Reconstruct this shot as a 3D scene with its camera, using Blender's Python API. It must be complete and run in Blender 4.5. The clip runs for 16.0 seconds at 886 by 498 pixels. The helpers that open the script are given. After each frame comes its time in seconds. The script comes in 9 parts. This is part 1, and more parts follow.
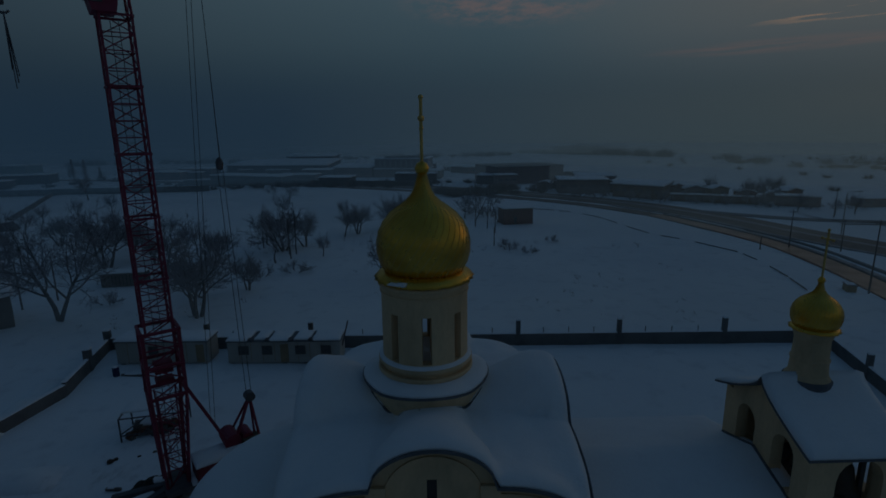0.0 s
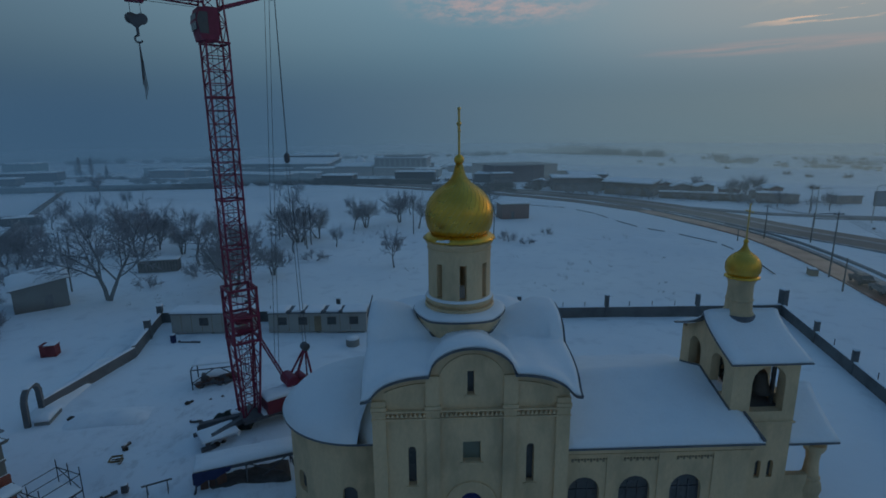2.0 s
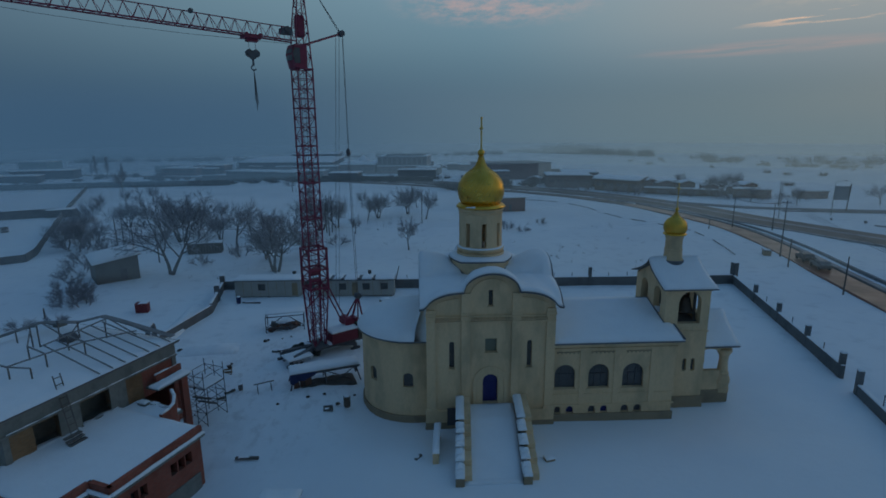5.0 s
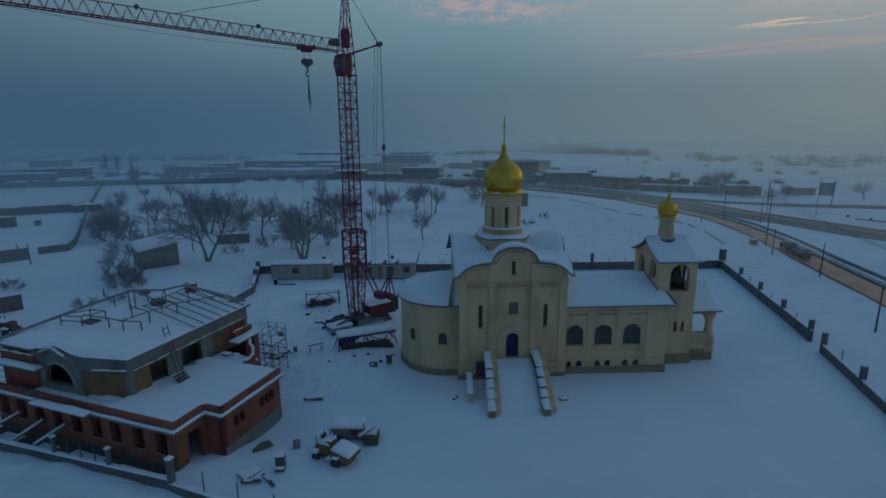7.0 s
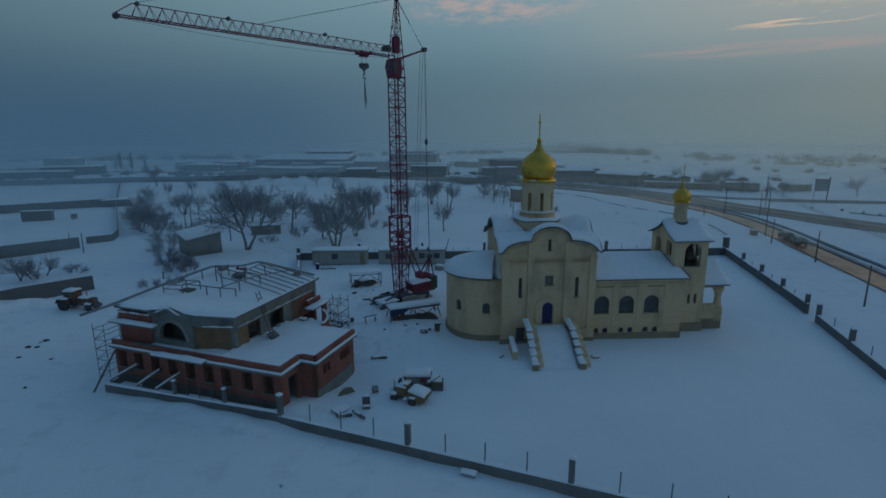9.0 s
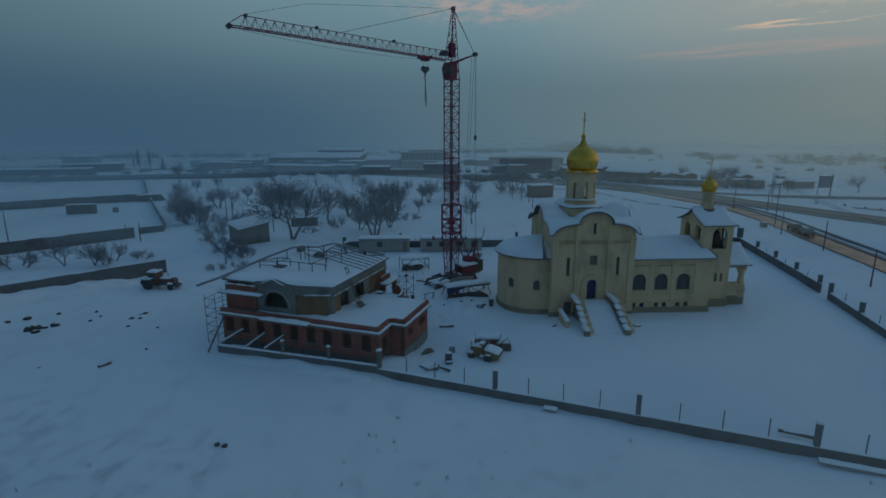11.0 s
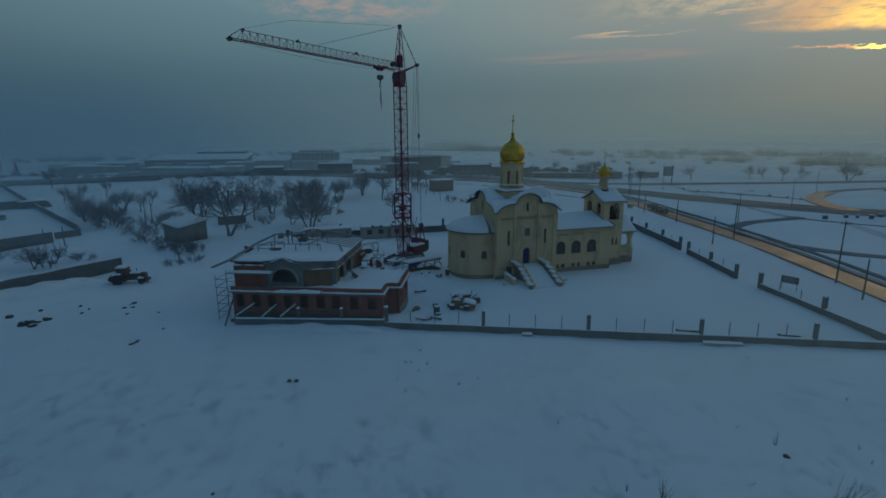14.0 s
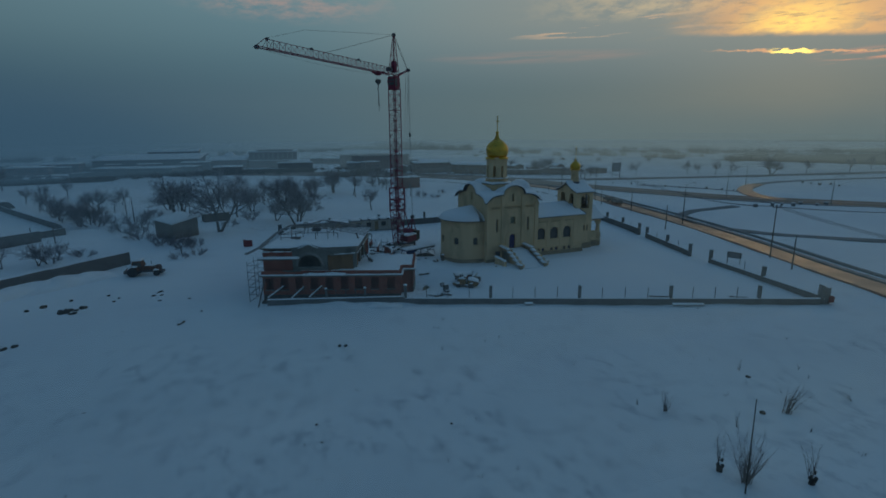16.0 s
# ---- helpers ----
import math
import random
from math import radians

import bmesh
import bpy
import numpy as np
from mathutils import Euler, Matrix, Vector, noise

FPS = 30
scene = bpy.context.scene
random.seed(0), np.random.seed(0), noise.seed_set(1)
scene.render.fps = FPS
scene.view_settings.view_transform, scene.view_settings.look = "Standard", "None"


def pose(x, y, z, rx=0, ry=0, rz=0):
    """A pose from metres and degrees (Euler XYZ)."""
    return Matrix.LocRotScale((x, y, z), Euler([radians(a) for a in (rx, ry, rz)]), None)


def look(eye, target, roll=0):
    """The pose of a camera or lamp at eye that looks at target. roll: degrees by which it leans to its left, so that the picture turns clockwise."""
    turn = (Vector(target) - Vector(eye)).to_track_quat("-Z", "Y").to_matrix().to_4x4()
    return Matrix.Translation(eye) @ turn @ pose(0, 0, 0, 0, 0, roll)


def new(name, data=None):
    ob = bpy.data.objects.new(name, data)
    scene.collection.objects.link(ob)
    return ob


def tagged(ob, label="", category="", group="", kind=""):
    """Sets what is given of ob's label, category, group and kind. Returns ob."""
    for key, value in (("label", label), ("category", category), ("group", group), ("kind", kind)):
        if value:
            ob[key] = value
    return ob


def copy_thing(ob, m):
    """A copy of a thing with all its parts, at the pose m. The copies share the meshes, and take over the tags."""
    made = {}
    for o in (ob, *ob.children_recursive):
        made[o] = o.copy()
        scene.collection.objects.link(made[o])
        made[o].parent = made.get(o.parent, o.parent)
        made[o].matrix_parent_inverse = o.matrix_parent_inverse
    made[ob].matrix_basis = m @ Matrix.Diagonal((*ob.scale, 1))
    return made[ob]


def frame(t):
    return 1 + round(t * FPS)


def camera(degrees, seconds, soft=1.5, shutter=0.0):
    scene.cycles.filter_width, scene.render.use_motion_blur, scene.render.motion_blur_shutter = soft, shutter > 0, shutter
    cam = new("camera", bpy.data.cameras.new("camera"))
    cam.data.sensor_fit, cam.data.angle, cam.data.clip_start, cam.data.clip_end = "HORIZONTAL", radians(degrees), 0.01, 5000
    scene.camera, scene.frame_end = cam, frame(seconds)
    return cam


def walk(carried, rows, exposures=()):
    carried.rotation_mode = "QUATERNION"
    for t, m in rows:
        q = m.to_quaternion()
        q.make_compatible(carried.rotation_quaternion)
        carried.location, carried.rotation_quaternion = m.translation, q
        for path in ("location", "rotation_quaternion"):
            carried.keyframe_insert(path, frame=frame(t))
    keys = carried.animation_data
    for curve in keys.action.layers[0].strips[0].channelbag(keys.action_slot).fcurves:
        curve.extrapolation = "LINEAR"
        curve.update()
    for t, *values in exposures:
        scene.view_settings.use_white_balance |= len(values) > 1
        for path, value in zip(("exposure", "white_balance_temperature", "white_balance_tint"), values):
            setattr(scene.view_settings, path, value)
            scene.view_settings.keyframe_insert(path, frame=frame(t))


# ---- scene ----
cam = camera(80.5, 16.0, soft=1.7)
METRES, EYE = 82.74, 23.2
ROWS = [
    (0.0, 0.0, 0.0, 0.0, -0.15, -12.78, 0.66),
    (0.5, -0.007, -0.0225, 0.0002, -0.44, -12.77, 0.58),
    (1.0, -0.0138, -0.0491, 0.0007, -0.6, -12.78, 0.53),
    (1.5, -0.02, -0.0752, 0.0011, -0.72, -12.81, 0.51),
    (2.0, -0.0261, -0.1049, 0.0017, -0.8, -12.81, 0.5),
    (2.5, -0.0308, -0.1332, 0.0023, -0.87, -12.81, 0.47),
    (3.0, -0.0358, -0.1646, 0.003, -0.95, -12.82, 0.44),
    (3.5, -0.0407, -0.1935, 0.0037, -1.03, -12.81, 0.42),
    (4.0, -0.0475, -0.2244, 0.0047, -1.15, -12.83, 0.41),
    (6.5, -0.0901, -0.354, 0.0033, -1.63, -12.84, 0.32),
    (7.0, -0.1029, -0.3791, 0.0022, -1.72, -12.85, 0.31),
    (7.5, -0.1161, -0.4013, 0.0012, -1.79, -12.85, 0.29),
    (8.0, -0.1323, -0.4252, -0.0005, -1.87, -12.85, 0.3),
    (8.5, -0.1489, -0.4467, -0.002, -1.95, -12.84, 0.28),
    (9.0, -0.1686, -0.4698, -0.0035, -2.0, -12.83, 0.26),
    (11.5, -0.2864, -0.582, -0.0089, -2.19, -12.88, 0.14),
    (12.0, -0.3147, -0.6059, -0.0093, -2.19, -12.9, 0.14),
    (12.5, -0.3413, -0.6281, -0.0097, -2.74, -12.89, 0.16),
    (13.0, -0.3697, -0.652, -0.01, -5.99, -12.86, 0.2),
    (13.5, -0.398, -0.6735, -0.0098, -10.86, -12.88, 0.23),
    (14.0, -0.4275, -0.6971, -0.0094, -16.1, -12.88, 0.33),
    (14.5, -0.4577, -0.7174, -0.0085, -18.79, -12.92, 0.42),
    (15.0, -0.4903, -0.7369, -0.0081, -20.35, -12.97, 0.41),
    (15.5, -0.5216, -0.7537, -0.0084, -21.41, -12.99, 0.41),
    (16.0, -0.5563, -0.7701, -0.0081, -22.1, -13.01, 0.38),
]
walk(cam, [(t, pose(0, 0, EYE) @ pose(METRES * x, METRES * y, METRES * z, 90 + pitch, roll, yaw)) for t, x, y, z, yaw, pitch, roll in ROWS],
     exposures=[(0.0, -1.50, 6550, 10), (0.1, -1.05, 6550, 10), (0.2, -0.60, 6550, 10), (0.3, -0.15, 6550, 10), (0.4, 0.20, 6550, 10), (0.5, 0.47, 6550, 10), (1.0, 0.46, 6600, 10), (4.0, 0.47, 6650, 10), (9.0, 0.53, 6840, 7), (12.5, 0.36, 6990, 3), (14.0, 0.25, 6990, 2), (16.0, 0.17, 6940, 2)])

from mathutils.geometry import tessellate_polygon

# ---------------------------------------------------------------- world and sun
SUN_AZ, SUN_EL = -56.0, 7.5          # degrees from +y, and above the horizon
sun_way = Vector((-math.sin(radians(SUN_AZ)) * math.cos(radians(SUN_EL)), math.cos(radians(SUN_AZ)) * math.cos(radians(SUN_EL)), math.sin(radians(SUN_EL))))


class Nodes:
    """Short hand for node trees."""

    def __init__(self, tree):
        self.t = tree
        tree.nodes.clear()

    def n(self, kind, **sets):
        node = self.t.nodes.new(kind)
        for key, value in sets.items():
            if key == "operation":
                node.operation = value
            elif key == "blend_type":
                node.blend_type = value
            elif key == "data_type":
                node.data_type = value
        return node

    def link(self, a, b):
        self.t.links.new(a, b)

    def put(self, socket, value):
        if isinstance(value, bpy.types.NodeSocket):
            self.t.links.new(value, socket)
        else:
            socket.default_value = value

    def math(self, op, a, b=0.0, c=0.0):
        node = self.n("ShaderNodeMath", operation=op)
        for k, value in enumerate((a, b, c)):
            self.put(node.inputs[k], value)
        return node.outputs[0]

    def vmath(self, op, a, b=(0, 0, 0)):
        node = self.n("ShaderNodeVectorMath", operation=op)
        self.put(node.inputs[0], a)
        self.put(node.inputs[1], b)
        return node.outputs["Value"] if op in ("DOT_PRODUCT", "LENGTH") else node.outputs[0]

    def span(self, value, a, b, lo=0.0, hi=1.0, smooth=True):
        node = self.n("ShaderNodeMapRange")
        node.interpolation_type = "SMOOTHSTEP" if smooth else "LINEAR"
        for k, v in zip(("Value", "From Min", "From Max", "To Min", "To Max"), (value, a, b, lo, hi)):
            self.put(node.inputs[k], v)
        return node.outputs[0]

    def ramp(self, value, stops):
        node = self.n("ShaderNodeValToRGB")
        while len(node.color_ramp.elements) < len(stops):
            node.color_ramp.elements.new(0.5)
        for e, (at, col) in zip(node.color_ramp.elements, stops):
            e.position, e.color = at, (*col, 1)
        self.link(value, node.inputs[0])
        return node.outputs[0]

    def mix(self, fac, a, b, kind="MIX"):
        node = self.n("ShaderNodeMixRGB", blend_type=kind)
        for k, v in enumerate((fac, a, b)):
            if k and not isinstance(v, bpy.types.NodeSocket):
                v = (*v, 1)
            self.put(node.inputs[k], v)
        return node.outputs[0]

    def noise(self, vec, scale, detail=4, rough=0.55):
        node = self.n("ShaderNodeTexNoise")
        self.link(vec, node.inputs["Vector"])
        node.inputs["Scale"].default_value, node.inputs["Detail"].default_value = scale, detail
        node.inputs["Roughness"].default_value = rough
        return node.outputs["Fac"]


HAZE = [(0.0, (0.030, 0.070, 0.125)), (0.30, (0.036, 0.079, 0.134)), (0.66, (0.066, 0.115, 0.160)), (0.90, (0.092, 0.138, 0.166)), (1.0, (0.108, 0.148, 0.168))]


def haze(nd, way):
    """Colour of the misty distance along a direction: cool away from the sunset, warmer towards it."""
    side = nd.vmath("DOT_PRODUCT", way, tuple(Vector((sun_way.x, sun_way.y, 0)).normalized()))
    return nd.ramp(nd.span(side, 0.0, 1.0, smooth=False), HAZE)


world = bpy.data.worlds.new("evening_sky")
scene.world = world
world.use_nodes = True
nd = Nodes(world.node_tree)
coord = nd.n("ShaderNodeTexCoord").outputs["Generated"]
way = nd.vmath("NORMALIZE", coord)
split = nd.n("ShaderNodeSeparateXYZ")
nd.link(way, split.inputs[0])
rise = split.outputs["Z"]
veil = nd.ramp(nd.span(rise, 0.0, 1.0, smooth=False), [(0.0, (0.044, 0.096, 0.148)), (0.06, (0.050, 0.107, 0.160)), (0.13, (0.078, 0.147, 0.201)),
                                                 (0.24, (0.122, 0.212, 0.272)), (0.45, (0.077, 0.164, 0.268)), (1.0, (0.053, 0.134, 0.258))])
sunward = nd.vmath("DOT_PRODUCT", way, tuple(Vector((sun_way.x, sun_way.y, 0)).normalized()))
veil = nd.mix(1.0, veil, nd.ramp(nd.span(sunward, -0.2, 0.8, smooth=False), [(0.0, (0.58, 0.58, 0.63)), (0.5, (0.86, 0.85, 0.855)), (1.0, (1.09, 1.06, 1.03))]), "MULTIPLY")
low = nd.span(rise, 0.0, 0.16, 1.0, 0.0)
sky = nd.mix(low, veil, haze(nd, way))
near_sun = nd.vmath("DOT_PRODUCT", way, tuple(sun_way))
# broad warm grey round the hidden sun, strongest a little above the horizon
broad = nd.math("MULTIPLY", nd.span(near_sun, 0.62, 1.0), nd.span(rise, 0.04, 0.20))
sky = nd.mix(nd.math("MULTIPLY", broad, 0.60), sky, (0.262, 0.248, 0.232))
# thin evening clouds in long level streaks
around = nd.math("MULTIPLY", nd.math("ARCTAN2", split.outputs["X"], split.outputs["Y"]), 57.3)
flat = nd.n("ShaderNodeCombineXYZ")
nd.put(flat.inputs[0], nd.math("MULTIPLY", around, 0.12))
nd.put(flat.inputs[1], nd.math("MULTIPLY", nd.math("ADD", rise, nd.math("MULTIPLY", around, -0.0004)), 46.0))
nd.put(flat.inputs[2], 0.0)
streak = nd.noise(nd.vmath("MULTIPLY", flat.outputs[0], (1.0, 2.2, 1.0)), 0.9, 6, 0.55)
puffs = nd.noise(nd.vmath("MULTIPLY", flat.outputs[0], (3.0, 1.2, 1.0)), 1.0, 6, 0.65)
bits = nd.noise(nd.vmath("MULTIPLY", flat.outputs[0], (7.0, 4.0, 1.0)), 1.0, 5, 0.65)


def patch(az, up, wide, high, inner=0.25):
    """A soft oval region of the sky round a compass angle and a height."""
    a = nd.math("POWER", nd.math("DIVIDE", nd.math("ABSOLUTE", nd.math("SUBTRACT", around, az)), wide), 2.0)
    b = nd.math("POWER", nd.math("DIVIDE", nd.math("ABSOLUTE", nd.math("SUBTRACT", rise, up)), high), 2.0)
    return nd.span(nd.math("SQRT", nd.math("ADD", a, b)), inner, 1.0, 1.0, 0.0)


def tint_sky(base, mask, amount, col):
    return nd.mix(nd.math("MULTIPLY", mask, amount), base, col)


soft_puff = nd.span(puffs, 0.36, 0.66)
sky = tint_sky(sky, nd.math("MULTIPLY", patch(7.0, 0.212, 13.0, 0.045), soft_puff), 0.62, (0.36, 0.25, 0.24))
sky = tint_sky(sky, nd.math("MULTIPLY", patch(32.0, 0.121, 14.0, 0.014), nd.span(streak, 0.35, 0.62)), 0.30, (0.37, 0.22, 0.20))
sky = tint_sky(sky, nd.math("MULTIPLY", patch(38.0, 0.166, 12.0, 0.030), nd.span(streak, 0.565, 0.64)), 0.75, (0.62, 0.40, 0.27))
# higher broken veil, cream towards the sun
sky = tint_sky(sky, nd.math("MULTIPLY", nd.math("MULTIPLY", nd.span(rise, 0.165, 0.19), nd.span(around, 27.0, 46.0)), nd.math("MULTIPLY", soft_puff, nd.span(rise, 0.20, 0.28, 1.0, 0.0))), 0.75, (0.50, 0.40, 0.28))
# the lit cloud before the sun with its level base, and the burning edge below it
slope = nd.math("ADD", rise, nd.math("MULTIPLY", nd.math("SUBTRACT", around, 54.0), 0.0013))
base_line = nd.math("ADD", slope, nd.math("MULTIPLY", nd.math("SUBTRACT", puffs, 0.5), 0.009))
gold = nd.math("MULTIPLY", nd.span(base_line, 0.130, 0.139), nd.span(nd.math("ABSOLUTE", nd.math("SUBTRACT", around, 55.5)), 3.0, 13.0, 1.0, 0.0))
gold = nd.math("MULTIPLY", gold, nd.span(rise, 0.19, 0.25, 1.0, 0.0))
sky = tint_sky(sky, nd.math("MULTIPLY", gold, nd.span(puffs, 0.34, 0.56, 0.45, 1.0)), 0.82, (0.70, 0.38, 0.175))
core = nd.math("MULTIPLY", nd.span(base_line, 0.132, 0.142), patch(54.5, 0.150, 6.0, 0.048, 0.0))
core = nd.math("MULTIPLY", core, nd.span(bits, 0.30, 0.58, 0.45, 1.0))
sky = tint_sky(sky, core, 0.95, (1.12, 0.70, 0.20))
# darker shreds of cloud across the glow
shred = nd.math("MULTIPLY", nd.span(nd.noise(nd.vmath("MULTIPLY", flat.outputs[0], (2.2, 2.6, 1.0)), 1.3, 6, 0.6), 0.54, 0.66), nd.math("MULTIPLY", nd.span(rise, 0.128, 0.15), nd.span(rise, 0.20, 0.27, 1.0, 0.0)))
sky = tint_sky(sky, nd.math("MULTIPLY", shred, nd.span(around, 40.0, 50.0)), 0.6, (0.27, 0.22, 0.17))
off = nd.math("ABSOLUTE", nd.math("SUBTRACT", nd.math("ADD", slope, nd.math("MULTIPLY", nd.math("SUBTRACT", bits, 0.5), 0.017)), 0.111))
tail = nd.math("MULTIPLY", nd.span(nd.math("ABSOLUTE", nd.math("SUBTRACT", around, 54.8)), 3.5, 8.0, 1.0, 0.0), nd.span(off, 0.0003, 0.0022, 1.0, 0.0))
sky = tint_sky(sky, tail, 0.75, (0.72, 0.36, 0.20))
edge = nd.math("MULTIPLY", nd.span(nd.math("ABSOLUTE", nd.math("SUBTRACT", around, 54.3)), 0.6, 2.0, 1.0, 0.0), nd.span(off, 0.0008, 0.0032, 1.0, 0.0))
sky = tint_sky(sky, edge, 1.0, (2.3, 1.55, 0.32))
sky = tint_sky(sky, nd.math("MULTIPLY", patch(60.0, 0.096, 5.0, 0.016), nd.span(streak, 0.45, 0.56)), 0.75, (0.55, 0.25, 0.19))
air = nd.n("ShaderNodeTexSky")
air.sky_type, air.sun_disc = "NISHITA", False
air.sun_elevation, air.sun_rotation = radians(SUN_EL), radians(-SUN_AZ)
blue = nd.mix(1.0, air.outputs[0], (0.0015, 0.0015, 0.0015), "MULTIPLY")
total = nd.mix(1.0, sky, blue, "ADD")
back = nd.n("ShaderNodeBackground")
nd.link(total, back.inputs[0])
back.inputs[1].default_value = 1.0
out = nd.n("ShaderNodeOutputWorld")
nd.link(back.outputs[0], out.inputs[0])

lamp = bpy.data.lights.new("sun", "SUN")
lamp.energy, lamp.angle, lamp.color = 0.035, radians(12), (1.0, 0.66, 0.36)
sun = new("sun", lamp)
sun.matrix_world = look((0, 0, 60), Vector((0, 0, 60)) - sun_way)


# ---------------------------------------------------------------- materials
def mat(name, col, rough=0.8, var=0.12, big=0.6, fine=9.0, bump=0.15, metal=0.0, tint=None, spec=0.4, stretch=(1, 1, 1), depth=0.02):
    """A surface with stains at one scale and grain at another. tint: the colour of its stains."""
    m = bpy.data.materials.new(name)
    m.use_nodes = True
    k = Nodes(m.node_tree)
    place = k.vmath("MULTIPLY", k.n("ShaderNodeNewGeometry").outputs["Position"], stretch)
    a, b = k.noise(place, big, 5, 0.6), k.noise(place, fine, 3, 0.6)
    dark = tint or tuple(c * 0.55 for c in col)
    c = k.mix(k.span(a, 0.42, 0.75, 0.0, min(1.0, var * 4)), col, dark)
    c = k.mix(k.span(b, 0.25, 0.75, 0.0, min(1.0, var * 1.6)), c, tuple(v * 0.7 for v in col))
    s = k.n("ShaderNodeBsdfPrincipled")
    k.link(c, s.inputs["Base Color"])
    k.put(s.inputs["Roughness"], k.span(a, 0.3, 0.7, max(0.02, rough - 0.08), min(1.0, rough + 0.08)))
    s.inputs["Metallic"].default_value = metal
    s.inputs["Specular IOR Level"].default_value = spec
    if bump:
        h = k.n("ShaderNodeBump")
        h.inputs["Strength"].default_value, h.inputs["Distance"].default_value = bump, depth
        k.link(k.math("ADD", b, k.math("MULTIPLY", a, 0.8)), h.inputs["Height"])
        k.link(h.outputs[0], s.inputs["Normal"])
    o = k.n("ShaderNodeOutputMaterial")
    k.link(s.outputs[0], o.inputs[0])
    return m


SNOW = mat("snow", (0.84, 0.87, 0.90), 0.75, 0.05, 0.7, 6.0, 0.35, tint=(0.68, 0.71, 0.76), spec=0.25, depth=0.06)
PLASTER = mat("ochre_plaster", (0.745, 0.535, 0.32), 0.85, 0.20, 0.55, 7.0, 0.25, tint=(0.40, 0.31, 0.195), stretch=(1, 1, 0.45))
STONE = mat("plinth_stone", (0.33, 0.25, 0.16), 0.85, 0.18, 0.8, 6.0, 0.3, tint=(0.19, 0.155, 0.115))
GOLD = mat("gilding", (0.78, 0.47, 0.085), 0.33, 0.14, 1.4, 5.0, 0.2, metal=1.0, tint=(0.62, 0.36, 0.05))
GILT = mat("old_gilding", (0.72, 0.48, 0.16), 0.40, 0.12, 3.0, 12.0, 0.1, metal=1.0)
TIN = mat("dark_roof_metal", (0.14, 0.147, 0.162), 0.55, 0.15, 1.0, 8.0, 0.1)
RED = mat("crane_red_paint", (0.25, 0.034, 0.070), 0.6, 0.16, 1.2, 9.0, 0.15, tint=(0.16, 0.03, 0.035))
IRON = mat("dark_iron", (0.11, 0.11, 0.122), 0.6, 0.2, 1.5, 10.0, 0.2, tint=(0.09, 0.065, 0.05))
CONCRETE = mat("grey_concrete", (0.30, 0.30, 0.28), 0.9, 0.18, 0.6, 6.0, 0.35, tint=(0.19, 0.19, 0.18))
WALLGREY = mat("fence_concrete", (0.165, 0.168, 0.168), 0.9, 0.2, 0.5, 6.0, 0.35, tint=(0.10, 0.103, 0.103))
GLASS = mat("dim_window_glass", (0.10, 0.10, 0.10), 0.28, 0.08, 0.5, 3.0, 0.03, spec=0.35)
# flat dark colour painted in for the shade inside openings
VOID = mat("unlit_room", (0.10, 0.10, 0.11), 0.9, 0.1, 0.5, 3.0, 0.0)
BLUE = mat("blue_door_paint", (0.018, 0.024, 0.15), 0.5, 0.1, 1.5, 9.0, 0.1)
PLANK = mat("weathered_plank", (0.15, 0.138, 0.13), 0.9, 0.2, 0.8, 14.0, 0.3, tint=(0.085, 0.078, 0.072))
BARK = mat("bark", (0.14, 0.135, 0.138), 0.95, 0.2, 2.0, 14.0, 0.4)
TWIG = mat("frosted_twigs", (0.26, 0.26, 0.285), 0.95, 0.2, 1.0, 9.0, 0.0, tint=(0.30, 0.31, 0.34))


def brick_mat(name, col, mortar):
    """Brickwork in courses that run with the wall."""
    m = bpy.data.materials.new(name)
    m.use_nodes = True
    k = Nodes(m.node_tree)
    geo = k.n("ShaderNodeNewGeometry")
    obj = k.n("ShaderNodeTexCoord").outputs["Object"]
    sp = k.n("ShaderNodeSeparateXYZ")
    k.link(obj, sp.inputs[0])
    run = k.n("ShaderNodeCombineXYZ")
    k.put(run.inputs[0], k.math("ADD", sp.outputs[0], sp.outputs[1]))
    k.put(run.inputs[1], sp.outputs[2])
    b = k.n("ShaderNodeTexBrick")
    k.link(run.outputs[0], b.inputs["Vector"])
    b.inputs["Color1"].default_value, b.inputs["Color2"].default_value = (*col, 1), (*[c * 0.72 for c in col], 1)
    b.inputs["Mortar"].default_value = (*mortar, 1)
    for key, v in (("Scale", 1.0), ("Mortar Size", 0.010), ("Brick Width", 0.26), ("Row Height", 0.075)):
        b.inputs[key].default_value = v
    stain = k.noise(geo.outputs["Position"], 0.55, 5, 0.6)
    c = k.mix(k.span(stain, 0.40, 0.72, 0.0, 0.65), b.outputs[0], tuple(v * 0.45 for v in col))
    s = k.n("ShaderNodeBsdfPrincipled")
    k.link(c, s.inputs["Base Color"])
    s.inputs["Roughness"].default_value = 0.9
    h = k.n("ShaderNodeBump")
    h.inputs["Strength"].default_value, h.inputs["Distance"].default_value = 0.5, 0.012
    h.invert = True
    k.link(b.outputs["Fac"], h.inputs["Height"])
    k.link(h.outputs[0], s.inputs["Normal"])
    o = k.n("ShaderNodeOutputMaterial")
    k.link(s.outputs[0], o.inputs[0])
    return m


BRICK = brick_mat("red_brick", (0.41, 0.10, 0.062), (0.24, 0.14, 0.112))
BRICK_TAN = brick_mat("orange_brick_infill", (0.31, 0.165, 0.075), (0.24, 0.17, 0.11))


# ---------------------------------------------------------------- building helpers
def thing(name, label, category, m=None, group="", kind=""):
    ob = tagged(new(name), label, category, group, kind)
    ob.empty_display_size = 0.3
    if m is not None:
        ob.matrix_basis = m
    return ob


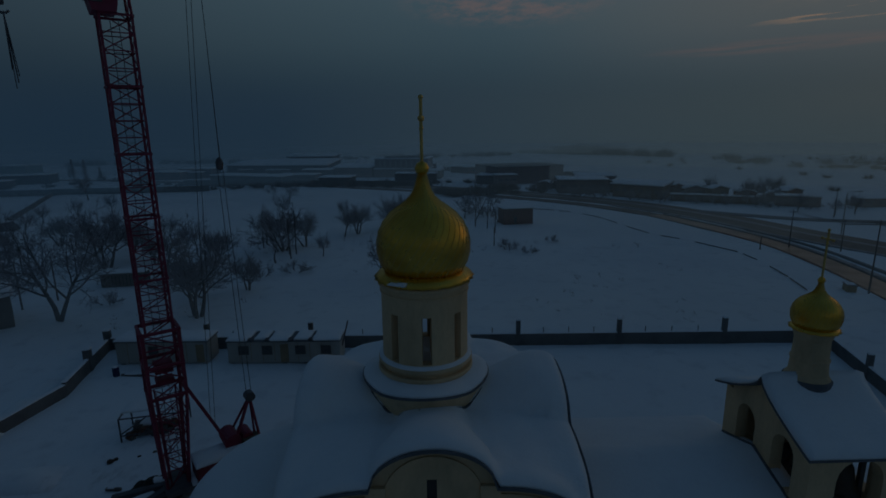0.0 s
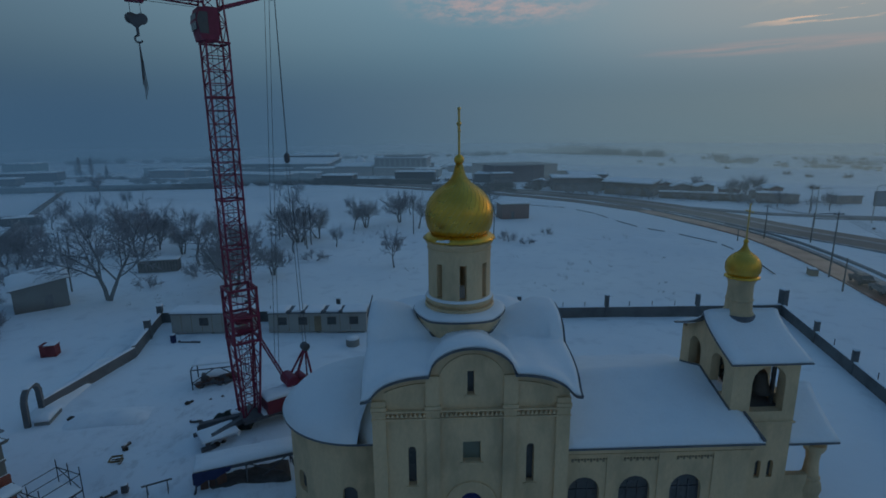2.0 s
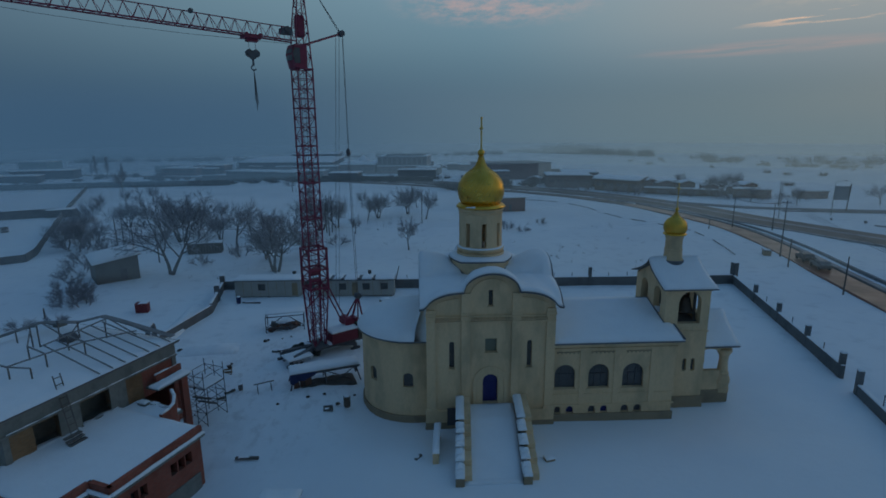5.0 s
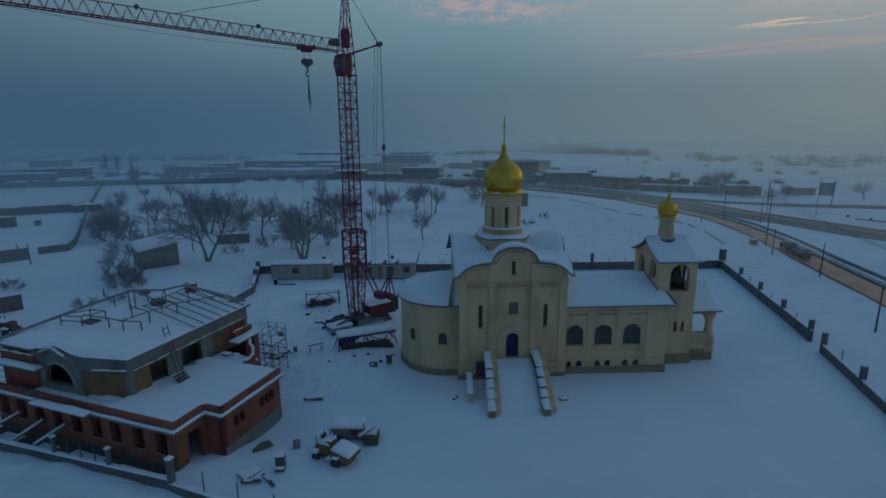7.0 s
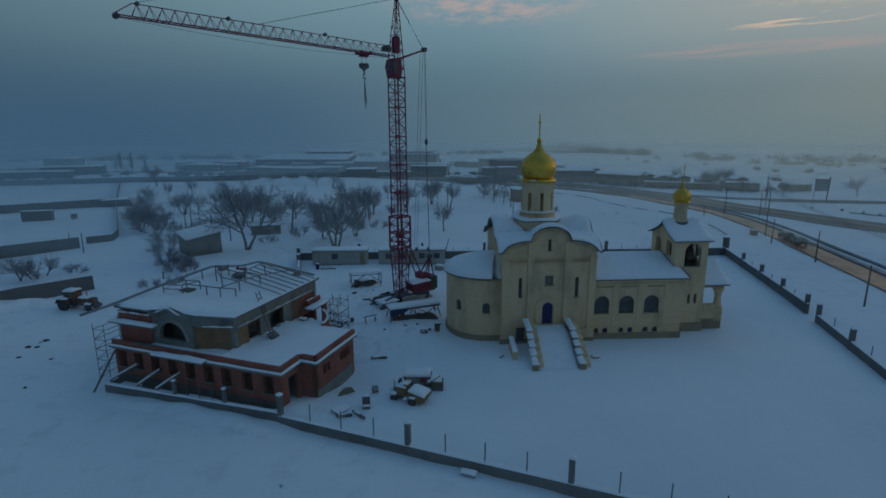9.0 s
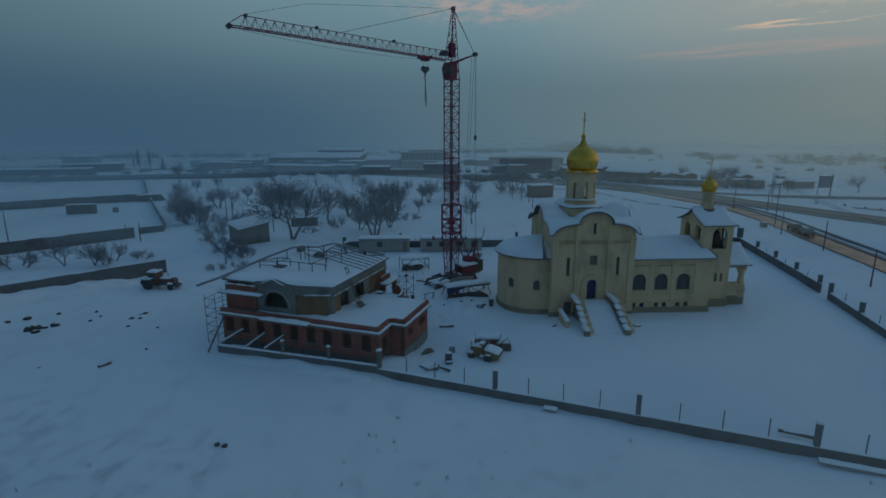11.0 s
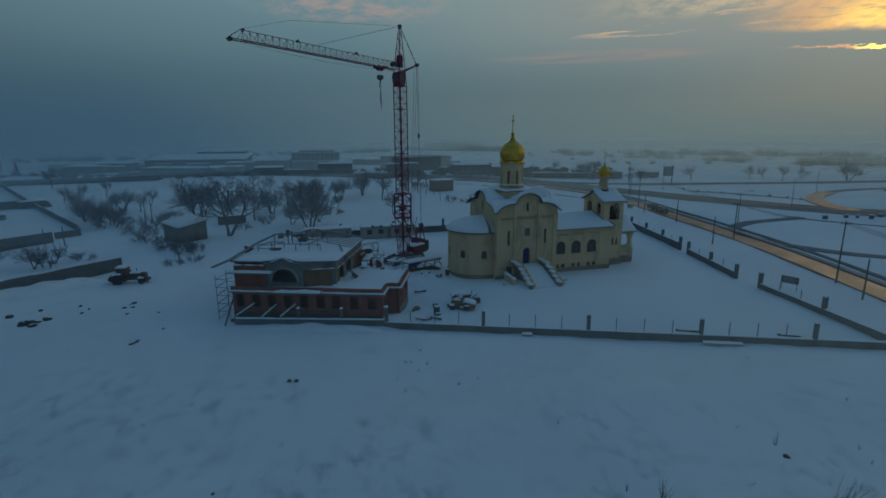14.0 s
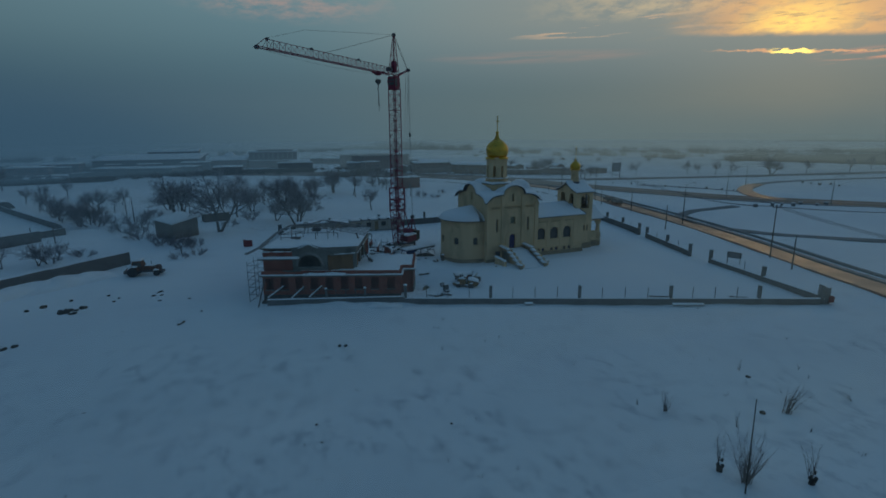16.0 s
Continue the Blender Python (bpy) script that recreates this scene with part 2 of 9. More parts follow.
def part(name, bm, material, parent=None, label="", smooth=False, m=None):
    me = bpy.data.meshes.new(name)
    bm.normal_update()
    bm.to_mesh(me)
    bm.free()
    me.materials.append(material)
    if smooth:
        for p in me.polygons:
            p.use_smooth = True
    ob = new(name, me)
    ob.parent = parent
    if m is not None:
        ob.matrix_basis = m
    return tagged(ob, label)


def again(ob, parent, m=None):
    """One more part on the same mesh."""
    o = new(ob.name.split(".")[0], ob.data)
    o.parent = parent
    if m is not None:
        o.matrix_basis = m
    return o


def box(bm, x0, x1, y0, y1, z0, z1, m=None):
    c = [(x, y, z) for z in (z0, z1) for y in (y0, y1) for x in (x0, x1)]
    v = [bm.verts.new(m @ Vector(p) if m is not None else p) for p in c]
    for f in ((0, 2, 3, 1), (4, 5, 7, 6), (0, 1, 5, 4), (2, 6, 7, 3), (0, 4, 6, 2), (1, 3, 7, 5)):
        bm.faces.new([v[i] for i in f])
    return bm


def cube(x0, x1, y0, y1, z0, z1, m=None, soft=0.0):
    bm = box(bmesh.new(), x0, x1, y0, y1, z0, z1, m)
    if soft:
        bmesh.ops.bevel(bm, geom=bm.edges[:], offset=soft, segments=2, affect="EDGES", profile=0.6)
    return bm


def beam(bm, p, q, w, sides=4, w2=None):
    """A straight bar from p to q; w, w2: its half widths at the ends."""
    p, q = Vector(p), Vector(q)
    d = q - p
    if d.length < 1e-5:
        return bm
    d.normalize()
    e = d.cross((0, 0, 1))
    e = (Vector((1, 0, 0)) if e.length < 1e-3 else e).normalized()
    f = d.cross(e)
    rings = []
    for c, r in ((p, w), (q, w if w2 is None else w2)):
        rings.append([bm.verts.new(c + r * (math.cos(a) * e + math.sin(a) * f)) for a in [2 * math.pi * (i + 0.5) / sides for i in range(sides)]])
    for i in range(sides):
        j = (i + 1) % sides
        bm.faces.new((rings[0][i], rings[0][j], rings[1][j], rings[1][i]))
    bm.faces.new(rings[0][::-1])
    bm.faces.new(rings[1])
    return bm


def rope(points, r, sides=4):
    """One unbroken round bar along a line of points."""
    bm, pts, rings = bmesh.new(), [Vector(p) for p in points], []
    for i, p in enumerate(pts):
        d = (pts[min(i + 1, len(pts) - 1)] - pts[max(i - 1, 0)]).normalized()
        e = d.cross(Vector((0, 0, 1)) if abs(d.z) < 0.9 else Vector((1, 0, 0))).normalized()
        g = d.cross(e)
        rings.append([bm.verts.new(p + r * (math.cos(2 * math.pi * (k + 0.5) / sides) * e + math.sin(2 * math.pi * (k + 0.5) / sides) * g)) for k in range(sides)])
    for a, b in zip(rings, rings[1:]):
        for k in range(sides):
            j = (k + 1) % sides
            bm.faces.new((a[k], a[j], b[j], b[k]))
    bm.faces.new(rings[0][::-1])
    bm.faces.new(rings[-1])
    bmesh.ops.recalc_face_normals(bm, faces=bm.faces[:])
    return bm


def lathe(profile, segs=32, bm=None, cx=0.0, cy=0.0, ripple=0.0, lobes=0):
    bm = bm or bmesh.new()
    rings = []
    for r, z in profile:
        ring = []
        for i in range(segs):
            a = 2 * math.pi * i / segs
            k = r * (1 + ripple * math.cos(lobes * a)) if lobes else r
            ring.append(bm.verts.new((cx + k * math.cos(a), cy + k * math.sin(a), z)))
        rings.append(ring)
    for lo, hi in zip(rings, rings[1:]):
        for i in range(segs):
            j = (i + 1) % segs
            bm.faces.new((lo[i], lo[j], hi[j], hi[i]))
    bm.faces.new(rings[0][::-1])
    bm.faces.new(rings[-1])
    return bm


def plate(loops, m, thick, bm=None):
    """A slab from outlines in its own (x, z): the first is the outside, the others are holes. It goes from y = 0 to y = thick."""
    bm = bm or bmesh.new()
    flat = [p for loop in loops for p in loop]
    front = [bm.verts.new(m @ Vector((x, 0, z))) for x, z in flat]
    rear = [bm.verts.new(m @ Vector((x, thick, z))) for x, z in flat]
    for a, b, c in tessellate_polygon([[Vector((x, z, 0)) for x, z in loop] for loop in loops]):
        if len({a, b, c}) == 3:
            for tri in ((front[a], front[b], front[c]), (rear[c], rear[b], rear[a])):
                try:
                    bm.faces.new(tri)
                except ValueError:
                    pass
    at = 0
    for loop in loops:
        n = len(loop)
        for i in range(n):
            j = (i + 1) % n
            bm.faces.new((front[at + i], front[at + j], rear[at + j], rear[at + i]))
        at += n
    bmesh.ops.recalc_face_normals(bm, faces=bm.faces[:])
    return bm


def rect(x0, x1, z0, z1):
    return [(x0, z0), (x1, z0), (x1, z1), (x0, z1)]


def arched(x0, x1, z0, z1, n=8):
    """An opening with a round head; z1: the top of the arch."""
    c, r = (x0 + x1) / 2, (x1 - x0) / 2
    return [(x0, z0), (x1, z0)] + [(c + r * math.cos(math.pi * i / n), z1 - r + r * math.sin(math.pi * i / n)) for i in range(n + 1)]


def sheet(xs, ys, low, high):
    """A closed layer over a grid: from the surface low(x, y) to high(x, y)."""
    bm = bmesh.new()
    nx, ny = len(xs), len(ys)
    a = [[bm.verts.new((x, y, low(x, y))) for x in xs] for y in ys]
    b = [[bm.verts.new((x, y, high(x, y))) for x in xs] for y in ys]
    for j in range(ny - 1):
        for i in range(nx - 1):
            bm.faces.new((b[j][i], b[j][i + 1], b[j + 1][i + 1], b[j + 1][i]))
            bm.faces.new((a[j][i], a[j + 1][i], a[j + 1][i + 1], a[j][i + 1]))
    for i in range(nx - 1):
        bm.faces.new((a[0][i], a[0][i + 1], b[0][i + 1], b[0][i]))
        bm.faces.new((a[-1][i + 1], a[-1][i], b[-1][i], b[-1][i + 1]))
    for j in range(ny - 1):
        bm.faces.new((a[j + 1][0], a[j][0], b[j][0], b[j + 1][0]))
        bm.faces.new((a[j][-1], a[j + 1][-1], b[j + 1][-1], b[j][-1]))
    return bm


def steps(a, b, n):
    return [a + (b - a) * i / n for i in range(n + 1)]


def snow_on(x0, x1, y0, y1, z, h, n=6, wob=0.3, m=None):
    """A soft-edged layer of snow on a flat top."""
    def high(x, y):
        e = min(x - x0, x1 - x, y - y0, y1 - y)
        k = min(1.0, max(0.0, e) / max(0.05, h * 0.9))
        return z + h * (0.35 + 0.65 * math.sqrt(k)) * (1 + wob * (noise.noise(Vector((x * 1.3, y * 1.3, z))) - 0.0))
    def grid(a, b):
        d = min(h * 0.5, (b - a) * 0.2)
        return sorted({a, a + d * 0.4, a + d, *steps(a + d, b - d, n), b - d, b - d * 0.4, b})
    bm = sheet(grid(x0, x1), grid(y0, y1), lambda x, y: z, high)
    if m is not None:
        bm.transform(m)
    return bm


def round_wall(r, z0, z1, thick, a0, a1, segs, holes, bm=None, cx=0.0, cy=0.0):
    """A wall on an arc of a circle, with openings (angle from, angle to, z from, z to) in degrees."""
    bm = bm or bmesh.new()
    cuts = sorted({round(a, 4) for a in steps(a0, a1, segs)} | {round(v, 4) for h in holes for v in h[:2]})
    lv = sorted({z0, z1} | {v for h in holes for v in h[2:]})
    solid = {}
    for i in range(len(cuts) - 1):
        for j in range(len(lv) - 1):
            ca, cz = (cuts[i] + cuts[i + 1]) / 2, (lv[j] + lv[j + 1]) / 2
            solid[i, j] = not any(h[0] < ca < h[1] and h[2] < cz < h[3] for h in holes)
    pt = {}

    def vert(i, j, inner):
        key = (i % (len(cuts) - 1) if abs(a1 - a0 - 360) < 1e-3 else i, j, inner)
        if key not in pt:
            a, q = radians(cuts[key[0]]), r - (thick if inner else 0)
            pt[key] = bm.verts.new((cx + q * math.cos(a), cy + q * math.sin(a), lv[j]))
        return pt[key]

    n, full = len(cuts) - 1, abs(a1 - a0 - 360) < 1e-3
    for (i, j), s in solid.items():
        if not s:
            continue
        bm.faces.new([vert(i, j, 0), vert(i + 1, j, 0), vert(i + 1, j + 1, 0), vert(i, j + 1, 0)])
        bm.faces.new([vert(i, j, 1), vert(i, j + 1, 1), vert(i + 1, j + 1, 1), vert(i + 1, j, 1)])
        for (di, dj), (p, q) in (((1, 0), ((1, 0), (1, 1))), ((-1, 0), ((0, 1), (0, 0))), ((0, 1), ((1, 1), (0, 1))), ((0, -1), ((0, 0), (1, 0)))):
            ni = (i + di) % n if full else i + di
            if not solid.get((ni, j + dj), False):
                bm.faces.new([vert(i + p[0], j + p[1], 0), vert(i + p[0], j + p[1], 1), vert(i + q[0], j + q[1], 1), vert(i + q[0], j + q[1], 0)])
    return bm


# ---------------------------------------------------------------- ground and roads
def spread(reach, n, power):
    return [reach * math.copysign(abs(t) ** power, t) for t in steps(-1, 1, n)]


def ground_height(x, y):
    k = 0.16 * noise.noise(Vector((x / 11, y / 11, 0.3))) + 0.06 * noise.noise(Vector((x / 3.1, y / 3.1, 4.0)))
    # trampled building yard and the rough verge before the fence
    yard = max(0.0, 1 - math.hypot((x + 23) / 13, (y - 27) / 19))
    verge = max(0.0, 1 - math.hypot((x + 60) / 30, (y - 10) / 14))
    k += min(1.0, 2.5 * yard) * (0.16 * noise.noise(Vector((x / 1.7, y / 1.9, 9.0))) - 0.02) + verge * 0.22 * noise.noise(Vector((x / 2.6, y / 2.2, 5.0)))
    # the snow lies lower along the foot of the church
    away = math.hypot(max(-9.5 - x, 0.0, x - 20.5), max(16.5 - y, 0.0, y - 27.0))
    fall = max(0.0, 1 - away / 6.0)
    k -= (0.50 + 0.16 * max(0.0, min(1.0, (2 - x) / 8))) * fall * fall * (3 - 2 * fall)
    # a shallow hollow along both sides of the front fence, and at the side wall of the brick house
    s = max(0.0, min(1.0, ((x + 23.5) * 48.0 - (y + 1.2) * 20.8) / 2737.0))
    near = max(0.0, 1 - math.hypot(x + 23.5 - 48.0 * s, y + 1.2 + 20.8 * s) / 4.5)
    side = max(0.0, 1 - math.hypot(x + 21.0, y - 7.0) / 4.5)
    heap = max(0.0, 1 - math.hypot(x + 25.0, y - 1.5) / 2.4)
    k += 0.62 * heap * heap * (3 - 2 * heap)
    mound = max(0.0, 1 - math.hypot((x + 25.7) / 2.1, (y - 24.0) / 2.4))
    k += 0.75 * mound * mound * (3 - 2 * mound)
    k -= 0.34 * near * near * (3 - 2 * near) + 0.7 * side * side * (3 - 2 * side)
    return k * min(1.0, 400 / (1 + math.hypot(x, y)))


def snow_ground():
    """Snow over rough meadow: drifts, and dead grass that shows through here and there."""
    m = bpy.data.materials.new("snow_field")
    m.use_nodes = True
    k = Nodes(m.node_tree)
    place = k.n("ShaderNodeNewGeometry").outputs["Position"]
    large, mid, small = k.noise(place, 0.035, 5, 0.6), k.noise(place, 0.26, 7, 0.68), k.noise(place, 2.2, 5, 0.65)
    c = k.mix(k.span(large, 0.35, 0.7), (0.84, 0.877, 0.905), (0.75, 0.80, 0.85))
    blotch = k.noise(place, 0.40, 4, 0.55)
    # the churchyard inside the fence lies clean and even
    clean = k.span(k.vmath("LENGTH", k.vmath("MULTIPLY", k.vmath("SUBTRACT", place, (9.0, 12.0, 0.0)), (0.034, 0.031, 0.0))), 0.75, 1.08, 0.08, 1.0)
    c = k.mix(k.math("MULTIPLY", clean, k.span(blotch, 0.52, 0.72, 0.0, 0.35)), c, (0.55, 0.585, 0.63))
    # bluish-grey mottles in loose clusters over the open meadow
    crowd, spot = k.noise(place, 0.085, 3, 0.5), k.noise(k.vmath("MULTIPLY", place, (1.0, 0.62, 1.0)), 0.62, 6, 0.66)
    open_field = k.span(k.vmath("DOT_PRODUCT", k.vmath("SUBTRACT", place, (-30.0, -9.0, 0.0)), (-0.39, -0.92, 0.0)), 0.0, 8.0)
    mottle = k.math("MULTIPLY", k.math("MULTIPLY", k.span(crowd, 0.42, 0.60, 0.15, 1.0), k.span(spot, 0.47, 0.70)), open_field)
    c = k.mix(k.math("MULTIPLY", mottle, 0.66), c, (0.40, 0.445, 0.51))
    tuft = k.math("MULTIPLY", k.span(mid, 0.52, 0.70), k.span(small, 0.42, 0.64))
    c = k.mix(k.math("MULTIPLY", clean, k.math("MULTIPLY", tuft, 0.12)), c, (0.42, 0.44, 0.47))
    # trodden, dirty snow between the crane and the brick house
    far = k.vmath("LENGTH", k.vmath("MULTIPLY", k.vmath("SUBTRACT", place, (-22.0, 24.0, 0.0)), (0.072, 0.05, 0.0)))
    churn = k.noise(k.vmath("MULTIPLY", place, (1.0, 0.6, 1.0)), 0.9, 5, 0.7)
    c = k.mix(k.math("MULTIPLY", k.span(churn, 0.50, 0.68, 0.0, 0.32), k.span(far, 0.35, 1.0, 1.0, 0.0)), c, (0.33, 0.33, 0.34))
    s = k.n("ShaderNodeBsdfPrincipled")
    k.link(c, s.inputs["Base Color"])
    s.inputs["Roughness"].default_value = 0.75
    s.inputs["Specular IOR Level"].default_value = 0.2
    h = k.n("ShaderNodeBump")
    h.inputs["Strength"].default_value, h.inputs["Distance"].default_value = 0.22, 0.4
    k.link(k.math("ADD", k.math("MULTIPLY", mid, 0.8), k.math("MULTIPLY", small, 0.15)), h.inputs["Height"])
    k.link(h.outputs[0], s.inputs["Normal"])
    o = k.n("ShaderNodeOutputMaterial")
    k.link(s.outputs[0], o.inputs[0])
    return m


FIELD = snow_ground()
bm = bmesh.new()
gx, gy = [x - 10 for x in spread(1500, 260, 2.9)], [y + 10 for y in spread(1500, 260, 2.9)]
grid = [[bm.verts.new((x, y, ground_height(x, y))) for x in gx] for y in gy]
for j in range(len(gy) - 1):
    for i in range(len(gx) - 1):
        bm.faces.new((grid[j][i], grid[j][i + 1], grid[j + 1][i + 1], grid[j + 1][i]))
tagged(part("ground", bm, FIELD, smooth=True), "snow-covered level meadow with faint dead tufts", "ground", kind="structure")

def ribbon(path, half, z, material, name, label, category="road", samples=8):
    """A strip along a smooth line of (x, y)."""
    pts = [Vector((*p, 0)) for p in path]
    fine = []
    for i in range(len(pts) - 1):
        a, b, c, d = pts[max(i - 1, 0)], pts[i], pts[i + 1], pts[min(i + 2, len(pts) - 1)]
        for s in range(samples):
            t = s / samples
            fine.append(0.5 * ((2 * b) + (c - a) * t + (2 * a - 5 * b + 4 * c - d) * t * t + (3 * b - a - 3 * c + d) * t ** 3))
    fine.append(pts[-1])
    bm, prev = bmesh.new(), None
    lo, hi = half if isinstance(half, tuple) else (-half, half)
    for i, p in enumerate(fine):
        d = (fine[min(i + 1, len(fine) - 1)] - fine[max(i - 1, 0)]).normalized()
        e = Vector((d.y, -d.x, 0))
        row = []
        for k, w in enumerate((lo, lo + 0.15, hi - 0.15, hi)):
            q = p + e * w
            q.z = (z if k in (1, 2) else -0.3)
            row.append(bm.verts.new(q))
        if prev:
            for k in range(3):
                bm.faces.new((prev[k], prev[k + 1], row[k + 1], row[k]))
        prev = row
    bmesh.ops.recalc_face_normals(bm, faces=bm.faces[:])
    return tagged(part(name, bm, material), label, category, kind="structure")


# brown grit, reddened to put the sunset reflection into the base colour
WET = mat("gritty_wet_road", (0.32, 0.135, 0.083), 0.36, 0.16, 0.25, 5.0, 0.12, tint=(0.16, 0.11, 0.085), spec=0.6)
ASPHALT = mat("damp_asphalt", (0.185, 0.15, 0.135), 0.62, 0.22, 0.12, 4.0, 0.15, tint=(0.33, 0.265, 0.23), spec=0.2, stretch=(0.5, 0.5, 1))
DRYROAD = mat("cold_dark_asphalt", (0.26, 0.265, 0.275), 0.92, 0.2, 0.3, 4.0, 0.2, tint=(0.16, 0.16, 0.165), spec=0.1)
SLUSH = mat("grey_slush", (0.34, 0.33, 0.33), 0.6, 0.22, 0.5, 4.0, 0.3, tint=(0.16, 0.145, 0.135))
KERB = mat("kerb_stone", (0.24, 0.245, 0.25), 0.9, 0.15, 1.0, 8.0, 0.2)
MAIN = [(8, -85), (25, -45), (34, -23), (38, -10.5), (45.5, 11), (51.5, 32), (58, 61), (62.5, 82), (64, 100), (61.5, 117), (55, 139), (44, 158), (29, 174), (0, 196), (-60, 228), (-160, 262), (-300, 300)]
# the road: gritted lane, kerb and the darker carriageway beyond it
ribbon(MAIN[:11], (0.3, 4.9), 0.24, WET, "road_1", "wet gritted brown road lane, reddened for reflected sunset")
ribbon(MAIN[9:], (0.0, 5.4), 0.20, ASPHALT, "road_5", "damp dark asphalt road with slush along it")
ribbon(MAIN[:11], (4.9, 5.4), 0.40, KERB, "kerb_1", "low concrete kerb beside the wet road", "kerb")
ribbon(MAIN[:11], (5.4, 6.6), 0.30, SLUSH, "slush_1", "strip of grey ploughed slush beside the kerb", "slush")
ribbon(MAIN[:10], (7.9, 8.7), 0.38, KERB, "kerb_2", "low concrete kerb beside the snowy verge", "kerb")
CROSS = [(-70, 252), (0, 214), (32, 191), (58, 164), (72, 138), (79, 114), (86, 96), (93, 80), (101, 62), (112, 46), (128, 28), (155, -4), (200, -60)]
ribbon(CROSS, (-5.6, 6.6), 0.22, ASPHALT, "road_2", "wide damp asphalt carriageway with slush along it")
ribbon(CROSS, (-1.2, 0.8), 0.24, SLUSH, "slush_2", "ridge of grey slush along the middle of a road", "slush")
ribbon(CROSS[3:], (6.6, 7.8), 0.30, SLUSH, "slush_3", "ploughed grey slush beside a wide road", "slush")
LOOP = [(112, 47), (114, 56), (121, 66), (131, 74), (146, 81.5), (166, 84), (194, 81), (230, 74), (300, 58)]
# only this end of the loop carries the painted sunset red
ribbon(LOOP[:5], (-2.6, 2.6), 0.26, WET, "road_3", "wet gritted brown loop road, reddened for reflected sunset")
ribbon(LOOP[3:], (-1.6, 1.6), 0.24, DRYROAD, "road_7", "narrow dark road round a snowy island")
ribbon([(72, 146), (90, 132), (106, 126), (125, 121), (160, 112), (200, 104), (260, 94), (360, 76)], (-2.0, 2.0), 0.25, DRYROAD, "road_6", "narrow dark asphalt road crossing the plain")
ribbon([(88, 43), (78, 42), (69, 41), (60.5, 36.5), (56, 29), (56, 20), (60, 10.5), (66, 4), (75, -4), (98, -22), (140, -58)], (-1.4, 1.4), 0.24, DRYROAD, "road_4", "narrow dark service road curving through snow")
ribbon([(96, 124), (120, 119), (150, 111), (200, 100), (280, 84)], (-0.6, 0.6), 0.24, KERB, "kerb_3", "kerb line of a traffic island in snow", "kerb")
ribbon([(103, 100), (114, 84), (119, 70), (118, 60)], (-0.4, 0.4), 0.24, KERB, "kerb_4", "curved kerb line of a snowy junction", "kerb")


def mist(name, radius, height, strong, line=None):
    """A glowing see-through sheet that paints evening haze, thinning upwards: a far ring, or a long straight curtain
    along y = line.
    """
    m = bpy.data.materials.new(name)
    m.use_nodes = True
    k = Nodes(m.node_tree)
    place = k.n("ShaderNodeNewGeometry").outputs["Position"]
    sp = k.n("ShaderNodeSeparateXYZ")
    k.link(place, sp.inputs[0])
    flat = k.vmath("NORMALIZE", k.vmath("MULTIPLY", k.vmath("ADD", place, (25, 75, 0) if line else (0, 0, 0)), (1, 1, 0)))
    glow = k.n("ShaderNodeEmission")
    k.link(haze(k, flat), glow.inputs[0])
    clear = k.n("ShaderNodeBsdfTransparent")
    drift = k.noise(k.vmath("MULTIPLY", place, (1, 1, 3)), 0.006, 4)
    # the painted haze is thicker away from the sunset
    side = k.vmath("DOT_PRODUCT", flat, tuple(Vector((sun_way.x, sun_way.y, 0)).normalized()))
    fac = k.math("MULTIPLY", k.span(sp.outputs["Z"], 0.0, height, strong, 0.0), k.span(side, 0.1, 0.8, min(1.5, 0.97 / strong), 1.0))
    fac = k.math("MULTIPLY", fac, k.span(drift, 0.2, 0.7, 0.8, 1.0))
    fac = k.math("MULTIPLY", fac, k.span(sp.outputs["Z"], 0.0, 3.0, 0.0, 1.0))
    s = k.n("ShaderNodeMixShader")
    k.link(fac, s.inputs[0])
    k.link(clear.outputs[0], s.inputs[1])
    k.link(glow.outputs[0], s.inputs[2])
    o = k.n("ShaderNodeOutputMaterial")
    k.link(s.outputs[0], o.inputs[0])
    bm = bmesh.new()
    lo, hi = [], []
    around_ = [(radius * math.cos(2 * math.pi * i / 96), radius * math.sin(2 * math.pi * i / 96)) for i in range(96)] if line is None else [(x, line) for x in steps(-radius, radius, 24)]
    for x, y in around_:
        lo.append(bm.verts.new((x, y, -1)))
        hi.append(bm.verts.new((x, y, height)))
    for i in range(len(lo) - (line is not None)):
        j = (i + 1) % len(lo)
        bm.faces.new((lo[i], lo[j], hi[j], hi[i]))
    return tagged(part("backdrop", bm, m), "glowing see-through sheet painting grey-blue evening haze over the snow", "backdrop", kind="structure")


# haze painted with glowing sheets, some standing among the buildings
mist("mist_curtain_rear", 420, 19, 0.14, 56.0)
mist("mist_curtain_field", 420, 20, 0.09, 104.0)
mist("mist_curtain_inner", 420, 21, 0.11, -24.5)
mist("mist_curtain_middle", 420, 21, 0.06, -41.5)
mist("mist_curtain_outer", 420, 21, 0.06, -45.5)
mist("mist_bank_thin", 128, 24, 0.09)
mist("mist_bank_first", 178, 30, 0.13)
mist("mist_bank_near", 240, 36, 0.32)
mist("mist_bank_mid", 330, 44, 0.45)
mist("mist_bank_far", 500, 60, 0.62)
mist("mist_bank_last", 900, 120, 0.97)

# ---------------------------------------------------------------- the church
CH = pose(-0.45, 16.05, 0, 0, 0, 1.3)
church = thing("church", "ochre plastered church with gilded onion domes and snowy roofs", "church", CH)
HALF, DEEP = 5.15, 11.8
CY = DEEP / 2


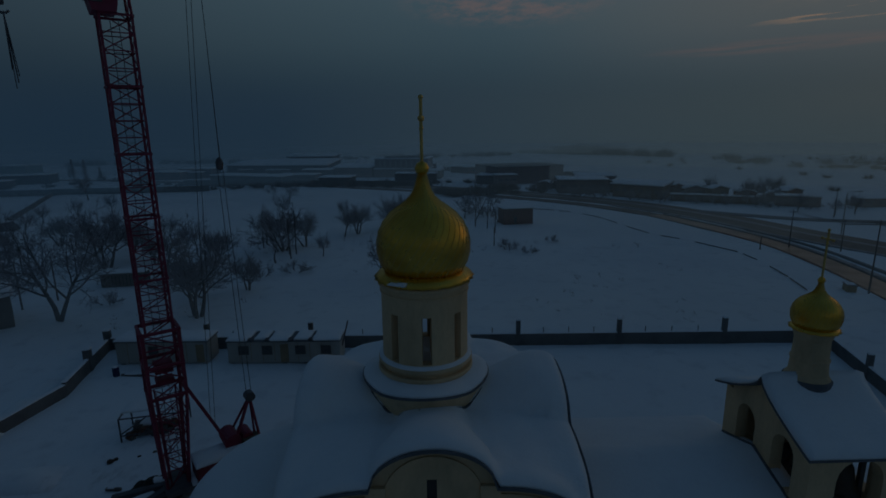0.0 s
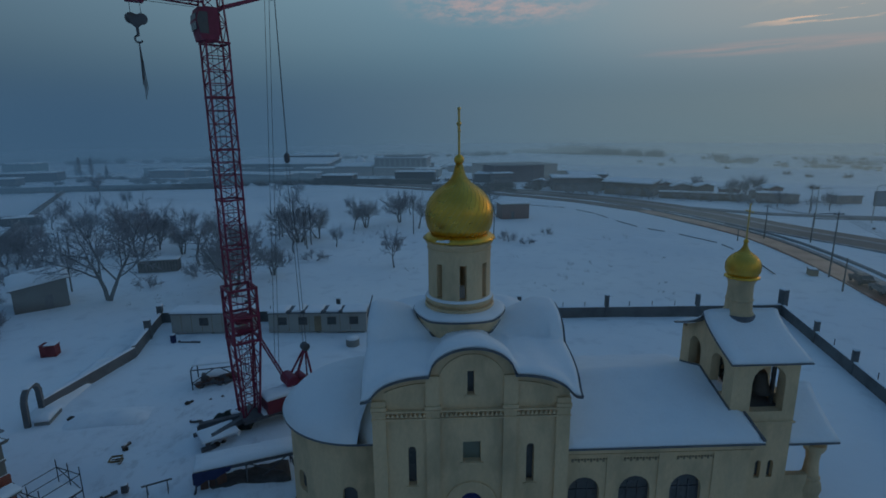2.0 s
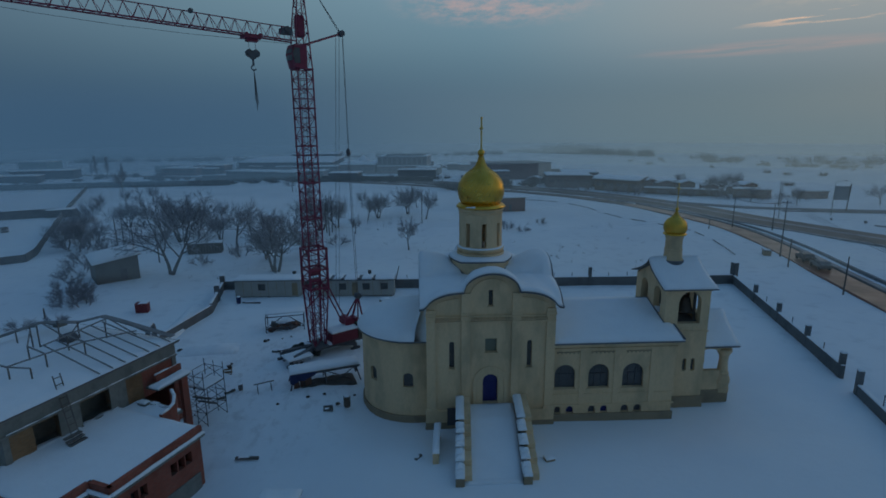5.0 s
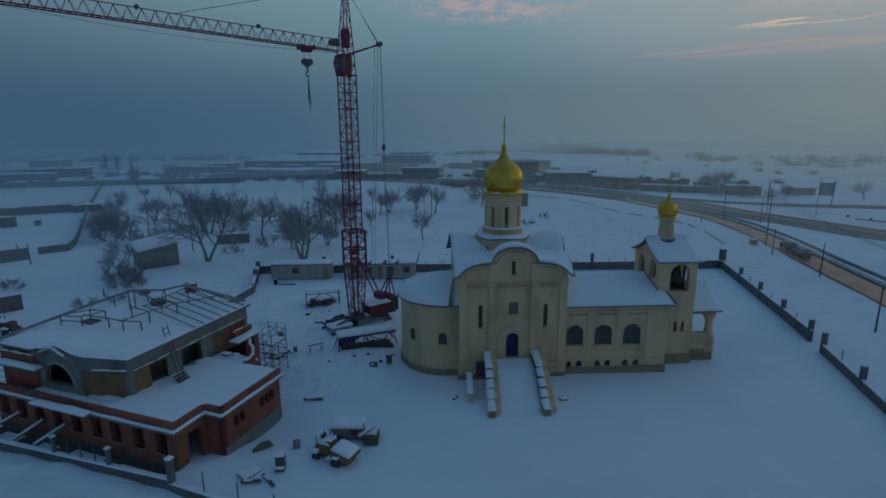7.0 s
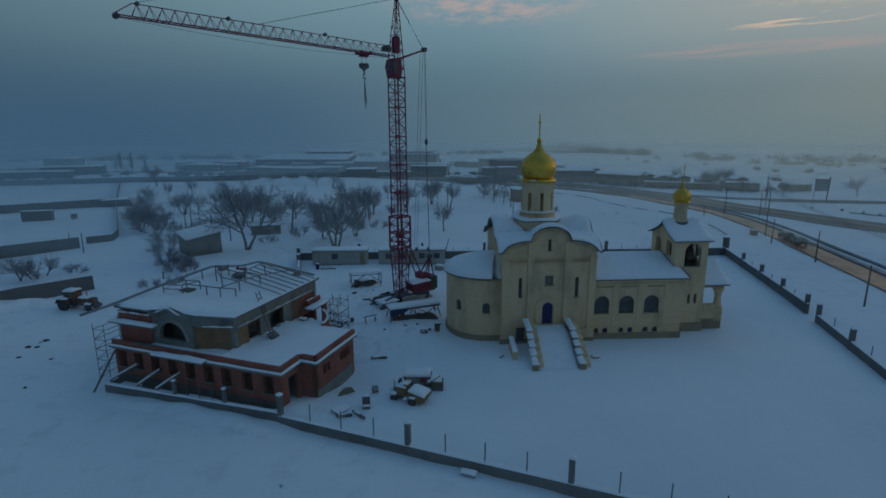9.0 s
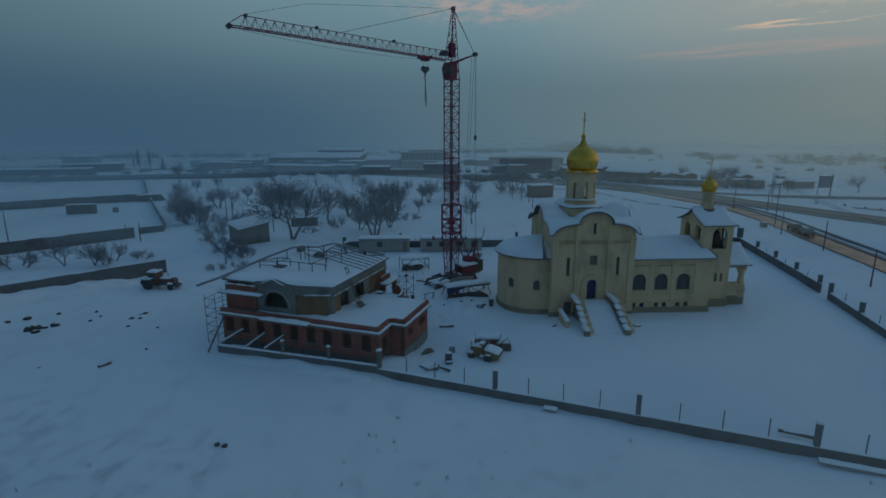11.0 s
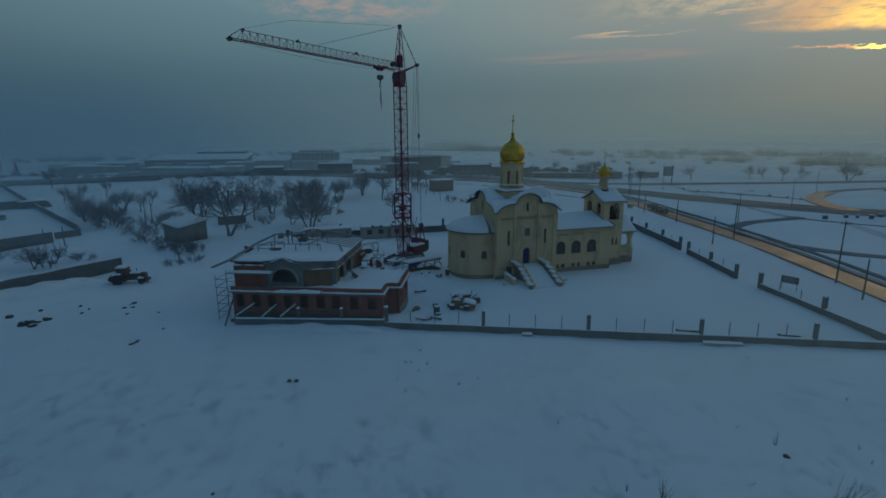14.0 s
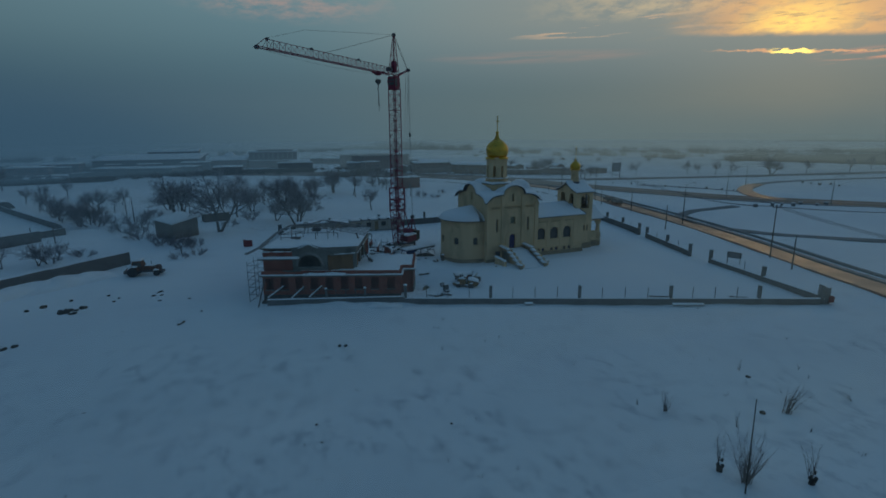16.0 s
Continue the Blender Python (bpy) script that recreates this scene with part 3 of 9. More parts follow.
def vault(a):
    """Height of the roof edge at a distance a from the middle of a wall: a round middle gable between two half gables."""
    a = abs(a)
    if a < 2.2:
        return 11.25 + 1.5 * math.sqrt(max(0.0, 1 - (a / 2.2) ** 2))
    if a < 5.0:
        return 9.95 + 1.3 * math.sqrt(max(0.0, 1 - ((a - 2.2) / 2.95) ** 2))
    return 9.95 + 0.41 * max(0.0, 1 - (a - 5.0) / 0.3) - 0.18 * max(0.0, min(1.0, (a - 5.3) / 0.5))


def soft_max(a, b, k=0.35):
    h = max(k - abs(a - b), 0) / k
    return max(a, b) + h * h * k * 0.25


def roof_z(x, y):
    inside = min(HALF - abs(x), CY - abs(y - CY))
    # the ridges sink and narrow a little towards the drum
    t = min(1.0, max(0.0, inside - 0.3) / 2.8)
    k, sink = 1 + 0.55 * t, 0.40 * t * t * (3 - 2 * t)
    v = lambda a: vault(a * k) - sink * max(0.0, vault(a * k) - 10.75) if abs(a) < 2.2 else vault(max(abs(a), min(abs(a) * k, 3.4)))
    return soft_max(v(x), v((y - CY) * HALF / CY))


top_line = [(x, vault(x) - 0.12) for x in [HALF, 5.0, 4.8, 4.5, 4.0, 3.5, 3.0, 2.6, 2.3, 2.15, 2.0, 1.75, 1.4, 1.0, 0.5, 0.0, -0.5, -1.0, -1.4, -1.75, -2.0, -2.15, -2.3, -2.6, -3.0, -3.5, -4.0, -4.5, -4.8, -5.0, -HALF]]
outer = [(-HALF, -1.1), (HALF, -1.1)] + top_line
slit_l, slit_r = arched(-3.35, -2.93, 4.7, 7.05, 6), arched(2.95, 3.37, 4.7, 7.05, 6)
mid_win, gable_slit, doorway = rect(-0.45, 0.50, 6.05, 7.25), rect(-0.22, 0.14, 9.98, 11.3), arched(-0.62, 0.62, 1.55, 4.15)
part("wall", plate([outer, slit_l, slit_r, mid_win, gable_slit, doorway], pose(0, 0, 0), 0.7), PLASTER, church)
part("wall", plate([outer, slit_l, slit_r, mid_win, gable_slit], pose(0, DEEP, 0, 0, 0, 180), 0.7), PLASTER, church)
side_outer = [(-CY + 0.7, -1.1), (CY - 0.7, -1.1)] + [(x * (CY - 0.7) / HALF, vault(x) - 0.12) for x, _ in top_line]
side_slit = rect(-0.2, 0.2, 9.9, 11.2)
part("wall", plate([side_outer, side_slit], pose(-HALF, CY, 0, 0, 0, -90), 0.7), PLASTER, church)
part("wall", plate([side_outer, side_slit], pose(HALF, CY, 0, 0, 0, 90), 0.7), PLASTER, church)
for x0, x1, z0, z1, name in ((-3.35, -2.93, 4.7, 7.05, "window"), (2.95, 3.37, 4.7, 7.05, "window"), (-0.45, 0.5, 6.05, 7.25, "window"), (-0.22, 0.14, 9.98, 11.3, "window")):
    w = part(name, cube(x0 - 0.02, x1 + 0.02, 0.36, 0.42, z0 - 0.02, z1 + 0.02), GLASS if z0 != 6.05 else mat("dusty_pane", (0.20, 0.22, 0.17), 0.5), church)
    part("window_sill", cube(x0 - 0.14, x1 + 0.14, -0.10, 0.1, z0 - 0.14, z0 - 0.01, soft=0.02), PLASTER, w)
door = part("door", plate([arched(-0.62, 0.62, 1.56, 4.14)], pose(0, 0.38, 0), 0.08), BLUE, church, "arched blue double door")
for x in (-0.31, 0.31):
    part("door_panel", cube(x - 0.22, x + 0.22, 0.34, 0.38, 1.8, 3.3, soft=0.02), BLUE, door)
# stepped door surround
for k, (w, z, y) in enumerate(((1.42, 4.75, -0.12), (1.1, 4.5, -0.22))):
    inner = 1.12 if k == 0 else 0.74
    ring = [(-w, 1.4), (-inner, 1.4)] + [(inner * math.cos(math.pi * (1 - i / 10)), 3.45 + inner * 1.0 * math.sin(math.pi * i / 10)) for i in range(11)] + [(inner, 1.4), (w, 1.4)]
    ring += [(w * math.cos(math.pi * i / 10), 3.45 + w * 1.0 * math.sin(math.pi * i / 10)) for i in range(11)]
    part("door_surround", plate([ring], pose(0, -0.10 if k == 0 else -0.06, 0), 0.10 if k == 0 else 0.06), PLASTER, church)
for x in (-4.82, -2.02, 2.02, 4.82):
    p = part("pilaster", cube(x - 0.36, x + 0.36, -0.16, 0.02, 0.9, 11.1 if abs(x) < 3 else 9.75), PLASTER, church)
    part("pilaster_base", cube(x - 0.44, x + 0.44, -0.24, 0.02, 0.9, 1.25, soft=0.03), PLASTER, p)
    part("capital", cube(x - 0.42, x + 0.42, -0.24, 0.02, 9.25, 9.45, soft=0.03), PLASTER, p)
# arch mouldings over the three bays
for lo, hi in ((-1.66, 1.66), (-4.46, -2.38), (2.38, 4.46)):
    xs = steps(lo, hi, 16)
    def crest(x):
        if lo == -1.66:
            return 10.5 + 1.75 * math.sqrt(max(0, 1 - (x / 1.8) ** 2))
        return vault(x) - 0.55
    ring = [(x, crest(x)) for x in xs] + [(x, crest(x) - 0.16) for x in reversed(xs)]
    part("arch_moulding", plate([ring], pose(0, -0.07, 0), 0.08), PLASTER, church)
# carved frieze band
frieze = part("frieze", cube(-HALF - 0.06, HALF + 0.06, -0.22, 0.02, 8.68, 8.78, soft=0.02), PLASTER, church)
part("frieze_band", cube(-HALF - 0.06, HALF + 0.06, -0.24, 0.02, 9.12, 9.22, soft=0.02), PLASTER, frieze)
tooth = None
for i in range(44):
    x = -HALF + 0.12 + i * (2 * HALF - 0.24) / 43
    if tooth is None:
        tooth = bmesh.new()
        a = [tooth.verts.new(p) for p in ((-0.11, -0.18, 8.84), (0.11, -0.18, 8.84), (0.0, -0.18, 9.08), (-0.11, 0.01, 8.84), (0.11, 0.01, 8.84), (0.0, 0.01, 9.08))]
        for f in ((0, 1, 2), (5, 4, 3), (0, 3, 4, 1), (1, 4, 5, 2), (2, 5, 3, 0)):
            tooth.faces.new([a[q] for q in f])
        tooth = part("frieze_tooth", tooth, PLASTER, frieze, m=pose(x, 0, 0))
    else:
        again(tooth, frieze, pose(x, 0, 0))
part("plinth", cube(-HALF - 0.16, HALF + 0.16, -0.22, 0.05, 0.0, 0.92, soft=0.04), PLASTER, church)
part("plinth", cube(-HALF - 0.18, HALF + 0.18, -0.24, 0.05, -1.1, -0.004, soft=0.02), STONE, church)
part("plinth_moulding", cube(-HALF - 0.2, HALF + 0.2, -0.26, 0.0, 0.92, 1.05, soft=0.03), PLASTER, church)
# roof and its snow
xs, ys = steps(-HALF - 0.55, HALF + 0.55, 62), steps(-0.5, DEEP + 0.5, 62)
part("roof", sheet(xs, ys, lambda x, y: roof_z(x, y) - 0.10, lambda x, y: roof_z(x, y)), TIN, church, "dark sheet-metal vaulted roof")
def roof_snow(x, y):
    e = min(x - xs[0], xs[-1] - x, y - ys[0], ys[-1] - y)
    return roof_z(x, y) + 0.05 + 0.30 * min(1, e / 0.35) ** 0.5 + 0.05 * noise.noise(Vector((x, y, 0)))
part("roof_snow", sheet(steps(xs[0] + 0.02, xs[-1] - 0.10, 62), steps(ys[0] + 0.05, ys[-1] - 0.05, 62), lambda x, y: roof_z(x, y) + 0.004, roof_snow), SNOW, church, "thick snow on the vaulted roof", smooth=True)
for rim in ([(x, ys[0], roof_z(x, ys[0])) for x in xs], [(x, ys[-1], roof_z(x, ys[-1])) for x in xs], [(xs[-1], y, roof_z(xs[-1], y) + 0.05) for y in ys]):
    part("roof_lip", rope(rim, 0.045), TIN, church, "dark folded metal lip of the roof")
part("drum_floor", cube(-HALF + 0.7, HALF - 0.7, 0.7, DEEP - 0.7, 9.2, 9.3), CONCRETE, church)

# drum and dome
DX, DY = -0.25, 5.65


def onion(scale, z0):
    prof = [(1.62, 0.0), (1.84, 0.16), (2.04, 0.50), (2.15, 0.95), (2.16, 1.35), (2.06, 1.80), (1.84, 2.22), (1.52, 2.58), (1.14, 2.86), (0.80, 3.08), (0.54, 3.32), (0.38, 3.60), (0.28, 3.90), (0.20, 4.22)]
    return [(r * scale * 0.945, z0 + z * scale) for r, z in prof]


def cupola(parent, cx, cy, k, z0, shaft):
    dome = part("dome", lathe(onion(k, z0), 48, None, cx, cy), GOLD, parent, "gilded onion dome", smooth=True)
    # seams of the gilded sheets
    bm = bmesh.new()
    for i in range(36):
        a = 2 * math.pi * i / 36
        pr = onion(k, z0)
        for (r0, za), (r1, zb) in zip(pr, pr[1:]):
            beam(bm, (cx + (r0 + 0.002) * math.cos(a + za * 0.34), cy + (r0 + 0.002) * math.sin(a + za * 0.34), za), (cx + (r1 + 0.002) * math.cos(a + zb * 0.34), cy + (r1 + 0.002) * math.sin(a + zb * 0.34), zb), 0.017 * k, 3)
    part("dome_seam", bm, GILT, dome)
    z = z0 + 4.2 * k
    part("ball", lathe([(0.05, z - 0.05), (0.24 * k + 0.02, z + 0.08 * k), (0.31 * k, z + 0.28 * k), (0.22 * k, z + 0.46 * k), (0.06, z + 0.56 * k)], 16, None, cx, cy), GOLD, dome, smooth=True)
    cross = bmesh.new()
    top = z + 0.5 * k + shaft
    beam(cross, (cx, cy, z + 0.4 * k), (cx, cy, top), 0.06 * k + 0.016, 6)
    reach = 0.18 + 0.28 * k
    beam(cross, (cx, cy - reach, top - 0.84 * k), (cx, cy + reach, top - 0.84 * k), 0.045 * k + 0.02)
    for y, z_, r in ((-reach, -0.84 * k, 0.09), (reach, -0.84 * k, 0.09), (0.0, 0.0, 0.09), (0.0, -0.84 * k, 0.13), (0.0, -1.25 * k, 0.08)):
        bmesh.ops.create_uvsphere(cross, u_segments=10, v_segments=6, radius=r * k + 0.02, matrix=Matrix.Translation((cx, cy + y, top + z_)))
    part("cross", cross, GILT, parent, "gilded cross with knobbed ends on a mast")
    return dome


holes = [(a - 6.2, a + 6.2, 13.80, 15.85) for a in [3 + 45 * i for i in range(8)]]
drum = part("drum", round_wall(1.86, 12.2, 17.10, 0.46, -20, 340, 48, holes, None, DX, DY), PLASTER, church, "round plastered drum with slit windows", smooth=False)
for r, z, h in ((2.08, 13.06, 0.18), (2.05, 13.46, 0.18), (1.92, 16.55, 0.10), (1.98, 16.86, 0.18)):
    part("drum_moulding", lathe([(r - 0.25, z), (r - 0.03, z), (r, z + 0.04), (r, z + h - 0.04), (r - 0.03, z + h), (r - 0.25, z + h)], 48, None, DX, DY), PLASTER, drum)
part("drum_snow", lathe([(1.86, 13.63), (2.03, 13.635), (2.02, 13.70), (1.86, 13.76)], 48, None, DX, DY), SNOW, drum, smooth=True)
# base of the drum: a ring of pointed gables under snow
def base_ring():
    bm = bmesh.new()
    n, rows = 64, []
    for r, z, wave in ((1.9, 10.4, 0), (2.0, 11.3, 0), (2.2, 11.9, 0.1), (2.56, 12.58, 0.2), (2.54, 12.70, 0.2), (1.9, 13.0, 0.0)):
        row = []
        for i in range(n):
            a = 2 * math.pi * i / n
            c = abs(math.cos(2 * a))
            row.append(bm.verts.new((DX + (r + 0.14 * c) * math.cos(a), DY + (r + 0.14 * c) * math.sin(a), z + wave * (c - 0.6))))
        rows.append(row)
    for lo, hi in zip(rows, rows[1:]):
        for i in range(n):
            j = (i + 1) % n
            bm.faces.new((lo[i], lo[j], hi[j], hi[i]))
    return bm, rows
bm, rows = base_ring()
part("drum_base", bm, PLASTER, church, "ring of curved gables below the drum")
# dark flashing where the base meets the roof
foot = []
for i in range(65):
    a = 2 * math.pi * i / 64
    r = 2.32
    for _ in range(6):
        z = roof_z(DX + r * math.cos(a), DY + r * math.sin(a)) + 0.30
        r = 2.0 + max(0.0, min(0.56, (z - 11.3) * 0.44)) + 0.14 * abs(math.cos(2 * a)) + 0.02
    foot.append((DX + r * math.cos(a), DY + r * math.sin(a), z))
part("base_flashing", rope(foot, 0.06), TIN, church, "dark metal flashing round the foot of the drum")
def ring_at(r, z, wave, bm):
    out = []
    for i in range(64):
        a = 2 * math.pi * i / 64
        c = abs(math.cos(2 * a))
        out.append(bm.verts.new((DX + (r + 0.14 * c) * math.cos(a), DY + (r + 0.14 * c) * math.sin(a), z + wave * (c - 0.6))))
    return out
for name, prof, mt in (("drum_base_edge", ((2.50, 12.60, 0.2), (2.66, 12.64, 0.2), (2.66, 12.74, 0.2), (2.42, 12.76, 0.18)), TIN), ("drum_base_snow", ((2.42, 12.74, 0.2), (2.63, 12.75, 0.2), (2.58, 12.87, 0.2), (2.25, 13.0, 0.12), (1.98, 13.06, 0.03), (1.7, 13.07, 0.0)), SNOW)):
    bm = bmesh.new()
    rr = [ring_at(*p, bm) for p in prof]
    for lo, hi in zip(rr, rr[1:]):
        for i in range(64):
            j = (i + 1) % 64
            bm.faces.new((lo[i], lo[j], hi[j], hi[i]))
    part(name, bm, mt, church, smooth=name.endswith("snow"))
skirt = part("dome_skirt", lathe([(1.70, 17.06), (2.03, 17.08), (2.12, 17.13), (2.0, 17.28), (1.80, 17.44), (1.6, 17.46)], 48, None, DX, DY, 0.02, 24), GOLD, church, "scalloped gilded skirt of the dome", smooth=True)
part("skirt_snow", snow_on(-0.55, 0.25, -0.16, 0.14, 0.0, 0.13, 5, 0.8, Matrix.Translation((DX - 0.9, DY - 1.82, 17.22)) @ pose(0, 0, 0, 0, 0, -28)), SNOW, skirt, smooth=True)
cupola(church, DX, DY, 0.975, 17.34, 2.58)

# apse
AX, AR = -6.15, 4.75
wins = [(a - 5.2, a + 5.2, 2.55, 3.85) for a in (263.0, 221.0, 180.0, 139.0)]
ap = part("apse_wall", round_wall(AR, -0.05, 6.7, 0.5, 90, 270, 44, wins, None, AX, CY), PLASTER, church, "rounded apse wall")
for y in (CY - AR, CY + AR - 0.5):
    part("apse_flank", cube(AX, -HALF + 0.02, y, y + 0.5, -0.05, 6.7), PLASTER, ap)
for a0, a1, z0, z1 in wins:
    am = radians((a0 + a1) / 2)
    w = part("window", cube(-0.48, 0.48, -0.03, 0.03, z0, z1), GLASS, church, m=Matrix.Translation((AX + (AR - 0.3) * math.cos(am), CY + (AR - 0.3) * math.sin(am), 0)) @ pose(0, 0, 0, 0, 0, math.degrees(am) + 90))
    arch = [(-0.52, z1 + 0.02)] + [(0.44 * math.cos(math.pi * i / 8) * -1, z1 - 0.42 + 0.40 * math.sin(math.pi * i / 8)) for i in range(9)] + [(0.52, z1 + 0.02)]
    part("window_head", plate([arch], pose(0, -0.27, 0), 0.22), PLASTER, w)
bm = round_wall(AR + 0.14, -1.1, -0.05, 0.7, 90, 270, 44, [], None, AX, CY)
box(bm, AX, -HALF, CY - AR - 0.14, CY - AR + 0.5, -1.1, -0.05)
part("apse_plinth", bm, STONE, ap)
part("apse_moulding", round_wall(AR + 0.12, 6.3, 6.5, 0.2, 90, 270, 44, [], None, AX, CY), PLASTER, ap)


def apse_roof(lift, reach, name, mt, smooth):
    """A half cone from the eaves up to the wall behind it."""
    bm = bmesh.new()
    rings = []
    for k in range(9):
        t = k / 8
        ring = []
        for i in range(33):
            a = radians(90 + 180 * i / 32)
            r = (AR + reach) * (1 - t)
            z = 6.75 + 1.85 * t ** 0.6 + lift * (0.3 + 0.7 * min(1, t * 10)) + (0.05 * noise.noise(Vector((a * 3, t * 3, 0))) if lift > 0.1 else 0)
            x = AX * (1 - t) + (-HALF + 0.0) * t + r * math.cos(a)
            ring.append(bm.verts.new((min(x, -HALF + 0.01), CY + r * math.sin(a), z)))
        rings.append(ring)
    base = [bm.verts.new((v.co.x, v.co.y, 6.75 + (0.02 if lift > 0.1 else -0.08))) for v in rings[0]]
    for lo, hi in zip([base] + rings, rings):
        for i in range(32):
            bm.faces.new((lo[i + 1], lo[i], hi[i], hi[i + 1]))
    for side in (1, -1):
        row = [base[0 if side > 0 else -1]] + [r[0 if side > 0 else -1] for r in rings]
        ext = [bm.verts.new((-HALF + 0.05, v.co.y, v.co.z)) for v in row]
        for k in range(len(row) - 1):
            bm.faces.new((row[k], row[k + 1], ext[k + 1], ext[k]) if side > 0 else (ext[k], ext[k + 1], row[k + 1], row[k]))
    bmesh.ops.remove_doubles(bm, verts=bm.verts[:], dist=0.004)
    return part(name, bm, mt, church, smooth=smooth)
apse_roof(0.02, 0.42, "apse_roof", TIN, False)
apse_roof(0.30, 0.39, "apse_snow", SNOW, True)

# nave
NX0, NX1, NY0, NY1 = HALF, 15.45, 0.30, 11.2
wins = [(5.38, 7.12), (8.22, 9.98), (11.10, 12.86)]
lows = [(5.48, 6.0), (6.45, 7.1), (8.35, 8.95), (9.4, 10.0), (11.15, 11.8), (12.25, 12.9)]
nave_holes = [arched(a, b, 2.5, 4.65) for a, b in wins] + [arched(a, b, 0.22, 0.88, 6) for a, b in lows]
part("wall", plate([rect(NX0, NX1, -1.1, 6.5)] + nave_holes, pose(0, NY0, 0), 0.6), PLASTER, church)
part("wall", plate([rect(NX0, NX1, -1.1, 6.5)], pose(0, NY1 - 0.6, 0), 0.6), PLASTER, church)
RIDGE_Y = 5.55
part("wall", plate([[(NY0 + 0.6, -1.1), (NY1 - 0.6, -1.1), (NY1 - 0.6, 6.5), (RIDGE_Y, 8.1), (NY0 + 0.6, 6.5)]], pose(NX1, 0, 0, 0, 0, 90), 0.6), PLASTER, church)
for a, b in wins:
    w = part("window", plate([arched(a - 0.02, b + 0.02, 2.48, 4.67)], pose(0, NY0 + 0.30, 0), 0.05), GLASS, church, "wide arched window, unlit")
    f = bmesh.new()
    for x in (a + 0.03, (2 * a + b) / 3, (a + 2 * b) / 3, b - 0.03):
        box(f, x - 0.03, x + 0.03, NY0 + 0.24, NY0 + 0.30, 2.5, 4.1)
    box(f, a, b, NY0 + 0.24, NY0 + 0.30, 3.66, 3.72)
    part("window_frame", f, IRON, w)
    part("window_sill", cube(a - 0.15, b + 0.15, NY0 - 0.12, NY0 + 0.1, 2.33, 2.47, soft=0.03), PLASTER, w)
for i, (a, b) in enumerate(lows):
    # all but two are dark panels painted for the shaded basement
    part("basement_window", cube(a - 0.02, b + 0.02, NY0 + 0.25, NY0 + 0.30, 0.2, 0.9), BLUE if i in (1, 3) else VOID, church)
for a, b in ((5.55, 7.6), (8.45, 10.5), (11.4, 13.4)):
    bm = bmesh.new()
    n = 13
    for i in range(n):
        x = a + (b - a) * i / (n - 1)
        box(bm, x - 0.05, x + 0.05, NY0 - 0.06, NY0 + 0.01, 5.62 + 0.10 * (i % 2), 5.80)
    part("ornament", bm, STONE, church, "small carved arcade band")
for z, h, d in ((0.95, 0.12, 0.14), (1.95, 0.08, 0.06), (6.0, 0.12, 0.10), (6.24, 0.25, 0.22)):
    part("string_course", cube(NX0, NX1 + d, NY0 - d, NY0 + 0.02, z, z + h, soft=0.02), PLASTER, church)
part("plinth", cube(NX0 + 0.2, NX1 + 0.12, NY0 - 0.14, NY0 + 0.02, -1.1, 0.20), STONE, church)
for x in (7.67, 10.54, 13.6):
    part("pilaster", cube(x - 0.22, x + 0.22, NY0 - 0.07, NY0 + 0.02, 1.07, 6.0), PLASTER, church)
EAVE = 6.62


def nave_z(x, y):
    d = abs(y - RIDGE_Y) / (RIDGE_Y - NY0 + 0.35)
    return 8.3 - (8.3 - EAVE) * (d ** 0.9)
nx, ny = steps(NX0 - 0.02, NX1 + 0.55, 24), steps(NY0 - 0.35, NY1 + 0.25, 26)
part("roof", sheet(nx, ny, lambda x, y: nave_z(x, y) - 0.10, nave_z), TIN, church, "dark sheet-metal nave roof")
part("roof_snow", sheet(nx, steps(ny[0] + 0.03, ny[-1] - 0.03, 26), lambda x, y: nave_z(x, y) + 0.004,
     lambda x, y: nave_z(x, y) + 0.05 + 0.22 * min(1, min(x - nx[0] + 0.2, nx[-1] - x, y - ny[0], ny[-1] - y) / 0.3) ** 0.5 + 0.04 * noise.noise(Vector((x, y, 2)))), SNOW, church, "even snow on the nave roof", smooth=True)

# bell tower
TX0, TX1, TY0, TY1 = 15.1, 18.95, 2.05, 8.15
TM, TXM = (TY0 + TY1) / 2, (TX0 + TX1) / 2 - 0.1
gable = lambda y: 12.3 - 1.85 * (min(1.0, abs(y - TM) / (TM - TY0 + 0.35)) ** 0.64)
t_front = arched(TX0 + 1.15, TX0 + 3.1, 7.3, 10.15)
pair = [arched(TX0 + 1.95 + d, TX0 + 2.30 + d, 2.95, 4.1, 6) for d in (0, 0.75)]
tower = part("bell_tower", plate([rect(TX0, TX1, -1.1, 10.45), t_front] + pair, pose(0, TY0, 0), 0.55), PLASTER, church, "square plastered bell tower with arched openings")
part("tower_wall", plate([rect(TX0, TX1, -1.1, 10.45)], pose(0, TY1 - 0.55, 0), 0.55), PLASTER, tower)
side = [(TY0 + 0.55, -1.1), (TY1 - 0.55, -1.1)] + [(y, gable(y) - 0.12) for y in steps(TY1 - 0.55, TY0 + 0.55, 16)]
arches = [arched(TY0 + 0.95, TY0 + 2.35, 7.9, 10.2), arched(TY0 + 3.6, TY0 + 5.0, 7.9, 10.2)]
for x in (TX0 + 0.55, TX1):
    part("tower_wall", plate([side] + arches, pose(x, 0, 0, 0, 0, 90), 0.55), PLASTER, tower)
for p in pair:
    part("window", cube(p[0][0] - 0.01, p[1][0] + 0.01, TY0 + 0.25, TY0 + 0.3, 2.94, 4.12), GLASS, church)
part("tower_floor", cube(TX0 + 0.55, TX1 - 0.55, TY0 + 0.55, TY1 - 0.55, 7.1, 7.3), PLANK, tower)
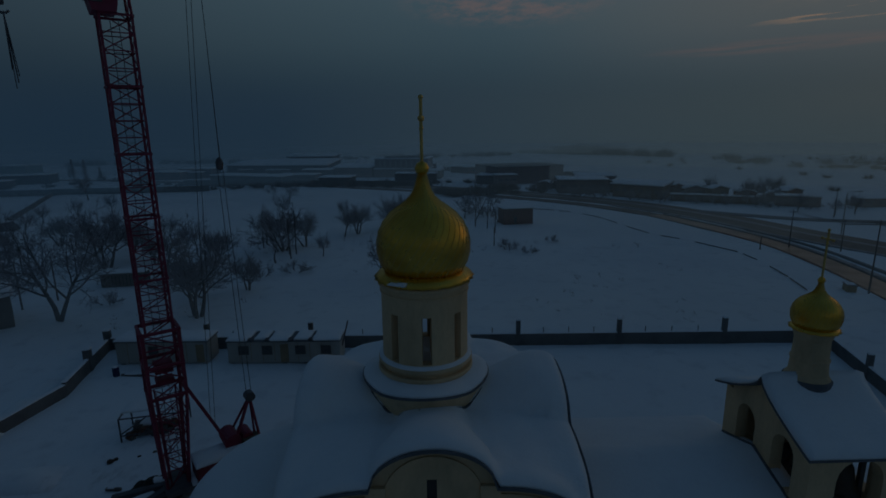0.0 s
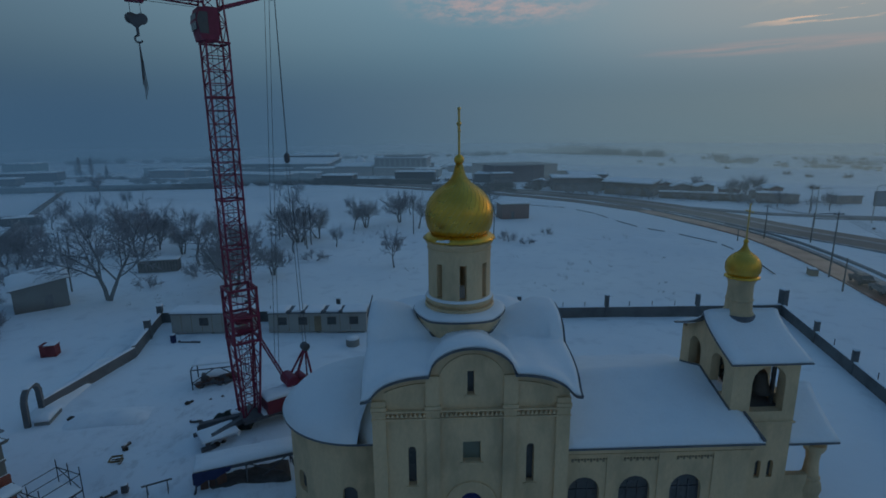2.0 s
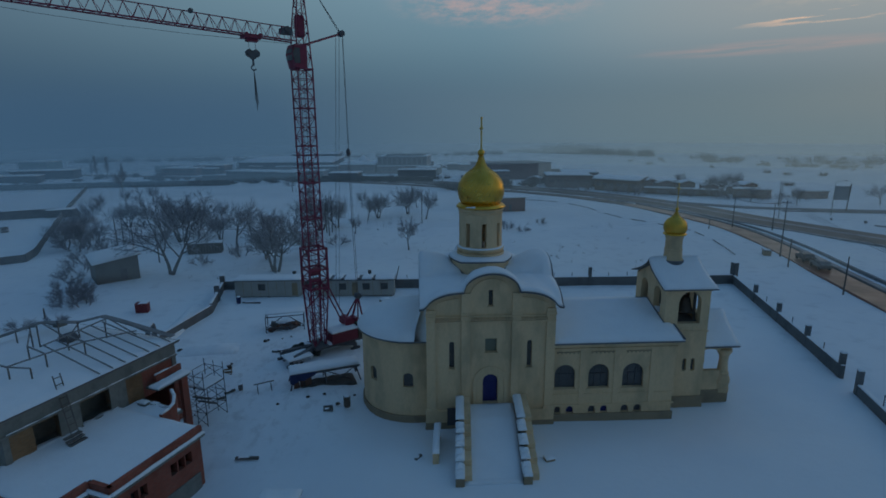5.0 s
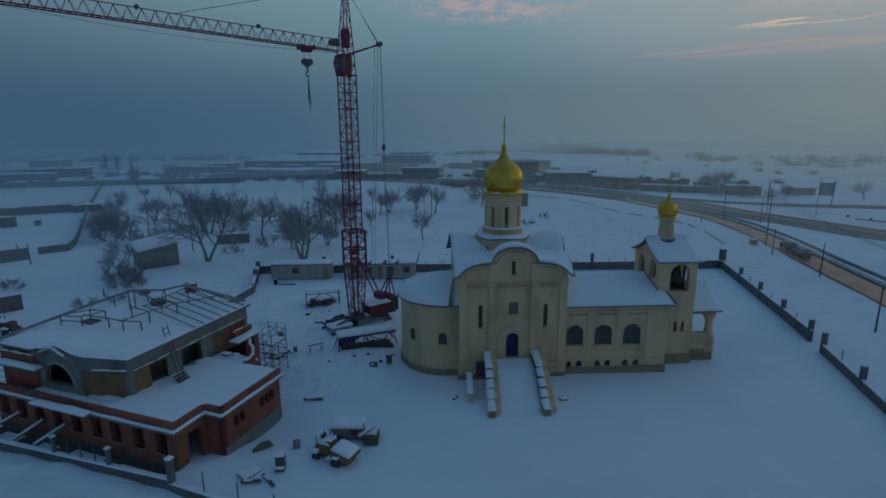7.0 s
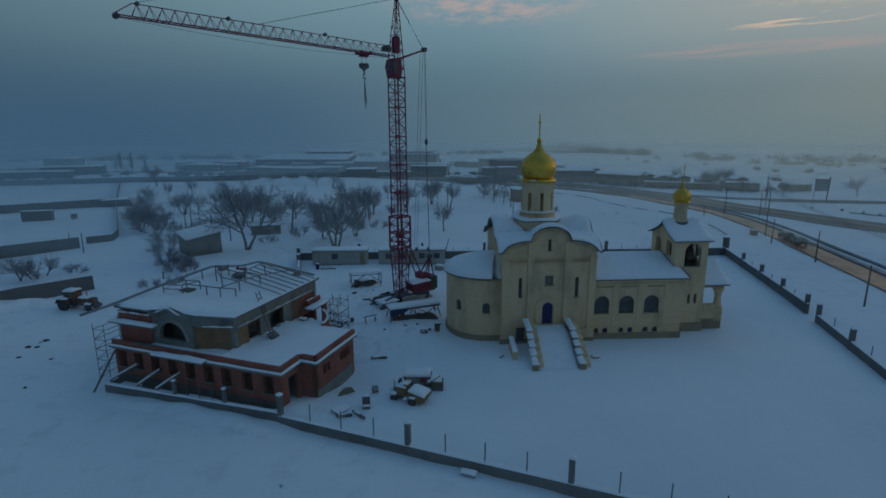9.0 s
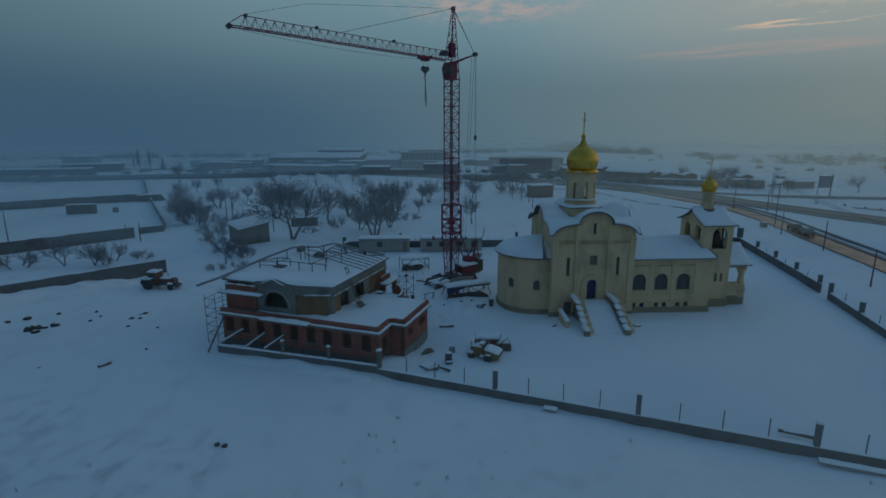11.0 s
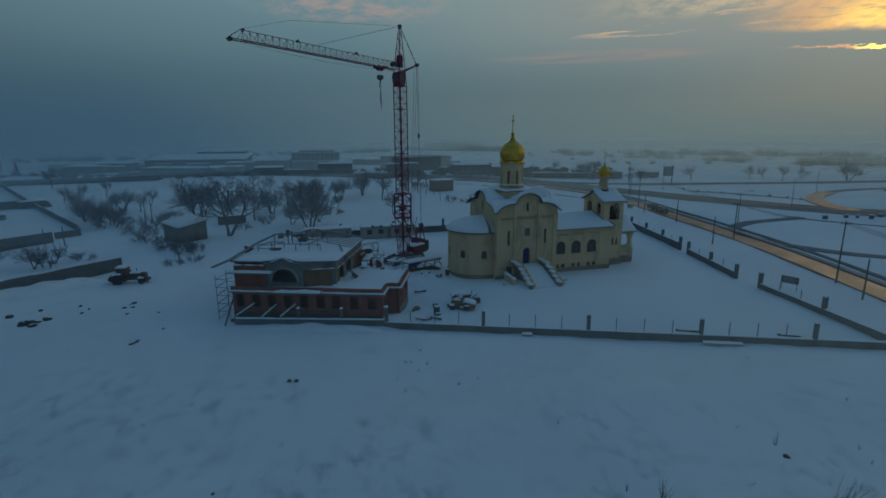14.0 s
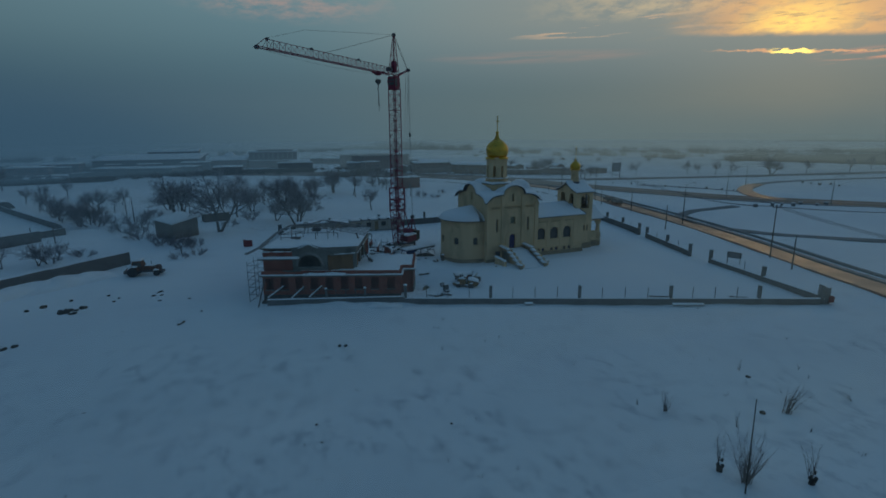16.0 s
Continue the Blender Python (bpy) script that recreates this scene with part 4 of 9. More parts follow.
part("plinth", cube(TX0 + 0.7, TX1 + 0.14, TY0 - 0.14, TY0 + 0.02, -1.1, 0.55), STONE, tower)
for z in (6.55, 10.2):
    part("string_course", cube(TX0 - 0.08 if z > 8 else NX1 + 0.6, TX1 + 0.1, TY0 - 0.1, TY0 + 0.02, z, z + 0.12, soft=0.02), PLASTER, tower)
# bells in the openings
BRONZE = mat("bell_bronze", (0.085, 0.07, 0.058), 0.55, metal=0.7)
bell = None
for bx, by, k, z in ((TX0 + 2.15, TY0 + 1.0, 1.55, 8.55), (TX0 + 1.05, TY0 + 2.0, 0.95, 8.85), (TX0 + 2.9, TY0 + 2.6, 0.9, 8.9), (TX0 + 1.15, TY0 + 4.2, 1.25, 8.8), (TX0 + 2.3, TY0 + 4.9, 0.9, 9.0)):
    b = part("bell", lathe([(0.0, 0.62 * k), (0.20 * k, 0.60 * k), (0.28 * k, 0.45 * k), (0.33 * k, 0.15 * k), (0.42 * k, -0.10 * k), (0.52 * k, -0.25 * k), (0.46 * k, -0.25 * k), (0.2 * k, 0.4 * k)], 20), BRONZE, tower, smooth=True, m=pose(bx, by, z))
    part("bell_hanger", beam(bmesh.new(), (0, 0, 0.6 * k), (0, 0, 10.15 - z), 0.03), IRON, b)
for y in (TY0 + 0.9, TY0 + 2.4, TY0 + 4.3):
    part("bell_beam", beam(bmesh.new(), (TX0 + 0.4, y, 10.1), (TX1 - 0.4, y, 10.1), 0.10), PLANK, tower)
# unseen posts added to darken the belfry openings
for x, y in ((TX0 + 0.9, TY0 + 3.0), (TX1 - 0.9, TY0 + 3.0), (TX1 - 0.8, TY0 + 1.0), (TX1 - 0.8, TY0 + 5.0)):
    part("bell_post", beam(bmesh.new(), (x, y, 7.3), (x, y, 10.3), 0.13), PLANK, tower)
part("bell_loft", cube(TX0 + 0.56, TX1 - 0.56, TY0 + 0.56, TY1 - 0.56, 10.2, 10.3), PLANK, tower)
tx, ty = steps(TX0 - 0.42, TX1 + 0.42, 14), steps(TY0 - 0.42, TY1 + 0.42, 34)
part("roof", sheet(tx, ty, lambda x, y: gable(y) - 0.09, lambda x, y: gable(y)), TIN, tower, "dark curved gable roof")
part("roof_snow", sheet(steps(tx[0] + 0.03, tx[-1] - 0.03, 14), steps(ty[0] + 0.03, ty[-1] - 0.03, 34), lambda x, y: gable(y) + 0.004,
     lambda x, y: gable(y) + 0.04 + 0.2 * min(1, min(x - tx[0], tx[-1] - x, y - ty[0], ty[-1] - y) / 0.3) ** 0.5 + 0.03 * noise.noise(Vector((x, y, 5)))), SNOW, tower, smooth=True)
bm = rope([(TX0 - 0.03, y, nave_z(TX0, y) + 0.30) for y in steps(TY0 - 0.05, RIDGE_Y + 2.5, 12)], 0.07)
part("flashing", bm, TIN, tower, "dark metal flashing along the nave roof")
bm = rope([(NX1 + 0.52, y, nave_z(NX1, y) + 0.10) for y in steps(NY0 - 0.3, TY0 + 0.1, 6)], 0.09)
part("roof_edge", bm, TIN, tower)
CX, CYT = TXM + 0.05, TM + 0.25
neck = part("cupola_drum", lathe([(0.92, 11.3), (0.90, 12.2), (0.78, 12.4), (0.74, 13.0), (0.78, 13.05), (0.78, 13.12), (0.72, 13.2), (0.70, 14.0), (0.78, 14.25), (0.82, 14.45), (0.6, 14.45)], 32, None, CX, CYT), PLASTER, tower, "slender plastered cupola neck", smooth=False)
part("cupola_collar", lathe([(0.7, 14.42), (0.95, 14.44), (0.98, 14.50), (0.84, 14.60), (0.7, 14.64)], 32, None, CX, CYT, 0.03, 16), GOLD, neck, smooth=True)
part("cupola_foot", lathe([(0.96, 11.6), (0.98, 12.15), (0.93, 12.2), (0.8, 12.2)], 24, None, CX, CYT), TIN, neck)
cupola(church, CX, CYT, 0.48, 14.54, 2.1)

# porch
PX0, PX1, PY0, PY1 = TX1, 21.75, 2.55, 7.7
porch = part("porch_floor", cube(PX0, PX1, PY0, PY1, -1.1, 0.75, soft=0.04), STONE, church, "raised stone porch floor")
part("porch_parapet", cube(PX0, PX1 - 0.9, PY0 + 0.1, PY0 + 0.5, 0.75, 2.6), PLASTER, porch)
col = [(0.62, 0.5), (0.66, 0.55), (0.66, 0.9), (0.58, 1.0), (0.62, 1.2), (0.70, 1.55), (0.62, 1.95), (0.52, 2.15), (0.56, 2.3), (0.45, 2.45), (0.40, 2.9), (0.36, 3.5), (0.42, 3.95), (0.56, 4.2), (0.62, 4.35), (0.62, 4.55)]
for y in (PY0 + 0.45, PY1 - 0.45):
    part("porch_column", lathe(col, 20, None, PX1 - 0.45, y), PLASTER, porch, "stout pot-shaped plastered column", smooth=False)
span_ = PX1 - PX0 - 0.9
lintel = [(PX0, 4.45), (PX0, 4.95), (PX1 + 0.05, 4.95), (PX1 + 0.05, 4.45), (PX1 - 0.85, 4.4)] + [(PX0 + span_ / 2 + span_ / 2 * math.cos(math.pi * i / 8), 4.0 + 0.62 * math.sin(math.pi * i / 8)) for i in range(9)]
for y in (PY0 + 0.2, PY1 - 0.7):
    part("porch_arch", plate([lintel], pose(0, y, 0), 0.5), PLASTER, porch)
part("porch_beam", cube(PX1 - 0.7, PX1 - 0.15, PY0 + 0.7, PY1 - 0.7, 4.4, 4.95), PLASTER, porch)
def porch_z(x, y):
    t = min(1, abs(y - TM) / (TM - PY0 + 0.4))
    return 7.4 - 2.35 * t ** 0.75
px, py = steps(PX0, PX1 + 0.4, 8), steps(PY0 - 0.4, PY1 + 0.4, 24)
part("porch_roof", sheet(px, py, lambda x, y: porch_z(x, y) - 0.1, porch_z), TIN, porch)
part("porch_snow", sheet(steps(PX0, PX1 + 0.37, 8), steps(PY0 - 0.37, PY1 + 0.37, 24), lambda x, y: porch_z(x, y) + 0.004, lambda x, y: porch_z(x, y) + 0.05 + 0.18 * min(1, min(px[-1] - x, y - py[0], py[-1] - y) / 0.3) ** 0.5), SNOW, porch, smooth=True)

# flight of steps to the door, between stepped parapets
stair = part("steps", bmesh.new(), CONCRETE, church)
bm = bmesh.new()
box(bm, -2.0, 2.1, -2.4, -0.2, -1.1, 1.5)
for i in range(9):
    box(bm, -2.0, 2.1, -2.4 - 0.58 * (i + 1), -2.4 - 0.58 * i, -1.1, 1.5 - 0.165 * (i + 1))
bm.to_mesh(stair.data)
bm.free()
def ramp_low(x, y):
    return 1.5 if y > -2.4 else max(0.0, 1.5 + (y + 2.4) * 0.285)
part("step_snow", sheet(steps(-2.0, 2.1, 10), steps(-8.1, -0.2, 30), lambda x, y: ramp_low(x, y) - 0.05, lambda x, y: ramp_low(x, y) + 0.14 + 0.06 * noise.noise(Vector((x * 1.5, y, 7)))), SNOW, stair, smooth=True)
for x0, x1 in ((-2.55, -2.0), (2.1, 2.65)):
    bm, prof = bmesh.new(), [(-0.1, -1.1), (-0.1, 2.35), (-3.4, 2.2)]
    for i in range(4):
        prof += [(-3.4 - 1.1 * i, 1.85 - 0.42 * i), (-3.4 - 1.1 * (i + 1), 1.85 - 0.42 * i - 0.05)]
    prof += [(-7.9, -1.1)]
    pr = part("stair_parapet", plate([[(-y, z) for y, z in prof]], pose(x1, 0, 0, 0, 0, -90), x1 - x0), PLASTER, stair, "stepped masonry stair parapet")
    part("end_block", cube(x0 - 0.03, x1 + 0.03, -8.25, -7.85, -1.1, 0.62, soft=0.03), STONE, pr)
    part("parapet_snow", snow_on(x0 - 0.06, x1 + 0.06, -3.5, -0.15, 2.22, 0.30), SNOW, pr, smooth=True)
    for i in range(4):
        y = -3.4 - 1.1 * i
        for a in (0.0, 0.56):
            part("parapet_snow", snow_on(x0 - 0.06, x1 + 0.06, y - a - 0.62, y - a + 0.06, 1.80 - 0.42 * i - 0.02 * a, 0.36 - 0.08 * a, 5, 0.5), SNOW, pr, smooth=True)
    part("parapet_snow", snow_on(x0 - 0.04, x1 + 0.04, -8.25, -7.8, 0.62, 0.18, 4), SNOW, pr, smooth=True)
# small side wall of the cellar stair
cellar = part("cellar_wall", cube(-4.25, -3.8, -5.7, -1.9, -1.1, 0.9, soft=0.03), PLASTER, stair)
part("parapet_snow", snow_on(-4.3, -3.75, -5.75, -1.85, 0.9, 0.25), SNOW, cellar, smooth=True)
# dark panel painting the shade of the cellar opening
part("cellar_door", cube(-3.3, -2.4, -0.30, -0.24, -0.2, 1.35), VOID, stair)
# the flight runs a little askew from the door
for ob in (stair, *stair.children_recursive):
    for v in ob.data.vertices:
        v.co.x += 0.075 * v.co.y - 0.22

# ---------------------------------------------------------------- tower crane
MX, MY, JIB = -17.35, 29.9, 36.7          # mast foot, and the turn of the jib
crane = thing("tower_crane", "red lattice tower crane standing idle in snow beside the church", "crane", pose(MX, MY, 0, 0, 0, JIB))
# its own x runs along the jib line, with the jib towards -x


def lattice(bm, corners_lo, corners_hi, bays, chord, web, cross=True):
    """Four chords joined by zigzag bracing on each side."""
    def at(k, t):
        return Vector(corners_lo[k]).lerp(Vector(corners_hi[k]), t)
    n = len(corners_lo)
    for k in range(n):
        beam(bm, at(k, 0), at(k, 1), chord)
        j = (k + 1) % n
        for b in range(bays):
            t0, t1 = b / bays, (b + 1) / bays
            if (b + k) % 2 == 0:
                beam(bm, at(k, t0), at(j, t1), web, 3)
            else:
                beam(bm, at(j, t0), at(k, t1), web, 3)
            if cross:
                beam(bm, at(k, t1), at(j, t1), web, 3)
    return bm


def lattice_parts(parent, corners_lo, corners_hi, bays, chord, web):
    """The same lattice with each chord and each brace a part of its own."""
    def at(k, t):
        return Vector(corners_lo[k]).lerp(Vector(corners_hi[k]), t)
    for k in range(4):
        j = (k + 1) % 4
        part("chord", beam(bmesh.new(), at(k, 0), at(k, 1), chord), RED, parent)
        for b in range(bays):
            t0, t1 = b / bays, (b + 1) / bays
            p, q = (at(k, t0), at(j, t1)) if (b + k) % 2 == 0 else (at(j, t0), at(k, t1))
            part("brace", beam(bmesh.new(), p, q, web, 3), RED, parent)
            part("brace", beam(bmesh.new(), at(k, t1), at(j, t1), web, 3), RED, parent)


def square(h, z, cx=0.0, cy=0.0):
    return [(cx - h, cy - h, z), (cx + h, cy - h, z), (cx + h, cy + h, z), (cx - h, cy + h, z)]


H = 0.75
cuts = [11.7, 14.9, 18.5, 22.1, 25.7, 29.3]
for z0, z1 in zip(cuts, cuts[1:]):
    bm = bmesh.new()
    for k in range(4):
        a, b = square(H + 0.05, z1)[k], square(H + 0.05, z1)[(k + 1) % 4]
        beam(bm, a, b, 0.085)
    sec = part("mast_section", bm, RED, crane, "bolted collar and lattice of the mast")
    lattice_parts(sec, square(H, z0), square(H, z1), 4, 0.085, 0.037)
bm = bmesh.new()
for z in [11.9 + 0.4 * i for i in range(43)]:
    beam(bm, (-0.18, 0.1, z), (0.18, 0.1, z), 0.015, 3)
for x in (-0.2, 0.2):
    beam(bm, (x, 0.1, 2.5), (x, 0.1, 29.2), 0.025, 4)
part("ladder", bm, IRON, crane)
P = 0.98
portal = None
for z in (7.6, 9.6, 11.75):
    bm, q = bmesh.new(), square(P + 0.04, z)
    for k in range(4):
        beam(bm, q[k], q[(k + 1) % 4], 0.12)
    portal = part("portal_collar", bm, RED, crane, "heavy collar of the wider telescoping portal")
    if z > 8:
        lattice_parts(portal, square(P, z - 2.05), square(P, z), 2, 0.14, 0.055)
part("mast_foot", lattice(lattice(bmesh.new(), square(0.62, 1.2, -0.1), square(P, 7.6), 5, 0.10, 0.045), square(0.45, 1.2), square(0.6, 7.6), 4, 0.05, 0.03), RED, crane, "tapering lattice foot of the mast")
bm = bmesh.new()
for z in (8.2, 8.9, 9.3):
    box(bm, -0.5, 0.5, -0.4, 0.4, z, z + 0.28)
part("winch_gear", bm, RED, crane)
# head
APEX = (0.25, 0.0, 38.5)
bm = lattice(bmesh.new(), square(H, 29.3), square(0.6, 32.6), 3, 0.07, 0.035)
lattice(bm, square(0.6, 32.6), [(APEX[0] - 0.12, -0.12, APEX[2]), (APEX[0] + 0.12, -0.12, APEX[2]), (APEX[0] + 0.12, 0.12, APEX[2]), (APEX[0] - 0.12, 0.12, APEX[2])], 7, 0.06, 0.03)
part("tower_head", bm, RED, crane)
part("head_pulley", beam(bmesh.new(), (APEX[0], -0.22, 38.5), (APEX[0], 0.22, 38.5), 0.28, 14), IRON, crane)
cab = bmesh.new()
prof = [(-0.95, 29.35), (0.15, 29.35), (0.25, 29.8), (0.25, 31.4), (-0.95, 31.4), (-1.2, 30.6)]
plate([prof], pose(-0.1, -1.05, 0), 1.6, cab)
cabin = part("operator_cabin", cab, RED, crane, "red operator cabin with sloping front")
part("cabin_window", plate([[(-1.0, 29.75), (-0.45, 29.75), (-0.45, 31.1), (-0.95, 31.1), (-1.16, 30.6)]], pose(-0.1, -1.09, 0), 0.04), GLASS, cabin)
part("cabin_window", cube(-1.28, -1.22, -0.9, 0.4, 30.0, 31.0), GLASS, cabin)
part("machine_box", cube(-0.35, 0.35, -0.45, 0.35, 32.2, 34.1, soft=0.05), RED, crane, "red machine box in the tower head")
part("hoist_winch", cube(-1.9, -0.8, -0.35, 0.35, 32.3, 32.85, soft=0.08), IRON, crane, "dark hoist winch at the root of the jib")
part("winch_drum", beam(bmesh.new(), (-1.35, -0.5, 32.75), (-1.35, 0.5, 32.75), 0.26, 12), IRON, crane)
# jib
JL, JZ = 30.0, 31.75
def jib_z(s):
    return JZ + s * 0.0415
lo, hi = [], []
bm = bmesh.new()
n = 26
for side in (-0.55, 0.55):
    beam(bm, (-0.6, side, jib_z(0)), (-JL, side * 0.9, jib_z(JL)), 0.075)
beam(bm, (-0.5, 0, jib_z(0.5) + 1.2), (-3.0, 0, jib_z(3) + 1.15), 0.055)
beam(bm, (-3.0, 0, jib_z(3) + 1.15), (-JL + 1.6, 0, jib_z(JL) + 1.15), 0.055)
beam(bm, (-JL + 1.6, 0, jib_z(JL) + 1.15), (-JL, 0, jib_z(JL) + 0.1), 0.055)
for i in range(n):
    s0, s1 = 1.2 + (JL - 2.6) * i / n, 1.2 + (JL - 2.6) * (i + 1) / n
    sm = (s0 + s1) / 2
    top = 1.15
    for side in (-0.54, 0.54):
        beam(bm, (-s0, side, jib_z(s0)), (-sm, 0, jib_z(sm) + top), 0.03, 3)
        beam(bm, (-sm, 0, jib_z(sm) + top), (-s1, side, jib_z(s1)), 0.03, 3)
    beam(bm, (-s0, -0.54, jib_z(s0)), (-s0, 0.54, jib_z(s0)), 0.03, 3)
    beam(bm, (-s0, -0.54, jib_z(s0)), (-s1, 0.54, jib_z(s1)), 0.025, 3)
jib = part("jib", bm, RED, crane, "long triangular lattice jib")
part("jib_end_sheave", beam(bmesh.new(), (-JL + 0.2, -0.2, jib_z(JL) - 0.05), (-JL + 0.2, 0.2, jib_z(JL) - 0.05), 0.28, 12), IRON, jib)
for s in (9.5, 20.0, JL - 2.0):
    part("jib_pulley", beam(bmesh.new(), (-s, -0.15, jib_z(s) + 1.25), (-s, 0.15, jib_z(s) + 1.25), 0.2, 10), IRON, jib)
bm = rope([APEX, (-17.0, 0, jib_z(17) + 1.2)], 0.035)
for a, b in zip([APEX] + [(-7 * i, 0, 38.5 - i * 0.75) for i in range(1, 4)], [(-7 * i, 0, 38.5 - i * 0.75) for i in range(1, 4)] + [(-JL + 2.0, 0, jib_z(JL) + 1.3)]):
    beam(bm, a, b, 0.022)
part("jib_stay", bm, IRON, crane)
bm = rope([(-1.0, 0.2, JZ - 0.2)] + [(-JL * i / 6, 0.2, jib_z(JL * i / 6) - 0.55 * math.sin(math.pi * i / 6) - 0.1) for i in range(1, 7)], 0.02)
part("hoist_rope", bm, IRON, crane)
# trolley and hook, drawn in close to the mast
S = 4.6
bm = cube(-S - 0.8, -S + 0.8, -0.62, 0.62, jib_z(S) - 0.30, jib_z(S) - 0.08)
for x in (-S - 0.6, -S + 0.6):
    for y in (-0.6, 0.6):
        beam(bm, (x, y - 0.08, jib_z(S) - 0.02), (x, y + 0.08, jib_z(S) - 0.02), 0.17, 10)
box(bm, -S - 0.5, -S + 0.5, -0.3, 0.3, jib_z(S) - 0.55, jib_z(S) - 0.3)
part("trolley", bm, RED, crane)
bm = bmesh.new()
for x in (-S - 0.3, -S + 0.3):
    beam(bm, (x, -0.12, 30.40), (x, 0.12, 30.40), 0.34, 14)
plate([[(-S - 0.62, 30.55), (-S - 0.3, 30.07), (-S, 29.80), (-S + 0.3, 30.07), (-S + 0.62, 30.55), (-S, 30.65)]], pose(0, -0.16, 0), 0.32, bm)
for x in (-S - 0.3, -S + 0.3):
    beam(bm, (x, 0, 30.55), (x, 0, jib_z(S) - 0.4), 0.02)
hook = part("hook_block", bm, IRON, crane, "dark heart-shaped hook block")
bm = bmesh.new()
beam(bm, (-S, 0, 29.85), (-S, 0, 29.35), 0.09, 8)
for i in range(8):
    a0, a1 = math.pi * (0.5 + 1.4 * i / 8), math.pi * (0.5 + 1.4 * (i + 1) / 8)
    beam(bm, (-S + 0.22 * math.cos(a0), 0, 29.17 + 0.22 * math.sin(a0)), (-S + 0.22 * math.cos(a1), 0, 29.17 + 0.22 * math.sin(a1)), 0.06, 6)
part("hook", bm, IRON, hook)
bm = bmesh.new()
for dx, dy, z in ((0.06, 0.05, 25.75), (-0.05, -0.04, 25.45), (0.14, -0.02, 26.05), (-0.1, 0.08, 26.35)):
    beam(bm, (-S, 0, 29.05), (-S + dx + 0.05, dy, z), 0.03)
part("sling_chain", bm, IRON, hook)
# counter strut and the ropes down to the winch
TIP = (4.35, -0.05, 32.95)
bm = bmesh.new()
for side in (-0.5, 0.5):
    beam(bm, (0.5, side, 31.6), TIP, 0.13)
for t in (0.35, 0.7):
    beam(bm, Vector((0.5, -0.5, 31.6)).lerp(Vector(TIP), t), Vector((0.5, 0.5, 31.6)).lerp(Vector(TIP), t), 0.05)
part("counter_strut", bm, RED, crane)
part("strut_pulley", beam(bmesh.new(), (TIP[0], -0.3, TIP[2]), (TIP[0], 0.3, TIP[2]), 0.29, 14), IRON, crane)
bm = bmesh.new()
for y in (-0.3, 0.0, 0.3):
    beam(bm, (APEX[0] + 0.2 * y, y * 0.5, APEX[2]), (TIP[0] - 0.15 + 1.0 * y, y, TIP[2] + 0.1), 0.02)
part("back_stay", bm, IRON, crane)
FRAME = (4.9, 0.0, 5.6)
bm = bmesh.new()
for dx, y in ((0.10, -0.12), (0.18, 0.14)):
    beam(bm, (TIP[0] + dx, y, TIP[2]), (4.55 + dx * 0.4, y, 21.6), 0.022)
for dx, y in ((-0.35, -0.25), (-0.55, 0.1)):
    beam(bm, (TIP[0] + dx, y, TIP[2] - 0.1), (2.9 + dx, y + 0.2, 4.4), 0.022)
for dx, y in ((-0.22, -0.25), (0.22, 0.25)):
    beam(bm, (4.55 + dx, y, 21.2), (FRAME[0] + dx, y, FRAME[2]), 0.024)
part("rigging_rope", bm, IRON, crane)
part("rope_block", lathe([(0.05, 20.95), (0.20, 21.05), (0.24, 21.4), (0.18, 21.6), (0.05, 21.75)], 12, None, 4.55, 0), IRON, crane)
# turntable, back frame and ballast
bm = bmesh.new()
for side in (-0.75, 0.75):
    beam(bm, (3.4, side, 2.6), FRAME, 0.11)
    beam(bm, (0.9, side, 8.0), (3.0, side, 3.2), 0.09)
    beam(bm, (2.4, side, 1.9), (5.3, side, 2.4), 0.1)
    beam(bm, (5.2, side, 2.2), FRAME, 0.09)
part("back_frame", bm, RED, crane)
part("frame_sheave", beam(bmesh.new(), (FRAME[0], -0.28, FRAME[2]), (FRAME[0], 0.28, FRAME[2]), 0.34, 12), IRON, crane)
part("winch", beam(beam(bmesh.new(), (3.4, -0.8, 3.0), (3.4, 0.8, 3.0), 0.55, 14), (4.4, -0.7, 2.9), (4.4, 0.7, 2.9), 0.4, 12), RED, crane)
bm = cube(-0.9, 4.9, -1.25, 1.25, 0.95, 1.25)
part("turntable", bm, IRON, crane)
part("turntable_snow", snow_on(0.6, 4.9, -1.3, 1.3, 1.25, 0.22), SNOW, crane, smooth=True)
part("ballast", cube(0.9, 3.9, -1.55, 0.2, 1.3, 2.5, soft=0.04), mat("dull_red_panel", (0.20, 0.028, 0.045), 0.55, 0.1, 1.0, 8.0), crane, "red steel machine housing")
part("housing_snow", snow_on(0.85, 3.95, -1.6, 0.25, 2.5, 0.26), SNOW, crane, smooth=True)
part("control_cabinet", cube(4.0, 5.1, -1.5, -0.3, 1.25, 3.0, soft=0.03), mat("brown_cabinet", (0.10, 0.085, 0.065), 0.8), crane, "rusty brown cabinet")
bm = bmesh.new()
for a in (20, 160, 200, 340):
    c, s = math.cos(radians(a)), math.sin(radians(a))
    beam(bm, (0.9 * c, 0.9 * s, 1.0), (3.9 * c, 3.6 * s, 0.75), 0.3)
    beam(bm, (3.9 * c, 3.6 * s, 0.75), (3.9 * c, 3.6 * s, -0.1), 0.22)
    beam(bm, (3.9 * c - 0.5, 3.6 * s, 0.1), (3.9 * c + 0.5, 3.6 * s, 0.1), 0.2)
part("undercarriage", bm, IRON, crane, "dark steel undercarriage with outrigger legs")
bm = snow_on(-4.1, -1.4, -1.6, 0.4, 0.75, 0.25)
